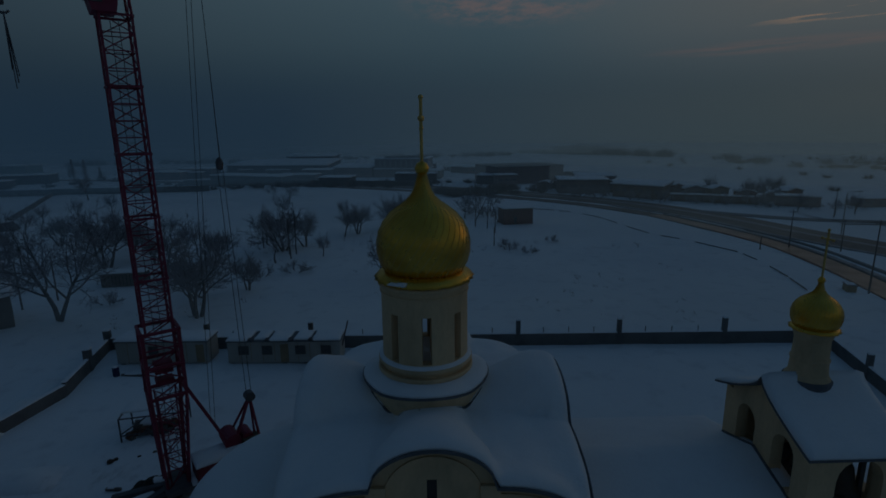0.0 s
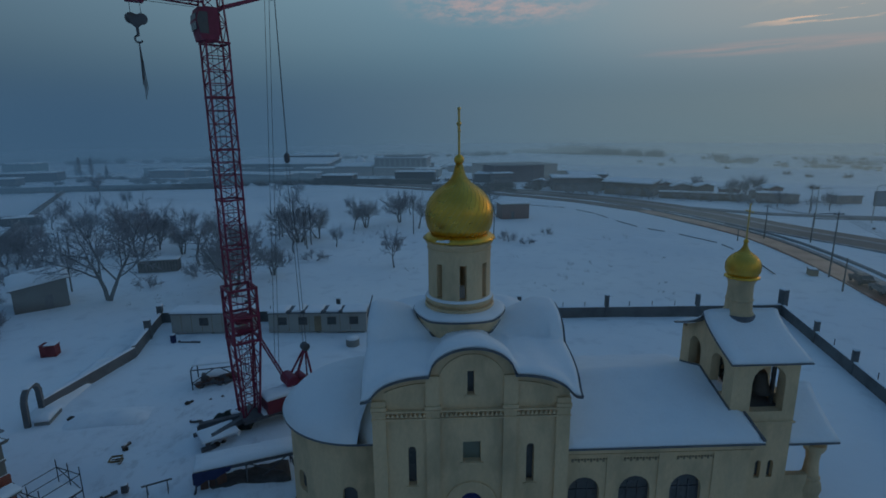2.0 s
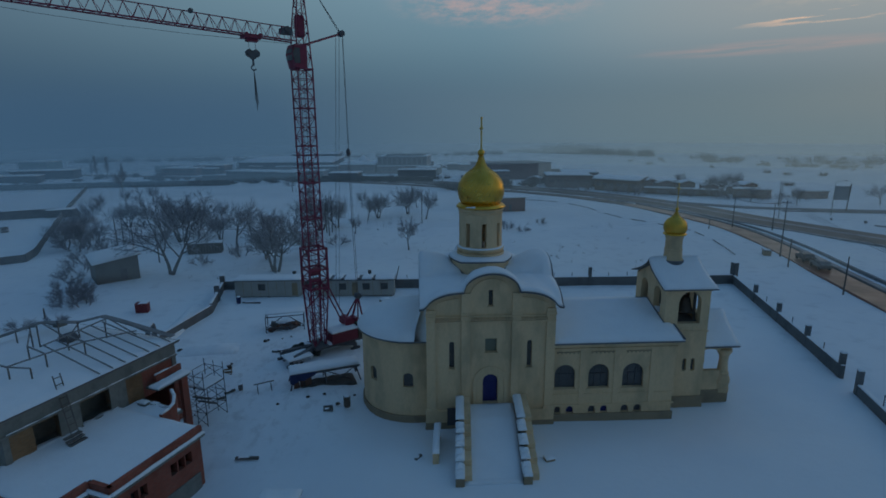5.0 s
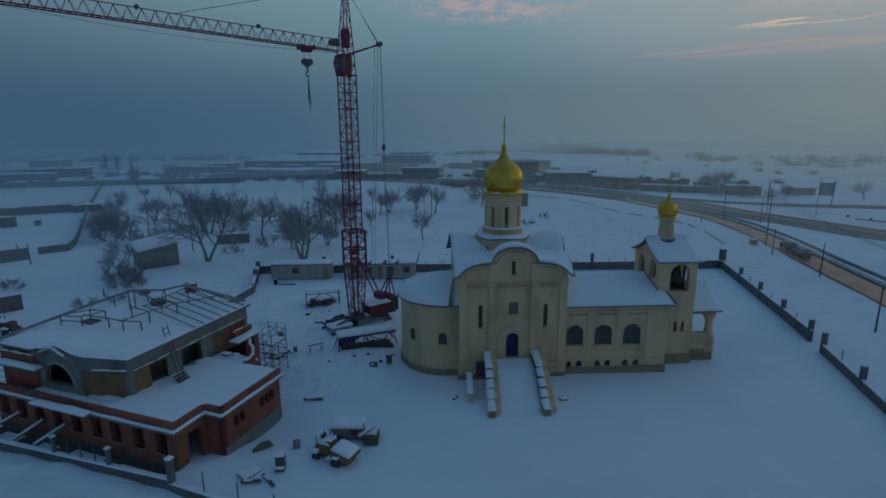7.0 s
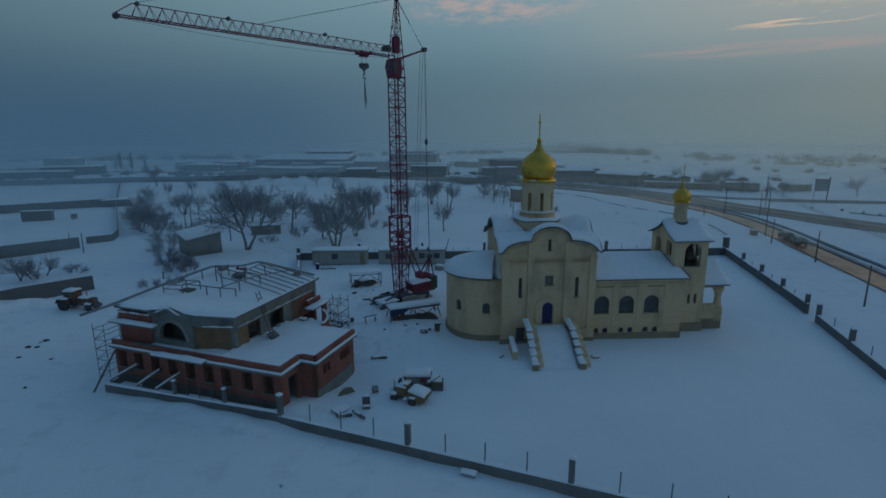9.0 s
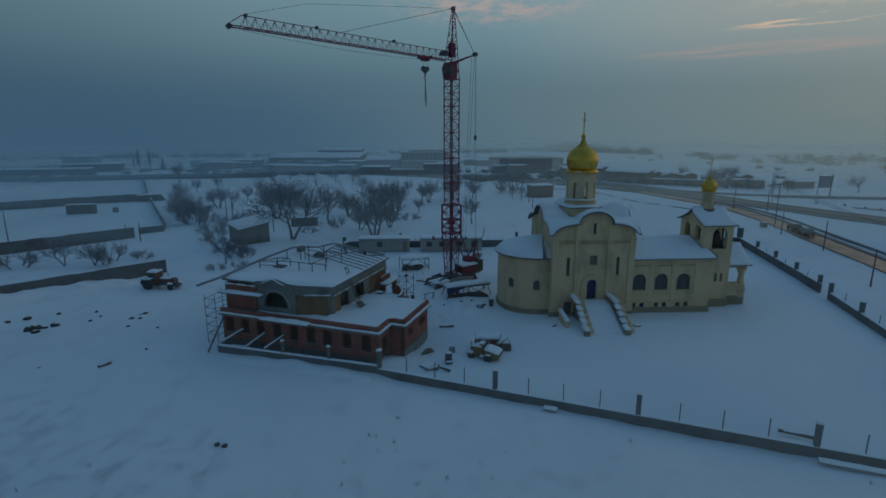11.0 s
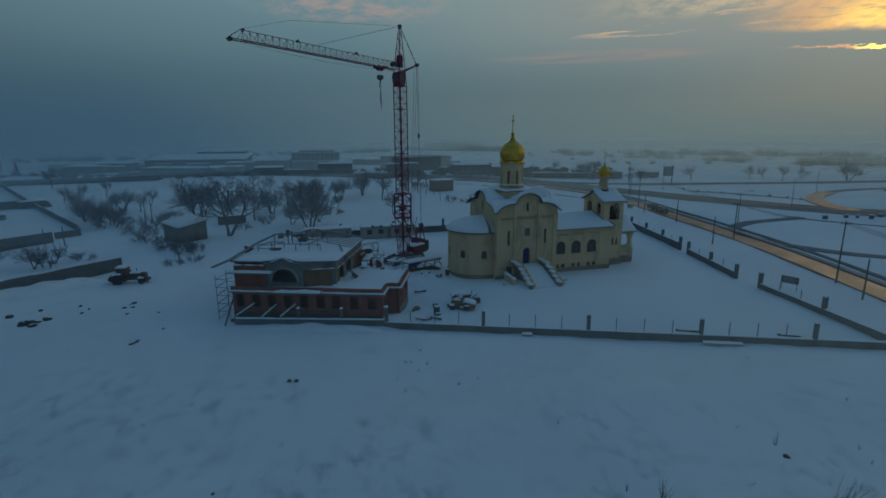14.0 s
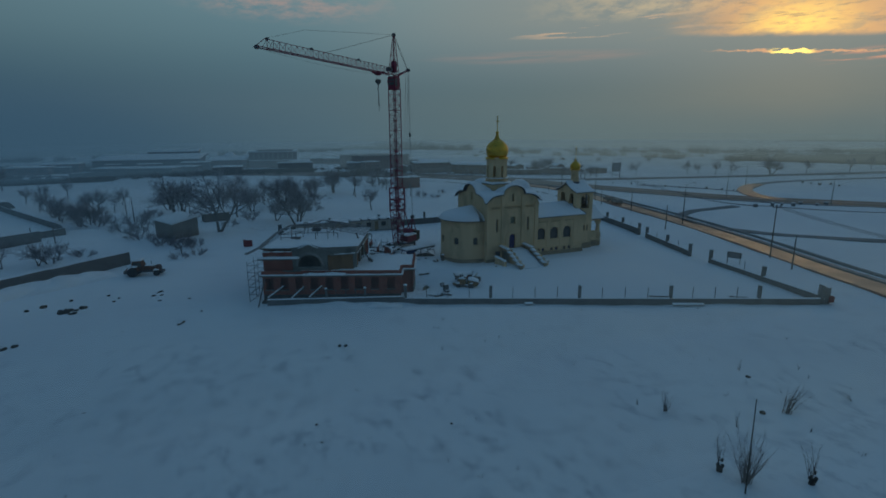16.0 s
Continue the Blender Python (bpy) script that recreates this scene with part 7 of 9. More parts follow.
tractor(pose(-60.2, 28.9, 0, 0, 0, -11), "old rust-orange tractor parked beside a dark wall under snow")
truck = thing("spreader_trailer", "old hopper trailer with grimy sides under rounded snow", "trailer", pose(-16.15, 4.8, 0, 0, 0, -3) @ Matrix.Diagonal((0.88, 0.88, 0.84, 1)), "building machines")
GRIME = mat("grimy_pale_sheet", (0.27, 0.245, 0.225), 0.85, 0.30, 1.6, 8.0, 0.2, tint=(0.13, 0.10, 0.085))
OLIVE = mat("olive_brown_casing", (0.13, 0.105, 0.065), 0.85, 0.25, 1.5, 8.0, 0.2)
part("hopper", plate([[(0.35, 0.5), (2.5, 0.5), (2.85, 1.35), (0.0, 1.35)]], pose(0, 0, 0), 1.6), GRIME, truck)
part("hopper_rim", cube(-0.05, 2.9, -0.05, 1.65, 1.28, 1.38, soft=0.03), IRON, truck)
part("red_plate", cube(1.75, 2.35, -0.05, -0.004, 0.75, 1.25, soft=0.01), REDBOX, truck)
part("chassis", cube(0.2, 4.0, 0.35, 1.25, 0.25, 0.5, soft=0.04), IRON, truck)
part("snow_load", snow_on(-0.08, 2.92, -0.08, 1.68, 1.38, 0.45, 8, 0.3), SNOW, truck, smooth=True)
part("tail_post", beam(bmesh.new(), (2.8, 0.0, 1.2), (2.95, 0.0, 2.0), 0.06), IRON, truck)
part("engine_box", cube(2.9, 4.15, -0.6, 0.9, 0.05, 0.85, soft=0.10), OLIVE, truck)
part("engine_grille", cube(3.05, 4.0, -0.66, -0.6, 0.15, 0.7, soft=0.01), IRON, truck)
flap = part("tilted_flap", strip((2.55, -0.75, 1.0), (3.75, 0.1, 1.5), 0.35, 0.08), GRIME, truck)
part("flap_snow", beam(bmesh.new(), (2.6, -0.72, 1.16), (3.7, 0.07, 1.64), 0.13, 6), SNOW, flap, smooth=True)
lumps(truck, ((3.5, 0.3, 0.84, 0.5, 0.45, 0.16),))
for x, y in ((0.7, -0.1), (0.7, 1.65), (2.3, 1.65)):
    wheel(truck, x, y, 0.42, 0.28)


# small things in the yard
def stove(x, y, turn, k=1.0):
    s = thing("site_heater", "small black iron site heater with a snow cap", "heater", pose(x, y, 0, 0, 0, turn) @ Matrix.Diagonal((k, k, k, 1)), "site heaters")
    part("body", cube(-0.32, 0.32, -0.28, 0.28, 0.1, 1.05, soft=0.04), IRON, s)
    part("front_tray", cube(-0.32, 0.32, -0.62, -0.28, 0.1, 0.3, soft=0.04), IRON, s)
    part("snow_cap", snow_on(-0.3, 0.3, -0.26, 0.26, 1.05, 0.10, 3), SNOW, s, smooth=True)
    part("tray_snow", snow_on(-0.3, 0.3, -0.6, -0.3, 0.3, 0.14, 3), SNOW, s, smooth=True)
stove(-19.15, 1.75, 5)
stove(-23.05, 21.95, 200, 0.6)


def crate(x, y, turn, k=1.0, mt=PLANK, label="weathered open wooden crate in snow"):
    c = thing("crate", label, "crate", pose(x, y, 0, 0, 0, turn), "crates")
    for z in (0.05, 0.32, 0.6):
        for y0 in (-0.4, 0.36):
            part("slat", cube(-0.42 * k, 0.42 * k, y0 * k, (y0 + 0.04) * k, z * k, (z + 0.16) * k), mt, c)
        for x0 in (-0.42, 0.38):
            part("slat", cube(x0 * k, (x0 + 0.04) * k, -0.36 * k, 0.36 * k, z * k, (z + 0.16) * k), mt, c)
    part("snow_fill", snow_on(-0.37 * k, 0.37 * k, -0.35 * k, 0.35 * k, 0.1, 0.42 * k, 3), SNOW, c, smooth=True)
crate(-18.65, 4.3, 15, 0.62)
crate(-25.3, 24.8, 12, 0.9, DUMP, "low reddish crate under a cap of snow")


def barrel(x, y, label, mt, h=0.9):
    b = thing("barrel", label, "barrel", pose(x, y, 0), "barrels")
    part("body", lathe([(0.27, -0.1), (0.30, 0.0), (0.30, 0.28), (0.32, 0.30), (0.30, 0.32), (0.30, 0.58), (0.32, 0.60), (0.30, 0.62), (0.30, h - 0.02), (0.27, h)], 18), mt, b)
    part("snow_cap", lathe([(0.28, h), (0.26, h + 0.08), (0.12, h + 0.14), (0.02, h + 0.15)], 14), SNOW, b, smooth=True)
barrel(-12.7, 18.9, "rusty brown oil drum beside the apse", mat("rusty_drum", (0.12, 0.09, 0.07), 0.8))
barrel(-32.3, 47.6, "blue plastic drum lying near the cabins", TARP)


def sawhorse(x, y, turn):
    s = thing("sawhorse", "plain timber sawhorse standing in snow", "sawhorse", pose(x, y, 0, 0, 0, turn))
    part("beam", beam(bmesh.new(), (-0.9, 0, 0.8), (0.9, 0, 0.85), 0.06), PLANK, s)
    for a in (-0.6, 0.6):
        for b in (-0.3, 0.3):
            part("leg", beam(bmesh.new(), (a, 0, 0.8), (a, b, -0.08), 0.04), PLANK, s)
sawhorse(-20.8, 21.8, 25)


def boards(x, y, turn, n, length, label):
    s = thing("board_stack", label, "boards", pose(x, y, 0, 0, 0, turn), "loose boards")
    for i in range(n):
        part("board", cube(-length / 2, length / 2, i * 0.45, i * 0.45 + 0.18, -0.02, 0.16 + 0.03 * (i % 3), pose(0, 0, 0, 0, 0, (i % 3 - 1) * 6)), PLANK, s)
    part("snow_cap", snow_on(-length * 0.35, length * 0.1, 0, 0.2, 0.16, 0.10, 4), SNOW, s, smooth=True)
boards(-18.9, 11.3, 6, 1, 1.7, "single weathered board lying in snow")
boards(-19.7, 0.3, -42, 1, 1.6, "loose board half covered with snow beside the house")
boards(-30.5, 47.4, 0, 1, 2.6, "long board near the site cabins")
boards(-14.2, 18.0, 10, 2, 0.8, "scraps of timber beside the apse")
pallet = thing("pallet", "low timber pallet under snow beside the brick house", "pallet", pose(-21.2, 1.3, 0, 0, 0, 52))
for k in range(4):
    part("slat", cube(-0.75, 0.75, -0.5 + 0.27 * k, -0.3 + 0.27 * k, 0.02, 0.09, pose(0, 0, 0, 6)), GREYWOOD, pallet)
part("pallet_snow", snow_on(-0.7, 0.72, -0.48, 0.48, 0.0, 0.07, 6, 0.6, pose(0, 0, 0.094, 6)), SNOW, pallet, smooth=True)
boards(-20.8, 0.2, 10, 1, 1.3, "loose board half covered with snow beside the house")

for x, y, a, ln in ((6.4, -12.0, -25, 2.4), (16.0, -16.4, -30, 2.2), (3.4, -12.6, -20, 1.4)):
    boards(x, y, a, 1, ln, "dark loose fence rail lying in the churchyard snow")
for x, y, a, w in ((-11.2, -7.45, -23.4, 1.1), (7.6, -15.85, -23.4, 4.0)):
    lid = thing("leaning_slab", "pale snow-covered slab leaning on the low fence", "slab", pose(x, y, 0, 0, 0, a), "leaning slabs")
    part("slab", cube(-w / 2, w / 2, -0.2, 0.22, -0.05, 0.08, pose(0, 0, 0, 14), 0.02), CONCRETE, lid)
    part("slab_snow", snow_on(-w / 2, w / 2, -0.22, 0.24, 0.0, 0.10, 5, 0.5, pose(0, 0, 0.085, 14)), SNOW, lid, smooth=True)

tarpsheet = thing("tarp_sheet", "crumpled olive tarpaulin propped in snow beside the brick house", "tarpaulin", pose(-21.9, 3.7, 0, 0, 0, 35))
part("sheet", plate([[(0, -0.1), (1.7, -0.1), (1.5, 0.4), (0.9, 0.5), (0.2, 0.2)]], pose(0, 0, 0, -45), 0.06), mat("olive_tarp", (0.16, 0.15, 0.11), 0.85), tarpsheet)
block_ = thing("stone_block", "small snow-capped stone block beside the church steps", "block", pose(3.3, 10.5, 0, 0, 0, 15))
part("body", cube(-0.35, 0.35, -0.28, 0.28, -0.6, 0.22, soft=0.04), STONE, block_)
part("snow_cap", snow_on(-0.37, 0.37, -0.3, 0.3, 0.22, 0.14, 4), SNOW, block_, smooth=True)
manhole = thing("concrete_ring", "concrete well ring capped with snow behind the church", "well ring", pose(-11.7, 46.3, 0))
part("ring", lathe([(0.6, -0.1), (0.75, -0.1), (0.75, 0.7), (0.55, 0.7), (0.55, 0.3)], 20), CONCRETE, manhole)
part("snow_cap", lathe([(0.72, 0.7), (0.66, 0.85), (0.3, 0.95), (0.02, 0.96)], 16), SNOW, manhole, smooth=True)


def scaffold(m, nx, nz, sx, sy, sz, label, deck=()):
    s = thing("scaffold", label, "scaffold", m, "scaffolds")
    for i in range(nx + 1):
        for y in (0, sy):
            part("standard", beam(bmesh.new(), (i * sx, y, -0.1), (i * sx, y, nz * sz + 0.5), 0.032, 6), GREYSTEEL, s)
    for k in range(1, nz + 1):
        for y in (0, sy):
            part("ledger", beam(bmesh.new(), (0, y, k * sz), (nx * sx, y, k * sz), 0.028, 6), GREYSTEEL, s)
        for i in range(nx + 1):
            part("transom", beam(bmesh.new(), (i * sx, 0, k * sz), (i * sx, sy, k * sz), 0.028, 6), GREYSTEEL, s)
        for i in range(nx):
            part("brace", beam(bmesh.new(), (i * sx, 0, (k - 1) * sz), ((i + 1) * sx, 0, k * sz), 0.022, 6), GREYSTEEL, s)
        if k in deck:
            part("deck", cube(0, nx * sx, 0.05, sy - 0.05, k * sz + 0.03, k * sz + 0.08), PLANK, s)
            part("deck_snow", snow_on(0, nx * sx, 0.05, sy - 0.05, k * sz + 0.08, 0.10, 4), SNOW, s, smooth=True)
    return s


scaffold(HM @ pose(-20.1, -1.3, 0), 1, 5, 1.4, 2.6, 1.0, "tubular scaffold against the end of the brick house")
tower_ = scaffold(HM @ pose(-5.15, 13.95, 0, 0, 0, 0), 2, 4, 1.0, 2.2, 1.05, "dense tubular scaffold behind the house", (3,))
for k in range(4):
    for y in (0.0, 2.2):
        part("brace", beam(bmesh.new(), (2.0, y, k * 1.05), (0.0, y, (k + 1) * 1.05), 0.024, 6), GREYSTEEL, tower_)
for x, y, z in ((0.3, 0.2, 2.15), (0.1, 1.2, 1.1)):
    part("loose_board", cube(x, x + 1.6, y, y + 0.24, z, z + 0.05, pose(0, 0, 0, 3, 4, 12)), PLANK, tower_)
part("leaning_board", beam(bmesh.new(), (-18.3, -3.4, -0.1), (-18.0, -1.0, 3.1), 0.09), PLANK, house)
for x0, x1, z0 in ((-17.3, -15.4, 1.0), (-14.2, -12.7, 0.9), (-11.9, -10.3, 1.0)):
    pr = part("prop", beam(bmesh.new(), (x0, -2.45, z0 - 0.2), (x1, F, z0 + 1.0), 0.07), PLANK, house)
    part("prop_snow", beam(bmesh.new(), (x0, -2.45, z0 - 0.06), (x1 - 0.2, F - 0.2, z0 + 1.04), 0.09, 6), SNOW, pr, smooth=True)

# roadside things
def sign_board():
    s = thing("sign_board", "grey roadside notice board on two legs", "sign", pose(31.0, -3.2, 0, 0, 0, -68))
    for x in (-0.95, 0.95):
        part("leg", beam(bmesh.new(), (x, 0, -0.1), (x, 0, 1.9), 0.05), IRON, s)
    b = part("board", cube(-1.1, 1.1, -0.03, 0.03, 1.0, 2.0, soft=0.01), mat("grey_board", (0.14, 0.15, 0.16), 0.7), s)
    for k in range(4):
        part("text_bar", cube(-0.85, 0.85 - 0.2 * (k % 2), -0.045, -0.031, 1.2 + 0.18 * k, 1.27 + 0.18 * k), mat("faded_lettering", (0.35, 0.36, 0.37), 0.8), b)
sign_board()
corner_box = thing("red_box", "small red box against the corner post of the fence", "box", pose(25.3, -22.3, 0, 0, 0, -20))
part("body", cube(-0.35, 0.35, -0.3, 0.3, 0, 0.8, soft=0.03), REDBOX, corner_box)
part("door", cube(-0.3, 0.3, -0.33, -0.3, 0.06, 0.74), REDBOX, corner_box)
hutch = thing("roadside_kiosk", "low grey roadside booth with a snowy roof", "booth", pose(58.4, 72.0, 0, 0, 0, 70))
part("body", cube(-0.9, 0.9, -0.6, 0.6, -0.1, 0.95, soft=0.05), STONE, hutch)
part("roof", cube(-1.0, 1.0, -0.7, 0.7, 0.95, 1.02), TIN, hutch)
part("roof_snow", snow_on(-0.5, 0.9, -0.6, 0.5, 1.02, 0.08, 5), SNOW, hutch, smooth=True)


def utility_pole(x, y, h, arm=False, lamp_arm=False, group="utility poles"):
    p = thing("street_lamp" if lamp_arm else "utility_pole", "tall concrete street lamp beside the snowy road" if lamp_arm else "weathered pole with crossarm standing in snow" if arm else "plain dark timber post standing in snow", "lamp" if lamp_arm else "pole", pose(x, y, 0), "street lamps" if lamp_arm else group)
    part("shaft", beam(bmesh.new(), (0, 0, -0.2), (0.0, 0.0, h), 0.13, 8, 0.075), PLANK if not lamp_arm else CONCRETE, p)
    if arm:
        part("crossarm", beam(bmesh.new(), (-0.7, 0.2, h - 0.5), (0.7, -0.2, h - 0.5), 0.06), PLANK, p)
        for k in (-0.6, 0.0, 0.6):
            part("insulator", lathe([(0.03, h - 0.45), (0.06, h - 0.4), (0.05, h - 0.25), (0.02, h - 0.22)], 8, None, k, -k * 0.28), GLASS, p)
    if lamp_arm:
        part("bracket", rope([(0, 0, h - 0.1), (0.7, -0.3, h + 0.35), (1.9, -0.8, h + 0.5)], 0.05, 6), CONCRETE, p)
        part("lantern", cube(1.7, 2.5, -1.05, -0.75, h + 0.42, h + 0.58, soft=0.05), IRON, p)
    return p


MAINPOLES = [(40.3, -2.8, 9.4), (51.7, 27.6, 7.6), (60.0, 70.5, 10.6), (67.4, 99.4, 7.6)]
for x, y, h in MAINPOLES:
    utility_pole(x, y, h, arm=True)
for x, y, h in ((36.6, -9.3, 5.6), (43.5, 24.5, 5.6), (54.3, 47.8, 5.6), (56.6, 63.2, 5.0), (75.0, 96.0, 6.2), (100.9, 133.2, 7.9), (61.2, 98.4, 2.6), (-106.7, 62.2, 6.5), (-85.0, 66.0, 3.2), (-57.5, 68.0, 6.5), (-55.5, 72.0, 6.5), (10.5, 105.0, 3.8), (12.0, 118.0, 5.0), (-36.8, 105.0, 6.0), (-29.8, 99.0, 7.0), (-7.5, 110.0, 8.0), (8.0, 126.0, 7.5), (-80.0, 62.0, 4.0)):
    utility_pole(x, y, h)
for x, y, h in ((65.0, 40.0, 7.6), (87.0, 112.0, 9.0), (105.0, 117.0, 9.0), (102.0, 58.0, 8.0), (114.5, 33.5, 8.0), (137.0, 79.0, 8.0)):
    utility_pole(x, y, h, lamp_arm=True)
bm = bmesh.new()
line = [(22.0, -48.0, 9.4)] + MAINPOLES
for (xa, ya, ha), (xb, yb, hb) in zip(line, line[1:]):
    for off in (-0.6, 0.0, 0.6):
        prev = None
        for i in range(11):
            t = i / 10
            p = (xa + (xb - xa) * t + off, ya + (yb - ya) * t - off * 0.28, ha + (hb - ha) * t - 0.3 - 4 * 0.7 * t * (1 - t))
            if prev:
                beam(bm, prev, p, 0.03, 3)
            prev = p
for off in (-0.6, -0.2, 0.2, 0.6):
    prev = None
    for i in range(15):
        t = i / 14
        p = (40.3 + 74 * t + off * 0.5, -2.8 + (30 + off * 2) * t * 0.2 - 22 * t, 9.0 - 2.6 * t - 4 * 1.2 * t * (1 - t))
        if prev:
            beam(bm, prev, p, 0.03, 3)
        prev = p
tagged(part("overhead_wire", bm, IRON), "thin overhead wires sagging between roadside poles", "wire", kind="stuff")
utility_pole(114.3, -23.0, 6.8, arm=True)


def car(x, y, turn, mt, label):
    c = thing("car", label, "car", pose(x, y, 0.24, 0, 0, turn), "cars")
    body = [(-2.1, 0.35), (2.1, 0.35), (2.15, 0.75), (1.95, 0.92), (1.0, 1.0), (0.5, 1.42), (-1.2, 1.45), (-1.8, 1.02), (-2.15, 0.95)]
    bm = plate([body], pose(0, -0.85, 0), 1.7)
    bmesh.ops.bevel(bm, geom=[e for e in bm.edges if len(e.link_faces) == 2 and e.calc_face_angle() > 0.8], offset=0.08, segments=2, affect="EDGES")
    part("body", bm, mt, c)
    for y0 in (-0.868, 0.85):
        part("side_window", plate([[(-1.35, 1.0), (0.75, 1.0), (0.42, 1.36), (-1.1, 1.38)]], pose(0, y0, 0), 0.018), GLASS, c)
    part("windscreen", plate([[(-0.7, 0.0), (0.7, 0.0), (0.62, 0.5), (-0.62, 0.5)]], pose(1.03, 0, 1.0, 0, 0, 90) @ pose(0, 0, 0, -48), 0.02), GLASS, c)
    for a in (-1.35, 1.35):
        for b in (-0.8, 0.8):
            part("wheel", lathe([(0.15, -0.1), (0.31, -0.1), (0.31, 0.1), (0.15, 0.1)], 16), RUBBER, c, m=pose(a, b, 0.31, 90))
    for b in (-0.6, 0.6):
        part("headlight", cube(2.06, 2.17, b - 0.18, b + 0.18, 0.62, 0.78), GLASS, c)
DARKCAR = mat("dark_car_paint", (0.05, 0.053, 0.06), 0.35, 0.1, 1.0, 6.0, 0.0)
car(61.9, 66.5, 76, DARKCAR, "dark car on the wet gritted road")
car(60.9, 61.4, 76, mat("grey_car_paint", (0.16, 0.17, 0.18), 0.4, 0.1, 1.0, 6.0, 0.0), "grey car on the wet gritted road")
car(122.0, 2.0, -46, DARKCAR, "dark snow-dusted car beyond the traffic island")

def pipe_run():
    """A low broken line of kerb pipe between the open field and the road."""
    r = thing("pipe_run", "low broken pipe line half buried in snow before the road", "pipe", pose(27, 154.5, 0))
    line = [(27, 154.5), (33, 151), (38, 147), (42.5, 136), (44, 126), (46.5, 115), (52, 106.5), (56, 96), (55.8, 88), (54.2, 79), (51.8, 69.5)]
    for k, ((x0, y0), (x1, y1)) in enumerate(zip(line, line[1:])):
        a, b = Vector((x0 - 27, y0 - 154.5, 0.10)), Vector((x1 - 27, y1 - 154.5, 0.14))
        part("pipe", beam(bmesh.new(), a.lerp(b, 0.06 + 0.1 * (k % 3)), a.lerp(b, 0.95 - 0.25 * (k % 2)), 0.09, 6), IRON, r)
pipe_run()


def block(x, y, k, turn):
    b = thing("concrete_block", "snow-dusted concrete block beside the junction", "block", pose(x, y, 0, 0, 0, turn), "road blocks")
    part("body", cube(-0.5 * k, 0.5 * k, -0.4 * k, 0.4 * k, -0.2, 0.9 * k, soft=0.08), WALLGREY, b)
    part("snow_cap", snow_on(-0.52 * k, 0.52 * k, -0.42 * k, 0.42 * k, 0.9 * k, 0.18, 3), SNOW, b, smooth=True)
for n, (x, y) in enumerate([(99, 109), (104, 104), (106, 99), (108, 96), (109, 91), (111, 86), (114, 82), (118, 80), (120, 75), (121, 71)]):
    block(x, y, (0.5, 0.7, 0.6)[n % 3], 37 * n)
for n, (x, y) in enumerate([(168, 78), (167, 74), (166, 70), (171, 69), (168, 64), (92, 40), (99, 40), (101.5, 39), (103.5, 37), (108, 38), (110, 34.5), (113, 34)]):
    block(x, y, (0.8, 0.7, 1.0)[n % 3], 29 * n)


# ---------------------------------------------------------------- walls of the neighbouring yards
def yard_wall(name, pts, h, label, snow=0.045):
    w = thing(name, label, "wall", pose(*pts[0], 0), "yard walls")
    x0, y0 = pts[0]
    for (xa, ya), (xb, yb) in zip(pts, pts[1:]):
        ang, length = math.degrees(math.atan2(yb - ya, xb - xa)), math.hypot(xb - xa, yb - ya)
        m = pose(xa - x0, ya - y0, 0, 0, 0, ang)
        n = max(1, int(length / 3.0))
        for i in range(n):
            part("wall_panel", cube(i * length / n + 0.003, (i + 1) * length / n - 0.003, -0.12, 0.12, -0.3, h + 0.05 * (i % 2) + 0.03 * (i % 3)), WALLGREY, w, m=m)
        part("wall_snow", snow_on(0, length, 0.02, 0.13, h + 0.10, snow, max(6, int(length / 2)), 0.6), SNOW, w, smooth=True, m=m)
yard_wall("yard_wall", [(-100, 4), (-63.2, 37.4)], 2.1, "dark grey concrete panel wall with drifted snow")
yard_wall("yard_wall", [(-135, 20), (-83.6, 66.6)], 2.2, "long dark panel wall round an empty snowy yard")
yard_wall("yard_wall", [(-84.8, 70.6), (-81.0, 73.6), (-83.0, 79.0), (-112.0, 130.0), (-159.0, 217.0)], 1.4, "dark grey panel wall running towards the far works")
yard_wall("yard_wall", [(-175, 90), (-112.0, 129.0)], 2.3, "dark grey cross wall between two snowy yards")
yard_wall("yard_wall", [(-118, 240), (-66, 234.5), (-33, 227.8), (-4, 221)], 2.3, "long dark wall along the edge of the far field", 0.03)
yard_wall("yard_wall", [(-300, 205), (-194, 196), (-145, 208), (-95, 214)], 2.3, "far grey wall beside a snowy field")
pump = thing("pump_house", "low brown block shed in the snowy yard", "shed", pose(-119.5, 100.0, 0, 0, 0, 12))
part("wall", cube(0, 7, 0, 1.6, -0.2, 2.6), HUTWALL, pump)
part("roof_snow", snow_on(-0.1, 7.1, -0.05, 1.65, 2.6, 0.12, 6), SNOW, pump, smooth=True)
crate(-108.5, 104.0, 20, 1.6, PLANK, "large weathered crate in the empty yard")
stack = thing("slab_stack", "stack of dark concrete slabs with snow on top", "slabs", pose(-113.5, 125.0, 0, 0, 0, 25))
for k in range(4):
    part("slab", cube(0, 8.0 - k * 0.4, 0, 4.0, k * 0.55, k * 0.55 + 0.45), WALLGREY, stack)
part("snow_cap", snow_on(0, 6.8, 0, 4.0, 2.1, 0.2, 6), SNOW, stack, smooth=True)

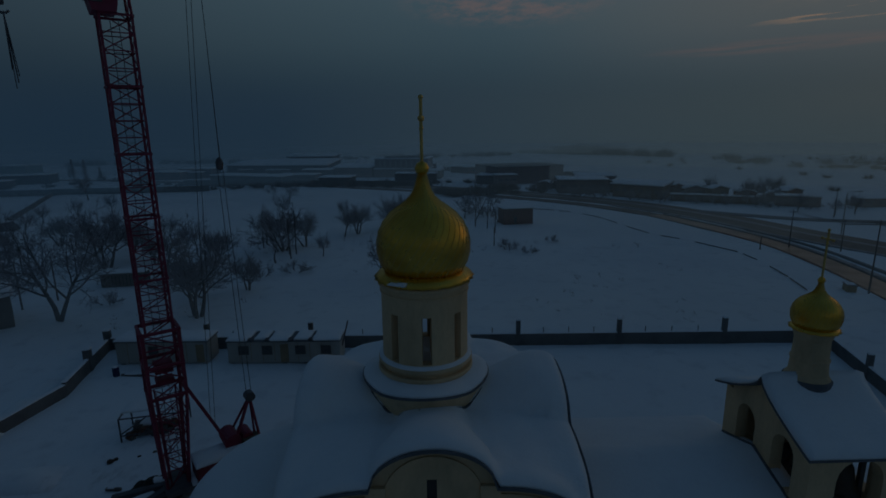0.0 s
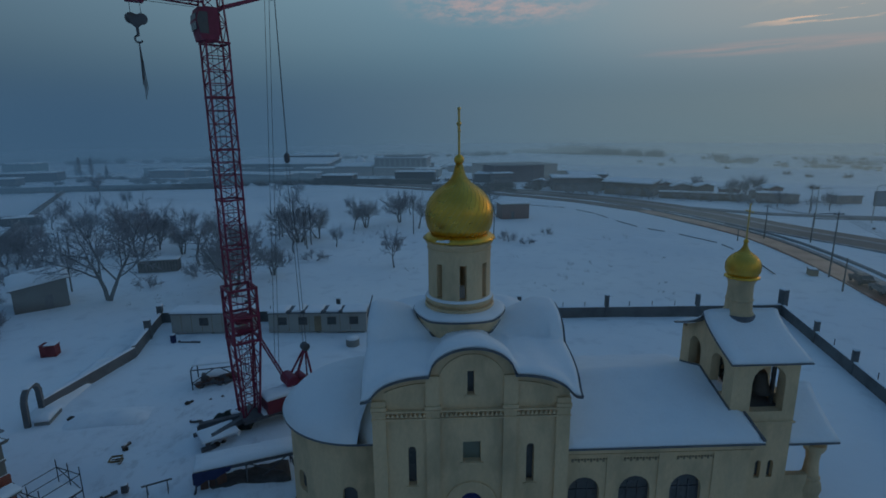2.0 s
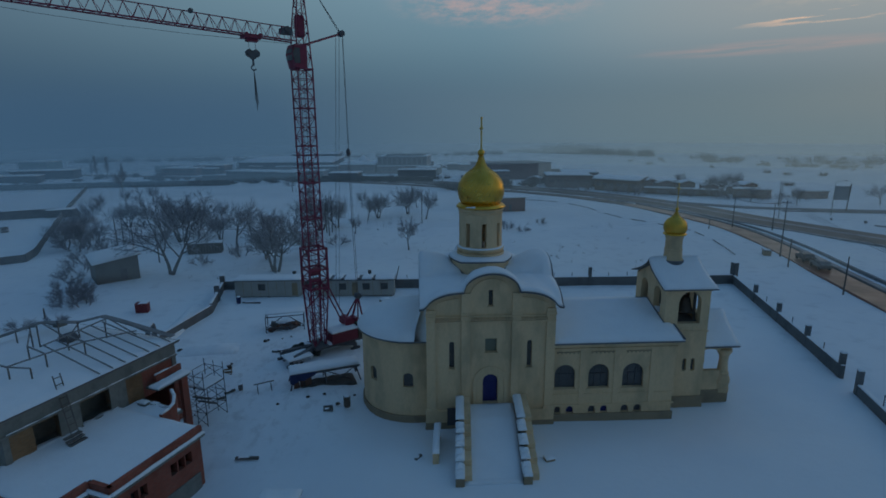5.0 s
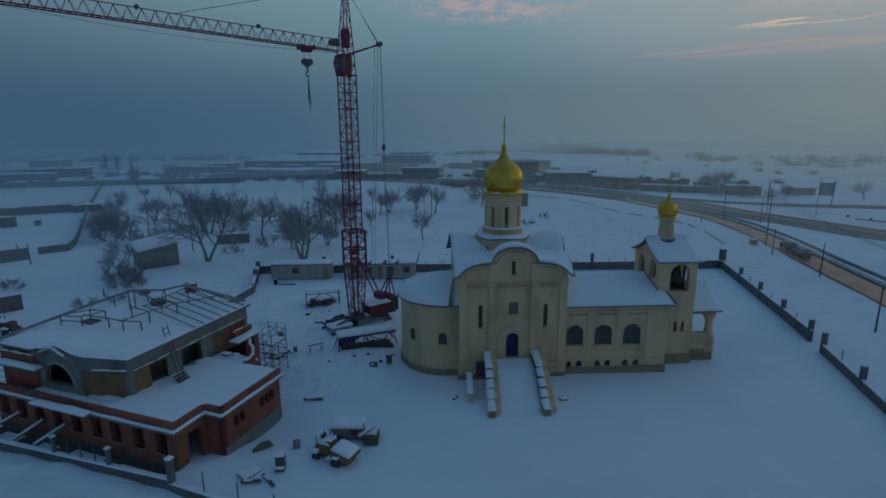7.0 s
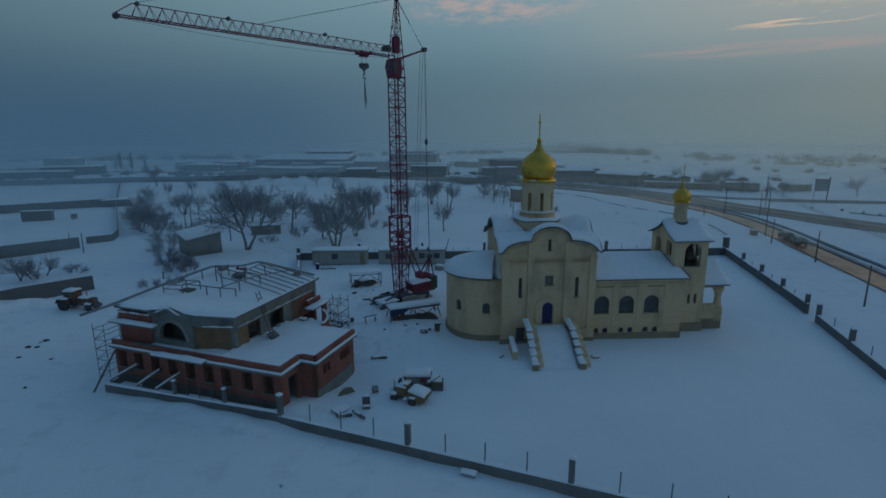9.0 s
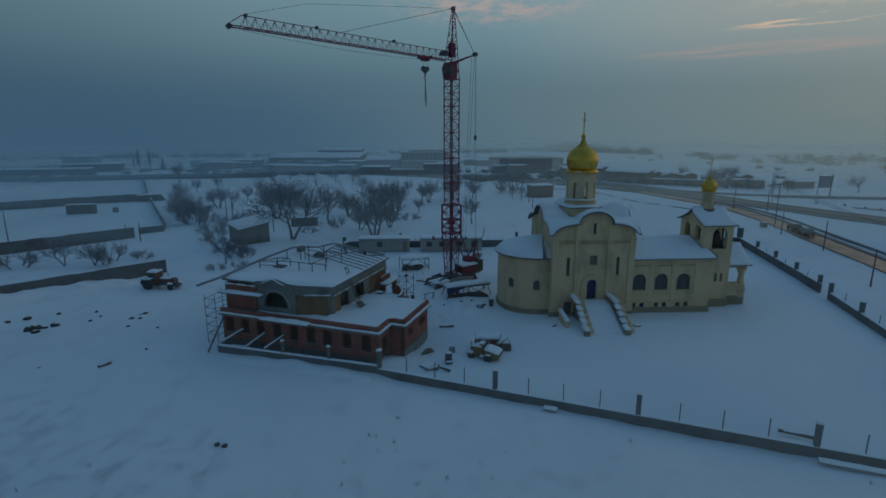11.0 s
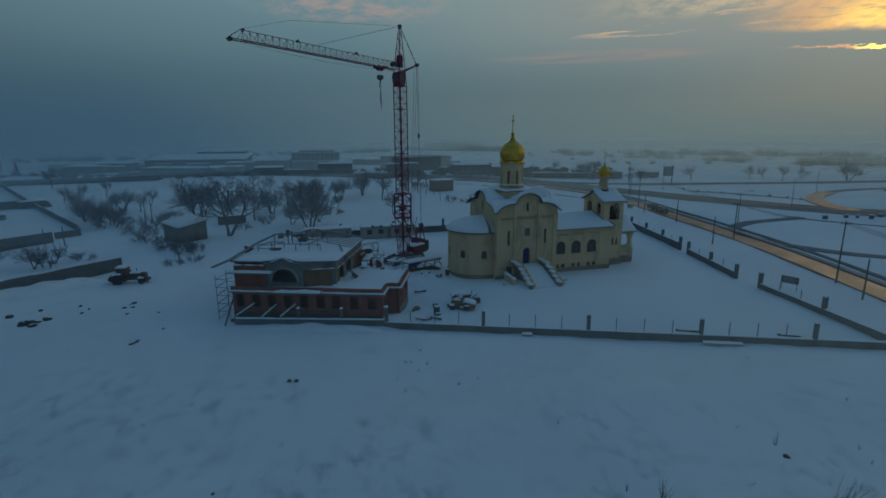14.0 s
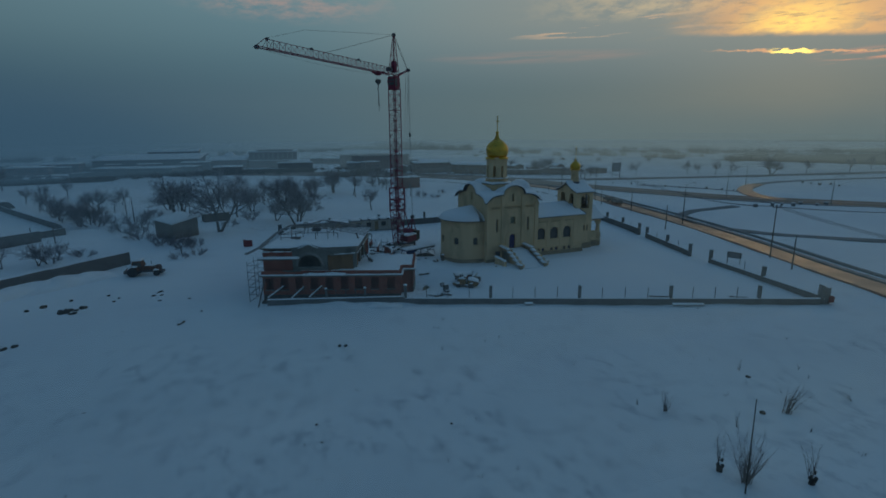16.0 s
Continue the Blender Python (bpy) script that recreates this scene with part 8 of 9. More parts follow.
# ---------------------------------------------------------------- far works and houses
FARWALL = mat("grey_works_wall", (0.15, 0.16, 0.175), 0.9, 0.16, 0.15, 2.0, 0.1, tint=(0.10, 0.11, 0.12))
FARBROWN = mat("brown_works_wall", (0.24, 0.205, 0.21), 0.9, 0.16, 0.2, 2.0, 0.1, tint=(0.14, 0.125, 0.13))
HUTPALE = mat("tan_roadside_wall", (0.20, 0.165, 0.14), 0.9, 0.14, 0.3, 3.0, 0.1)
FARPANE = mat("dull_far_pane", (0.13, 0.145, 0.165), 0.35, 0.1, 0.2, 2.0, 0.0)
FARGREEN = mat("green_sheet_wall", (0.09, 0.17, 0.14), 0.8, 0.12, 0.2, 2.0, 0.1)


def works(x0, y0, x1, y1, deep, h, mt, label, rows=1, cols=8, wh=1.2, tier=None, slope=0.0, over=0.3):
    ang, w = math.degrees(math.atan2(y1 - y0, x1 - x0)), math.hypot(x1 - x0, y1 - y0)
    b = thing("works_building", label, "building", pose(x0, y0, 0, 0, 0, ang), "far buildings")
    part("wall", cube(0, w, 0, deep, -0.3, h), mt, b)
    if slope:
        # single-pitch roof that rises to the back, with dark eaves
        rise_to = lambda x, y: h + slope * (y + over) / (deep + over)
        part("wall", plate([[(0, h), (deep, h), (deep, h + slope)]], pose(0.25, 0, 0, 0, 0, 90), 0.25), mt, b)
        part("wall", plate([[(0, h), (deep, h), (deep, h + slope)]], pose(w, 0, 0, 0, 0, 90), 0.25), mt, b)
        part("roof", sheet(steps(-over, w + over, 2), steps(-over, deep + 0.3, 2), rise_to, lambda x, y: rise_to(x, y) + 0.35), TIN, b)
        part("roof_snow", sheet(steps(-over, w + over, 16), steps(-over + 0.1, deep + 0.3, 8), lambda x, y: rise_to(x, y) + 0.354, lambda x, y: rise_to(x, y) + 0.6 + 0.2 * noise.noise(Vector((x * 0.2, y * 0.3, h)))), SNOW, b, smooth=True)
    else:
        part("roof", cube(-0.3, w + 0.3, -0.3, deep + 0.3, h, h + 0.25), TIN, b)
        part("roof_snow", snow_on(-0.25, w + 0.25, -0.25, deep + 0.25, h + 0.25, 0.4, 8, 0.4), SNOW, b, smooth=True)
    pane = None
    for r in range(rows):
        z = h * (r + 0.55) / rows - wh / 2 + 0.2
        for i in range(cols):
            s = w * (i + 0.5) / cols
            if pane is None:
                pane = part("window", cube(-w / cols * 0.33, w / cols * 0.33, -0.06, -0.004, 0, wh), FARPANE, b, m=pose(s, 0, z))
            else:
                again(pane, b, pose(s, 0, z))
    if tier:
        a, c, hh, tm = tier
        up = part("upper_storey", cube(w * a, w * c, 1.0, deep - 1.0, h + 0.25, h + hh), tm, b)
        part("upper_snow", snow_on(w * a - 0.3, w * c + 0.3, 0.7, deep - 0.7, h + hh, 0.4, 6), SNOW, up, smooth=True)
        for i in range(cols):
            s = w * (a + (c - a) * (i + 0.5) / cols)
            part("window", cube(s - w * (c - a) / cols * 0.36, s + w * (c - a) / cols * 0.36, 0.94, 0.996, h + 0.9, h + hh - 0.8), FARPANE, up)
    return b


FARPALE = mat("pale_office_wall", (0.27, 0.28, 0.30), 0.9, 0.12, 0.2, 2.0, 0.1, tint=(0.2, 0.21, 0.22))
works(-118, 291, -62, 285, 26, 5.2, FARWALL, "long low works hall under a wide snowy roof", 1, 9, 1.4, None, 2.2, 0.8)
works(-92, 316, -64, 313, 14, 8.6, FARWALL, "far taller hall behind the works with a snowy roof", 1, 6, 1.4, None, 1.2, 0.6)
works(-56.5, 272, -36, 269.5, 16, 4.6, FARBROWN, "low dark workshop with snow on its roof", 1, 6, 1.2, None, 1.2, 0.5)
office = works(-34.6, 269.4, -7.3, 266.0, 20, 4.0, FARBROWN, "two-tier grey office and works block", 1, 10, 1.3, (0.0, 1.0, 5.4, FARPALE))
part("roof_rim", cube(4.5, 25.0, 3.0, 16.0, 9.4, 10.3), TIN, office)
tank = thing("water_tank", "pale cone-roofed tank between the far works", "tank", pose(-44.5, 290, 0))
part("body", lathe([(3.4, -0.2), (3.4, 6.2), (3.6, 6.3)], 20), FARPALE, tank, smooth=True)
part("roof_snow", lathe([(3.7, 6.3), (3.4, 6.8), (1.5, 8.6), (0.02, 9.4)], 20), SNOW, tank, smooth=True)
works(-13, 261, -1, 259, 12, 3.6, FARWALL, "grey annex of the works block", 1, 4)
works(11.7, 287, 30, 285, 6, 3.2, FARBROWN, "low brown shed between the works", 1, 5)
# the large brown hall: two long faces at a blunt angle, its roof behind a parapet
hall = thing("works_building", "large brown hall with two blank faces and a hidden roof", "building", pose(23.7, 226.4, 0), "far buildings")
outline = [(0.0, 0.0), (18.4, 4.7), (31.6, 14.0), (24.0, 32.0), (-8.0, 26.0)]
part("wall", slab(outline, -0.3, 7.2), FARBROWN, hall)
part("roof_edge", slab([(x * 1.01 - 0.1, y * 1.01 - 0.15) for x, y in outline], 7.2, 7.4), TIN, hall)
for k in range(9):
    part("pilaster", cube(-0.25, 0.25, -0.12, 0.0, -0.3, 7.1), FARBROWN, hall, m=pose(2.0 + 1.9 * k, 0.51 + 0.485 * k, 0, 0, 0, 14.3))
for k in range(5):
    part("pilaster", cube(-0.25, 0.25, -0.12, 0.0, -0.3, 7.1), FARBROWN, hall, m=pose(20.0 + 2.4 * k, 5.83 + 1.69 * k, 0, 0, 0, 35))
works(23.0, 219.5, 31.5, 221.0, 6, 4.4, FARBROWN, "lower brown annex of a large hall", 1, 3, 0.8)
works(56.8, 222.9, 73.0, 221.2, 8, 3.3, FARBROWN, "dark roadside store under a single-pitch roof", 1, 4, 0.8, None, 0.8, 0.5)
works(43, 192.8, 60.5, 191.2, 10, 4.6, FARBROWN, "brown roadside workshop with snowy roof", 1, 5, 0.9, None, 0.4, 0.5)
works(59.6, 182.6, 72.0, 171.8, 9, 4.1, HUTPALE, "tan roadside building under broad dark eaves and snow", 1, 6, 1.2, None, 0.9, 1.0)
works(74, 169, 96, 158, 1.2, 2.0, HUTPALE, "low tan roadside yard block", 1, 1, 0.3)
works(90, 186, 98, 184, 5, 2.7, FARBROWN, "small far brown shed", 1, 2, 0.8)
works(100, 156, 110, 151, 5, 2.7, FARBROWN, "small dark shed beyond the road", 1, 3, 0.8)
works(121, 150, 129, 150, 4, 2.3, FARBROWN, "low dark hut beyond the road", 1, 2, 0.7)
works(-244, 289, -227, 288, 12, 6.6, FARGREEN, "far green sheet-metal hall", 1, 4)
works(-228, 245, -191, 256, 12, 4.0, FARWALL, "far low grey hall with a snowy roof", 1, 5)
works(-236, 228, -196, 236, 8, 2.8, FARWALL, "far low shed row with a snowy roof", 1, 8, 0.8)
works(-111, 252, -73, 238, 12, 3.2, FARWALL, "grey works hall among bare trees", 1, 8)
works(-140, 281, -122, 279, 10, 4.4, FARBROWN, "far brown storehouse with snow", 1, 4)
rg = random.Random(77)
for k in range(16):
    x = -170 + 14.5 * k + rg.uniform(-4, 4)
    y = 242 + 0.00 * x + rg.uniform(-14, 60) + (40 if x < -120 else 0)
    w = rg.uniform(8, 20)
    works(x, y, x + w, y + rg.uniform(-3, 2), rg.uniform(6, 12), rg.uniform(2.6, 4.6), rg.choice((FARWALL, FARBROWN)), rg.choice(("low far shed with a snowy roof", "far storehouse with snow on its flat roof", "small far workshop with a snowy roof")), 1, rg.randint(2, 5), 0.8)
def roadside_shed(x, y, w, d, h, turn, mt, label):
    """A small pitched-roof shed, door and two windows, snow on the roof."""
    s = thing("roadside_shed", label, "shed", pose(x, y, 0, 0, 0, turn), "roadside sheds")
    part("wall", cube(0, w, 0, d, -0.3, h), mt, s)
    for y0 in (0.0, d - 0.2):
        part("gable", plate([[(0, h), (w, h), (w / 2, h + w * 0.16)]], pose(0, y0, 0), 0.2), mt, s)
    pitch = lambda px, py: h + w * 0.16 * (1 - abs(px - w / 2) / (w / 2 + 0.3)) - 0.02
    part("roof", sheet(steps(-0.3, w + 0.3, 4), steps(-0.3, d + 0.3, 2), lambda px, py: pitch(px, py), lambda px, py: pitch(px, py) + 0.1), TIN, s)
    part("roof_snow", sheet(steps(-0.28, w + 0.28, 8), steps(-0.28, d + 0.28, 4), lambda px, py: pitch(px, py) + 0.104, lambda px, py: pitch(px, py) + 0.32), SNOW, s, smooth=True)
    part("door", cube(w * 0.1, w * 0.1 + 1.0, -0.06, -0.004, -0.1, 2.0), PLANK, s)
    part("window", cube(w * 0.55, w * 0.8, -0.06, -0.004, h * 0.4, h * 0.75), FARPANE, s)
rg = random.Random(4)
for k in range(13):
    t = (k + rg.uniform(0.1, 0.9)) / 13
    x, y = 36 + 74 * t, 206 - 52 * t + rg.uniform(2, 16)
    roadside_shed(x, y, rg.uniform(4, 8), rg.uniform(4, 7), rg.uniform(2.2, 3.6), rg.uniform(-50, 10), rg.choice((FARBROWN, HUTPALE, DULLBRICK)), rg.choice(("small brown roadside shed with a snowy pitched roof", "low roadside hut beside the slushy road", "weathered roadside store under snow")))
board = thing("billboard", "large blank roadside billboard on a steel post", "billboard", pose(111, 122, 0, 0, 0, -10))
part("post", beam(bmesh.new(), (1.9, 0, -0.2), (2.2, 0, 8.0), 0.16, 8), IRON, board)
part("panel", cube(-1.9, 1.9, -0.15, 0.15, 3.6, 7.2, soft=0.03), mat("faded_poster_sheet", (0.30, 0.33, 0.35), 0.8, 0.1, 0.4, 4.0, 0.05), board)
part("panel_frame", plate([rect(-2.0, 2.0, 3.5, 7.3), rect(-1.85, 1.85, 3.65, 7.15)], pose(0, -0.2, 0), 0.06), IRON, board)

# ---------------------------------------------------------------- trees and scrub
class Twigs:
    """Many thin tapered three-sided twigs in one mesh."""

    def __init__(self):
        self.v, self.f = [], []

    def add(self, p, q, r0, r1):
        d = (q - p)
        if d.length < 1e-4:
            return
        d = d.normalized()
        e = d.orthogonal().normalized()
        g = d.cross(e)
        n = len(self.v)
        tip = r1 < 0.0105
        for c, r in ((p, r0), (q, r1))[:1 if tip else 2]:
            for k in range(3):
                a = 2.0944 * k
                self.v.append(c + r * (math.cos(a) * e + math.sin(a) * g))
        if tip:
            self.v.append(q)
        for k in range(3):
            j = (k + 1) % 3
            self.f.append((n + k, n + j, n + 3) if tip else (n + k, n + j, n + 3 + j, n + 3 + k))

    def mesh(self, name, material, parent, label=""):
        me = bpy.data.meshes.new(name)
        me.from_pydata([tuple(p) for p in self.v], [], self.f)
        me.materials.append(material)
        ob = new(name, me)
        ob.parent = parent
        return tagged(ob, label)


SEGMENTS, CHILDREN, START = (4, 6, 5, 4, 2), (6, 8, 6, 6, 0), (0.45, 0.22, 0.18, 0.15, 0)
RATIO, TURN_ = (1.15, 0.52, 0.52, 0.55, 0), (48, 50, 48, 46, 0)


def grow(rng, wood, twigs, p, d, length, r, level, droop, last, thick):
    """A limb that bends on its way and bears shorter limbs on all sides, down to the twigs."""
    n = SEGMENTS[level] if level < last else 1 if last == 4 else 2
    step = length / n
    path = [p.copy()]
    for i in range(n):
        up = 0.10 if level == 1 else -droop if level > 2 else 0.03
        d = (d + Vector((rng.gauss(0, 0.15), rng.gauss(0, 0.15), rng.gauss(up, 0.10)))).normalized()
        q = p + d * step
        ra, rb = r * (1 - 0.62 * i / n), r * (1 - 0.62 * (i + 1) / n)
        (wood if level < 2 else twigs).add(p, q, max(ra, thick), 0.005 if level == last and i == n - 1 else max(rb, thick * 0.7))
        p = q
        path.append(p.copy())
    if level >= last:
        return
    count, turn = CHILDREN[level], rng.uniform(0, 6.283)
    for k in range(count):
        t = START[level] + (1 - START[level]) * (k + rng.uniform(0.2, 0.8)) / count
        at = t * n
        i = min(n - 1, int(at))
        base, along = path[i].lerp(path[i + 1], at - i), (path[i + 1] - path[i]).normalized()
        turn += 2.4 + rng.uniform(-0.5, 0.5)
        side = along.orthogonal().normalized()
        side.rotate(Matrix.Rotation(turn, 3, along))
        a = radians(TURN_[level] * rng.uniform(0.7, 1.25))
        e = (along * math.cos(a) + side * math.sin(a)).normalized()
        if level > 0 and e.z < -0.3:
            e.z *= 0.3
        grow(rng, wood, twigs, base, e.normalized(), length * RATIO[level] * (1.1 - 0.5 * t) * rng.uniform(0.75, 1.15), max(thick, r * (1 - 0.6 * t) * 0.62), level + 1, droop, last, thick)
    if level > 0:
        grow(rng, wood, twigs, p, d, length * 0.45, r * 0.38, min(level + 1, last), droop, last, thick)


def bare_tree(seed, h, stems, droop, lean_, label, last=4, name="tree", category="tree", group="bare trees", thick=0.021):
    """A bare tree: short stems that fork into limbs, branches and a wide crown of twigs."""
    rng = random.Random(seed)
    t = thing(name, label, category, None, group)
    wood, twigs = Twigs(), Twigs()
    for s in range(stems):
        a = 6.283 * s / stems + rng.uniform(-0.5, 0.5)
        tilt = lean_ if stems == 1 else lean_ + rng.uniform(0.1, 0.3)
        d = Vector((math.cos(a) * tilt, math.sin(a) * tilt, 1)).normalized()
        grow(rng, wood, twigs, Vector((0.15 * math.cos(a) * (stems - 1), 0.15 * math.sin(a) * (stems - 1), -0.2)), d, h * (0.42 if stems < 3 else 0.36), h * 0.017 + 0.05, 0, droop, last, thick)
    k = h / max(p.z for p in twigs.v)
    for mesh in (wood, twigs):
        mesh.v = [p * k for p in mesh.v]
    if name == "bush":
        n0 = len(twigs.v)
        twigs.v, twigs.f = twigs.v + wood.v, twigs.f + [tuple(i + n0 for i in f) for f in wood.f]
    else:
        wood.mesh("trunk", BARK, t)
    twigs.mesh("crown", TWIG, t, "dense bare twigs dusted with frost")
    return t


FIRST = [
    (bare_tree(3, 14.6, 2, 0.03, -0.02, "large bare tree with a dense rounded crown in snow"), (-49.2, 63.6, 1.12, 165)),
    (bare_tree(7, 11.5, 3, 0.05, 0.20, "bare many-stemmed tree standing in snow"), (-59.6, 90.2, 1.08, 40)),
    (bare_tree(12, 11.2, 3, -0.05, 0.12, "upright bare tree with forked stems in snow"), (-31.9, 64.4, 1.05, 10)),
    (bare_tree(21, 7.6, 1, 0.09, 0.12, "small bare tree leaning in an open snowy field"), (-9.7, 79.6, 1.0, 200)),
    (bare_tree(33, 10.0, 1, -0.03, 0.05, "slender bare tree in deep snow"), (-45.0, 83.3, 1.1, 0)),
]
AGAIN = {0: [(-82.9, 42.9, 0.36, 30), (-77.7, 42.6, 0.36, 160), (-58.5, 96.0, 0.6, 300)],
         1: [(-31.8, 102.5, 0.9, 140), (-80.5, 84.0, 0.55, 200), (-28.6, 106.2, 0.75, 90), (109, 172, 0.75, 30), (-41.0, 92.0, 0.65, 20), (-36.0, 73.0, 0.5, 260), (-90.0, 102.0, 0.6, 0), (-87.0, 95.0, 0.5, 260)],
         2: [(-19.7, 119.5, 0.7, 0), (-11.8, 126.0, 0.8, 130), (-81.7, 109.6, 0.65, 60), (102, 172, 0.65, 210),  (190, 108, 0.8, 170), (-63.0, 104.0, 0.6, 40), (-29.5, 76.0, 0.55, 180), (-52.0, 92.0, 0.6, 10)],
         3: [(-22.9, 97.4, 0.65, 30), (-6.6, 117.0, 1.2, 90), (100, 146, 0.8, 70), (110, 138, 0.8, 140), (94, 184, 1.0, 0), (168, 120, 1.0, 20), (213, 107, 1.0, 60), (237, 102, 1.1, 0), (-78.7, 86.2, 0.8, 20), (-128.5, 189.6, 1.3, 0), (-82.8, 91.6, 0.8, 70), (-85.1, 114.8, 0.75, 10), (-96.8, 115.5, 0.8, 160), (-104.0, 148.0, 0.8, 210), (-99.7, 156.7, 0.9, 40), (-77.2, 120.0, 0.85, 90), (-59.0, 111.7, 0.9, 230), (-41.9, 96.0, 0.8, 300), (-22.2, 116.4, 0.9, 120), (-9.6, 138.2, 1.0, 200), (-26.7, 140.0, 0.8, 15), (-106.4, 137.5, 0.8, 80)],
         4: [(-50.7, 173.5, 0.8, 0), (-59.7, 184.2, 0.7, 80), (104, 137, 0.5, 0), (133, 134, 0.75, 80), (160, 129, 0.7, 10), (165, 127, 0.65, 130), (174, 116, 0.7, 200), (265, 108, 0.8, 0), (95, 163, 0.65, 60), (102, 159, 0.6, 10), (10, 144, 0.8, 100), (14, 150, 0.75, 250), (6, 139, 0.75, 30), (-86.0, 92.0, 0.55, 140), (-77.0, 107.7, 0.65, 20), (-48.6, 100.7, 0.8, 200), (-37.2, 108.3, 0.85, 60), (-30.4, 92.3, 0.75, 310), (-81.5, 95.5, 0.6, 100), (-97.6, 120.7, 0.7, 10), (-43.2, 140.0, 0.8, 30)]}
for k, (t, (x, y, s, a)) in enumerate(FIRST):
    t.matrix_basis = pose(x, y, 0, 0, 0, a) @ Matrix.Diagonal((s, s, s, 1))
    for x2, y2, s2, a2 in AGAIN[k]:
        c = copy_thing(t, pose(x2, y2, 0, 0, 0, a2))
        c.scale = (s2, s2, s2)

shrub = bare_tree(41, 2.8, 4, 0.02, 0.45, "low frosted bush of bare twigs in snow", 3, "bush", "bush", "bushes", 0.013)
shrub.matrix_basis = pose(-66.0, 66.0, 0)
rng = random.Random(5)
SPOTS = [(-60.5, 54.5, 0.8), (-57.5, 53.2, 0.75), (-59.1, 52, 0.7), (-55.9, 47.7, 1), (-53.5, 47.1, 0.8), (-65, 60.9, 0.9), (-55.7, 50.2, 0.9), (-79.0, 90.0, 1.6), (-77.0, 83.0, 1.6), (-66.5, 78.0, 1.4), (-69.0, 72.0, 1.3),
         (-76.5, 44.7, 1.5), (-90.0, 42.0, 1.4), (-94.0, 36.0, 1.3), (-72.5, 47.5, 0.8), (13.0, 101.0, 0.9), (16.5, 98.0, 0.7), (23.0, 108.0, 0.6),
         (-55.5, 38.5, 0.6), (-52.5, 40.0, 0.5), (-30.0, 83.0, 0.9), (-42.0, 76.0, 1.0), (-25.0, 86.0, 0.9), (-47.0, 70.0, 0.9), (-66.0, 92.0, 1.2), (9.0, 147.0, 1.4), (12.5, 142.0, 1.3), (48.0, 183.0, 1.8), (54.0, 180.0, 1.5), (63.0, 172.0, 1.6), (70.0, 168.0, 1.9), (80.0, 164.0, 1.5), (86.0, 160.0, 1.7), (94.0, 156.0, 1.9), (97.0, 153.0, 1.6), (105.0, 150.0, 1.5), (38.0, 200.0, 1.8), (117.0, 147.0, 1.4), (60.0, 184.0, 2.0), (75.0, 178.0, 2.2)]
for x, y, s in SPOTS:
    c = copy_thing(shrub, pose(x, y, 0, 0, 0, rng.uniform(0, 360)))
    c.scale = (s * rng.uniform(0.8, 1.25), s * rng.uniform(0.8, 1.25), s * rng.uniform(0.7, 1.15))


def far_scrub():
    """Distant tree belts and thickets on the plain, each a mass of twigs."""
    tw, rg = Twigs(), random.Random(9)
    spots = []
    # belts: two ends, count and height
    belts = [((84, 535), (112, 512), 24, 7), ((112, 512), (150, 475), 40, 15), ((128, 500), (134, 494), 8, 21), ((150, 475), (186, 434), 40, 11), ((2, 196), (22, 194), 26, 5), ((-104, 237), (-20, 224), 44, 4), ((-150, 246), (-104, 237), 20, 4), ((20, 205), (40, 200), 14, 4), ((165, 445), (185, 432), 12, 7), ((205, 390), (216, 384), 9, 8), ((206, 360), (218, 354), 9, 6), ((196, 305), (232, 300), 14, 4), ((230, 284), (246, 280), 8, 4),
             ((190, 355), (200, 339), 8, 6), ((236, 243), (265, 231), 16, 7), ((268, 190), (300, 172), 26, 9), ((300, 160), (350, 146), 30, 9), ((350, 140), (430, 90), 30, 9), ((290, 210), (420, 150), 40, 10), ((240, 330), (420, 220), 50, 10),
             ((-420, 380), (-150, 420), 70, 8), ((-150, 430), (60, 480), 50, 8), ((-180, 250), (-100, 300), 26, 5), ((-90, 225), (20, 236), 30, 4), ((-60, 305), (60, 300), 26, 5), ((-300, 215), (-180, 232), 18, 4)]
    for (x0, y0), (x1, y1), n, h in belts:
        for k in range(n):
            t = rg.random()
            spots.append((x0 + (x1 - x0) * t + rg.gauss(0, 3), y0 + (y1 - y0) * t + rg.gauss(0, 5), h * rg.uniform(0.5, 1.05)))
    for _ in range(46):
        spots.append((rg.uniform(120, 420), rg.uniform(170, 420), rg.uniform(1.5, 4.0)))
    for x, y, h in spots:
        for _ in range(46):
            d = Vector((rg.gauss(0, 1), rg.gauss(0, 1), abs(rg.gauss(0.5, 0.8)))).normalized()
            p = Vector((x + d.x * h * 0.25, y + d.y * h * 0.25, h * rg.uniform(0.0, 0.25)))
            tw.add(p, p + d * h * rg.uniform(0.4, 0.75), 0.12, 0.03)
    ob = tw.mesh("far_scrub", BARK, None)
    return tagged(ob, "scattered far thickets and bare tree belts on the snowy plain", "scrub", kind="stuff")
far_scrub()


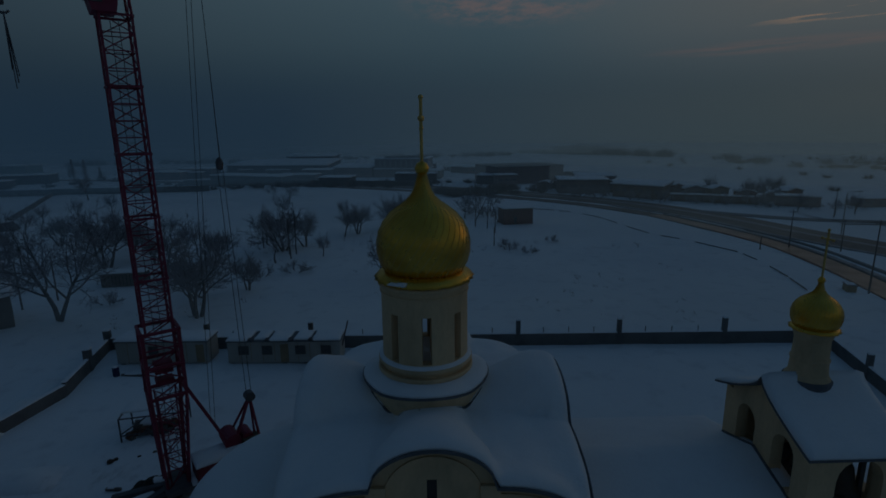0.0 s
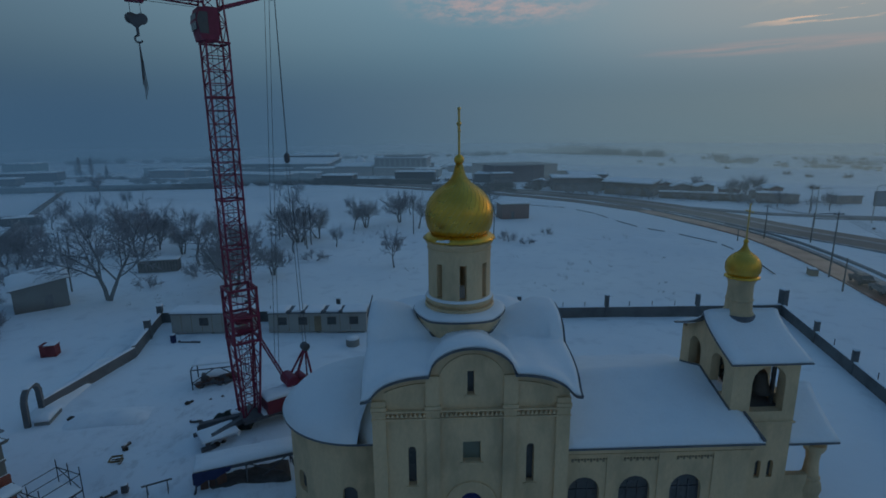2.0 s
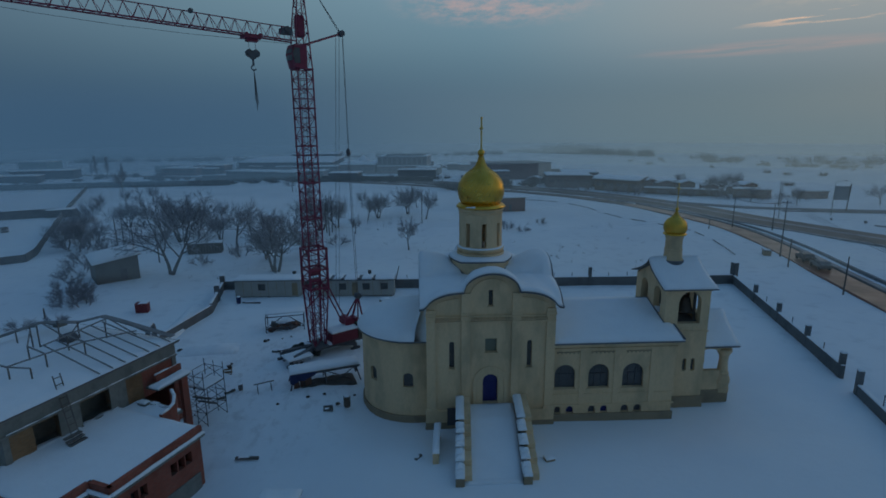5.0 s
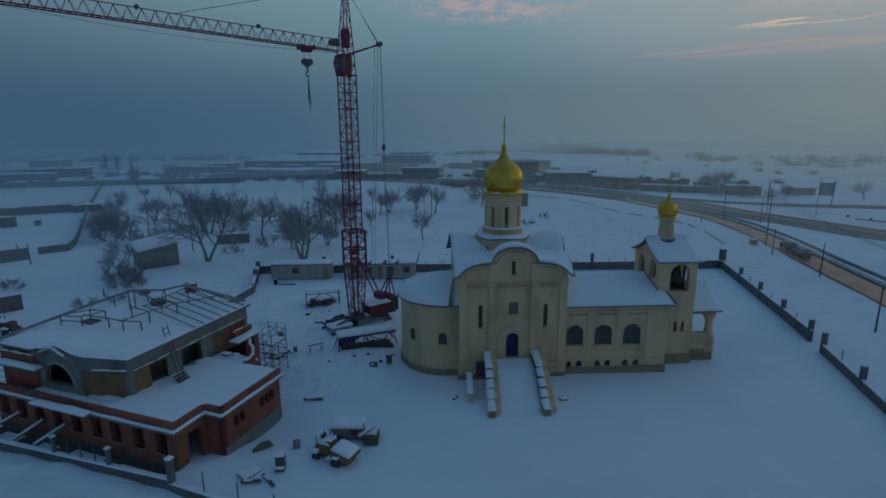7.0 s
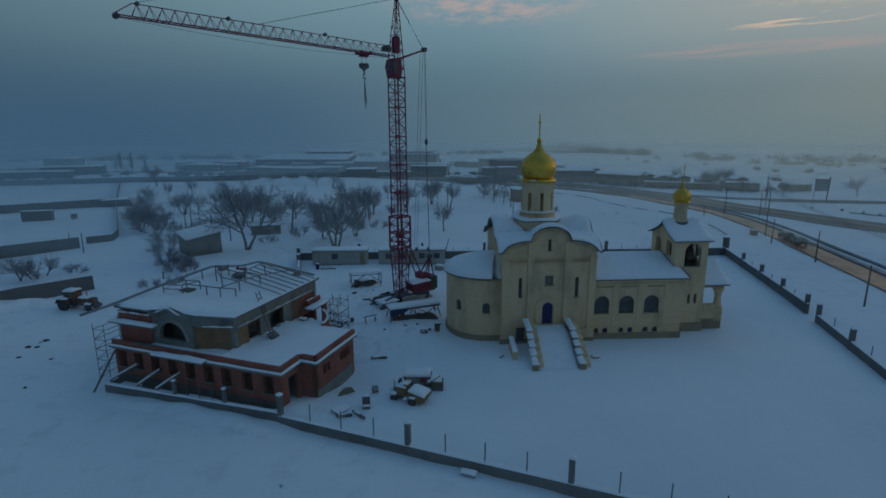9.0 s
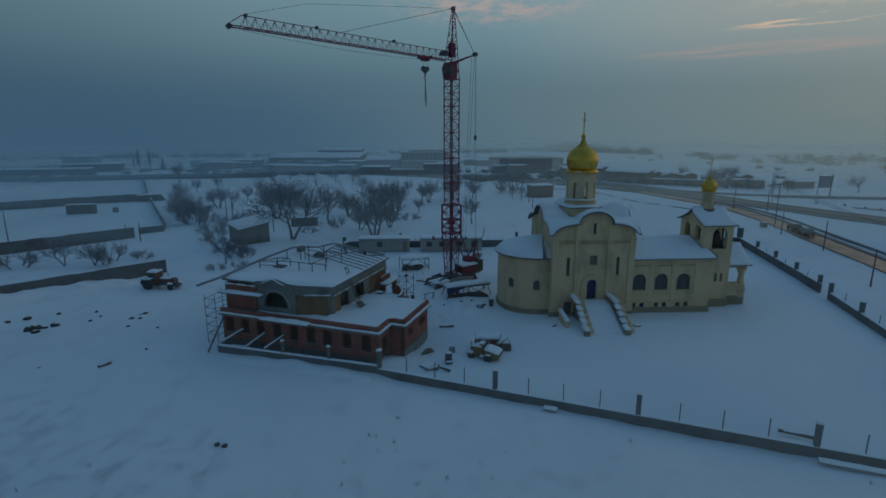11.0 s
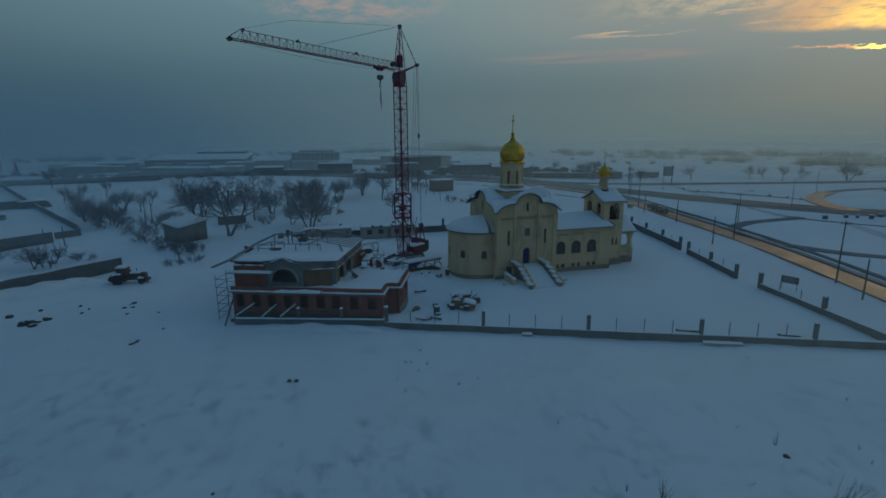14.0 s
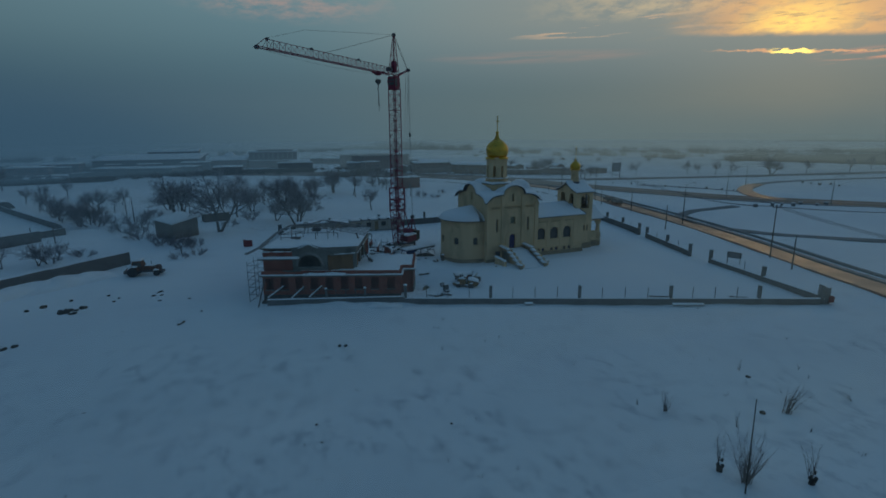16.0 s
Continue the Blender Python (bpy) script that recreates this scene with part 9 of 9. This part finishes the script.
def poplar(x, y, h, seed):
    """A tall narrow far tree."""
    rg = random.Random(seed)
    t = thing("poplar", "tall narrow bare poplar far off in the mist", "tree", pose(x, y, 0), "far poplars")
    part("trunk", beam(bmesh.new(), (0, 0, -0.2), (rg.uniform(-0.4, 0.4), 0, h), 0.07, 6, 0.02), TWIG, t)
    tw = Twigs()
    for k in range(150):
        z = h * rg.uniform(0.12, 0.95)
        a, w = rg.uniform(0, 6.283), h * 0.15 * (1.15 - z / h)
        p = Vector((0, 0, z))
        q = p + Vector((w * math.cos(a), w * math.sin(a), w * rg.uniform(1.2, 2.2)))
        tw.add(p, q, 0.05, 0.025)
        for _ in range(3):
            b = p.lerp(q, rg.uniform(0.3, 1.0))
            tw.add(b, b + Vector((rg.gauss(0, 0.35), rg.gauss(0, 0.35), rg.uniform(0.3, 1.0))), 0.03, 0.012)
    tw.mesh("crown", TWIG, t)
for n, (x, y, h) in enumerate(((-184.4, 263.6, 11.0), (-177.8, 262.9, 11.0), (-190.5, 270.0, 8.0), (-171.0, 264.0, 7.0))):
    poplar(x, y, h, n)

for p, q in (((-32.7, 101.7, -0.3), (-35.6, 101.0, 6.0)), ((-28.5, 95.4, -0.3), (-28.7, 95.4, 7.4)), ((-28.6, 99.4, -0.3), (-28.5, 99.4, 8.6)), ((10.7, 124.0, -0.3), (10.9, 124.0, 7.0)), ((14.3, 132.9, -0.3), (12.2, 133.2, 6.2)), ((8.2, 133.5, -0.3), (11.2, 133.2, 6.0))):
    pole = thing("timber_pole", "bare weathered timber pole set in the snowy field", "pole", pose(p[0], p[1], 0), "timber poles")
    part("shaft", beam(bmesh.new(), (0, 0, p[2]), (q[0] - p[0], q[1] - p[1], q[2]), 0.13, 7, 0.08), BARK, pole)

# ---------------------------------------------------------------- near field: weeds, clods, stumps
STALK = mat("dry_stalks", (0.19, 0.165, 0.165), 0.95, 0.2, 2.0, 12.0, 0.0)


def weed(x, y, h, stems, label, lean_=0.25, bend=(0, 0), stump=False):
    """A fan of thin straight shoots from one foot, a few of them forked."""
    rg = random.Random(int(abs(x * 31 + y * 17)))
    w = thing("dry_weed", label, "weed", pose(x, y, 0), "dry weeds")
    for s in range(stems):
        tw = Twigs()
        a, lean = rg.uniform(0, 6.283), lean_ * rg.uniform(0.2, 1.5)
        p = Vector((rg.gauss(0, 0.035 * h), rg.gauss(0, 0.035 * h), 0.25 if stump else -0.1))
        d = Vector((math.cos(a) * lean + bend[0], math.sin(a) * lean + bend[1], 1)).normalized()
        n, tall = 5, h * rg.uniform(0.45, 1.05)
        for i in range(n):
            q = p + d * tall / n
            tw.add(p, q, 0.020 * (1 - 0.15 * i), 0.020 * (0.85 - 0.15 * i))
            if i and rg.random() < 0.8:
                b = rg.uniform(0, 6.283)
                tw.add(p, p + (d + Vector((math.cos(b) * 0.3, math.sin(b) * 0.3, 0.1))) * tall * 0.25, 0.011, 0.004)
            d = (d + Vector((bend[0] * 0.3 + rg.gauss(0, 0.05), bend[1] * 0.3 + rg.gauss(0, 0.05), 0.05 - 0.3 * abs(bend[0])))).normalized()
            p = q
        tw.mesh("stalk", STALK, w)
    if stump:
        bm = lathe([(0.24, -0.2), (0.20, 0.1), (0.22, 0.3), (0.27, 0.5), (0.16, 0.62)], 10)
        for v in bm.verts:
            v.co += 0.09 * noise.noise_vector(v.co * 3.1 + Vector((x, y, 0)))
        part("stump", bm, BARK_DARK, w, "dark pollarded stump")
        for k, (dx, dy) in enumerate(((0.16, 0.05), (-0.15, -0.04))):
            part("knob", beam(bmesh.new(), (dx * 0.5, dy, 0.3), (dx * 1.7, dy, 0.85 - 0.12 * k), 0.11, 7, 0.07), BARK_DARK, w)
        part("snow_cap", snow_on(-0.2, 0.2, -0.15, 0.15, 0.58, 0.10, 4, 0.6), SNOW, w, smooth=True)
BARK_DARK = mat("wet_dark_bark", (0.06, 0.052, 0.05), 0.9, 0.2, 2.0, 14.0, 0.4)
weed(-14.85, -34.7, 1.7, 18, "upright tuft of dry brown stalks in snow")
weed(-17.4, -42.05, 2.5, 9, "dark cut stump with thin shoots in snow", 0.35, stump=True)
weed(-13.05, -45.3, 2.9, 11, "cut stump with straight young shoots", 0.28, stump=True)
weed(-16.8, -43.6, 3.9, 56, "bushy clump of tall dry stalks in snow", 0.36)
weed(-6.3, -38.8, 3.6, 26, "flattened sheaf of dry stalks bent by wind", 0.22, (0.7, 0.2))
weed(-3.1, -31.9, 1.4, 4, "thin forked dry stalk in snow")
weed(0.6, -39.6, 1.4, 4, "single bent dry stalk in snow", 0.3, (-0.4, 0.2))
weed(-11.5, -38.6, 1.4, 5, "small dry stalks in snow")
weed(-16.2, -33.0, 0.7, 4, "low dry stalks in snow")
weed(2.2, -34.0, 0.7, 4, "low dry stalks in snow")
weed(1.3, -35.5, 0.6, 3, "low dry stalks in snow")
weed(-7.1, -41.3, 0.8, 4, "low dry stalks in snow")
for x, y, h in ((-70.6, 85, 6.0), (-69.1, 84.9, 6.4), (-55.6, 42.6, 1.3)):
    utility_pole(x, y, h)
stake = thing("stake", "thin tall wooden stake leaning in snow among dry stalks", "stake", pose(-17.85, -44.35, 0, 0, -1.5, 0))
part("shaft", beam(bmesh.new(), (0, 0, -0.3), (0, 0, 6.6), 0.055, 6, 0.03), BARK_DARK, stake)


def tufts():
    tw, rg = Twigs(), random.Random(17)
    for _ in range(380):
        x, y = rg.uniform(-85, 45), rg.uniform(-58, -6)
        if noise.noise(Vector((x / 9, y / 9, 2))) < 0.05 or y > -1.5 - 0.42 * (x + 25):
            continue
        for _ in range(rg.randint(3, 7)):
            a, h = rg.uniform(0, 6.283), rg.uniform(0.12, 0.42)
            p = Vector((x + rg.gauss(0, 0.12), y + rg.gauss(0, 0.12), -0.05))
            tw.add(p, p + Vector((math.cos(a) * 0.5 * h, math.sin(a) * 0.5 * h, h)), 0.018, 0.005)
    for _ in range(420):
        x, y = rg.uniform(-45, 40), rg.uniform(60, 125)
        if noise.noise(Vector((x / 12, y / 12, 8))) < 0.12:
            continue
        for _ in range(rg.randint(3, 7)):
            a, h = rg.uniform(0, 6.283), rg.uniform(0.2, 0.7)
            p = Vector((x + rg.gauss(0, 0.2), y + rg.gauss(0, 0.2), -0.05))
            tw.add(p, p + Vector((math.cos(a) * 0.5 * h, math.sin(a) * 0.5 * h, h)), 0.022, 0.006)
    tagged(tw.mesh("dead_grass", BARK, None), "thin dead grass stalks poking through the snow", "grass", kind="stuff")
tufts()


def clod(x, y, r, seed, label, mt):
    rg = random.Random(seed)
    c = thing("clod", label, "clod", pose(x, y, 0, 0, 0, rg.uniform(0, 360)), "clods and rubble")
    bm = bmesh.new()
    bmesh.ops.create_icosphere(bm, subdivisions=2, radius=r)
    for v in bm.verts:
        v.co *= 1 + 0.35 * noise.noise(v.co * 2.0 / r + Vector((seed, 0, 0)))
        v.co.z *= 0.65
    part("lump", bm, mt, c)
    if r > 0.4:
        part("snow_cap", snow_on(-r * 0.5, r * 0.4, -r * 0.4, r * 0.4, r * 0.45, r * 0.2, 3), SNOW, c, smooth=True)
EARTH = mat("frozen_earth", (0.07, 0.055, 0.045), 0.95, 0.2, 2.0, 9.0, 0.4)
for i, (x, y, r) in enumerate([(-66.9, 12.7, 0.95), (-65.9, 11.7, 0.5), (-70.2, 16.4, 0.45), (-67.5, 18, 0.25), (-65.2, 13.9, 0.5), (-65.8, 13.1, 0.3), (-63.2, 18.6, 0.22), (-62.0, 15.3, 0.22), (-61.7, 16.9, 0.16), (-57.3, 15.8, 0.32), (-56.3, 13.1, 0.28), (-56.6, 17.6, 0.34), (-56.3, 15.7, 0.3), (-57.0, 17.2, 0.16), (-52.6, 12.5, 0.26), (-52.9, 12.9, 0.14), (-50.9, 6.5, 0.14), (-59, 2.3, 0.15), (-36.8, -11.3, 0.2), (-36.2, -11.5, 0.22), (-58.8, -16.8, 0.12), (-41.5, -25.9, 0.12), (-41.5, -28.5, 0.12), (-31.7, -29.8, 0.12), (-70.0, 1.5, 0.5), (-69.0, 1.95, 0.4), (-71.7, 15.3, 0.3), (-3.5, -33.2, 0.25),
                              (-7.9, -38.0, 0.22), (-24.34, 33.7, 0.26), (-24.1, 34.0, 0.16), (-22.55, 34.3, 0.14), (-21.7, 34.8, 0.16), (-19.2, 27.3, 0.3), (-18.8, 27.7, 0.2), (-25.9, 26.9, 0.22), (-15.1, 21.0, 0.16), (-12.3, 20.7, 0.14), (-16.5, 20.5, 0.18), (-18.9, 19.3, 0.16), (-13.6, 19.2, 0.2), (-33.0, 31.4, 0.3)]):
    clod(x, y, r, i, "dark frozen clod of earth poking out of the snow", EARTH)
for x, y, a, ln in ((-22.2, 30.5, 5, 1.0), (-21.1, 29.95, 12, 1.2), (-23.9, 21.6, 50, 1.0), (-24.25, 20.4, 25, 0.8), (-25.97, 27.3, 75, 0.7), (-20.2, 28.4, 40, 1.3)):
    boards(x, y, a, 1, ln, "scrap of timber lying in the trampled snow")
for x, y, a, ln in ((-6.2, 11.0, 60, 0.7), (-52.9, 2.6, 60, 1.2)):
    boards(x, y, a, 1, ln, "dark scrap of wood on the snow")


def drift(cx, cy, turn, length, width, h, seed):
    """A bank of drifted or shovelled snow."""
    def high(x, y):
        k = max(0.0, 1 - (2 * x / length) ** 2) * max(0.0, 1 - (2 * y / width) ** 2)
        return -0.3 + (h + 0.3) * k ** 0.6 * (0.8 + 0.45 * noise.noise(Vector((x * 0.35, y * 0.7, seed))))
    bm = sheet(steps(-length / 2, length / 2, 34), steps(-width / 2, width / 2, 12), lambda x, y: -0.32, high)
    bm.transform(pose(cx, cy, 0, 0, 0, turn))
    return tagged(part("snow_drift", bm, FIELD, smooth=True), "bank of drifted snow", "snow", kind="stuff")
drift(-78.0, 22.5, 42, 30, 5.0, 1.75, 1)
drift(-70.0, 27.6, 36, 14, 4.6, 1.35, 2)
drift(-35.0, 1.75, -18.5, 17, 2.8, 0.55, 3)
drift(-29.0, -0.55, -20, 5.5, 2.4, 0.62, 8)
drift(-30.0, 31.5, 10, 7, 3.5, 0.6, 5)
drift(-36.6, 39.0, 96, 18, 2.6, 1.0, 6)
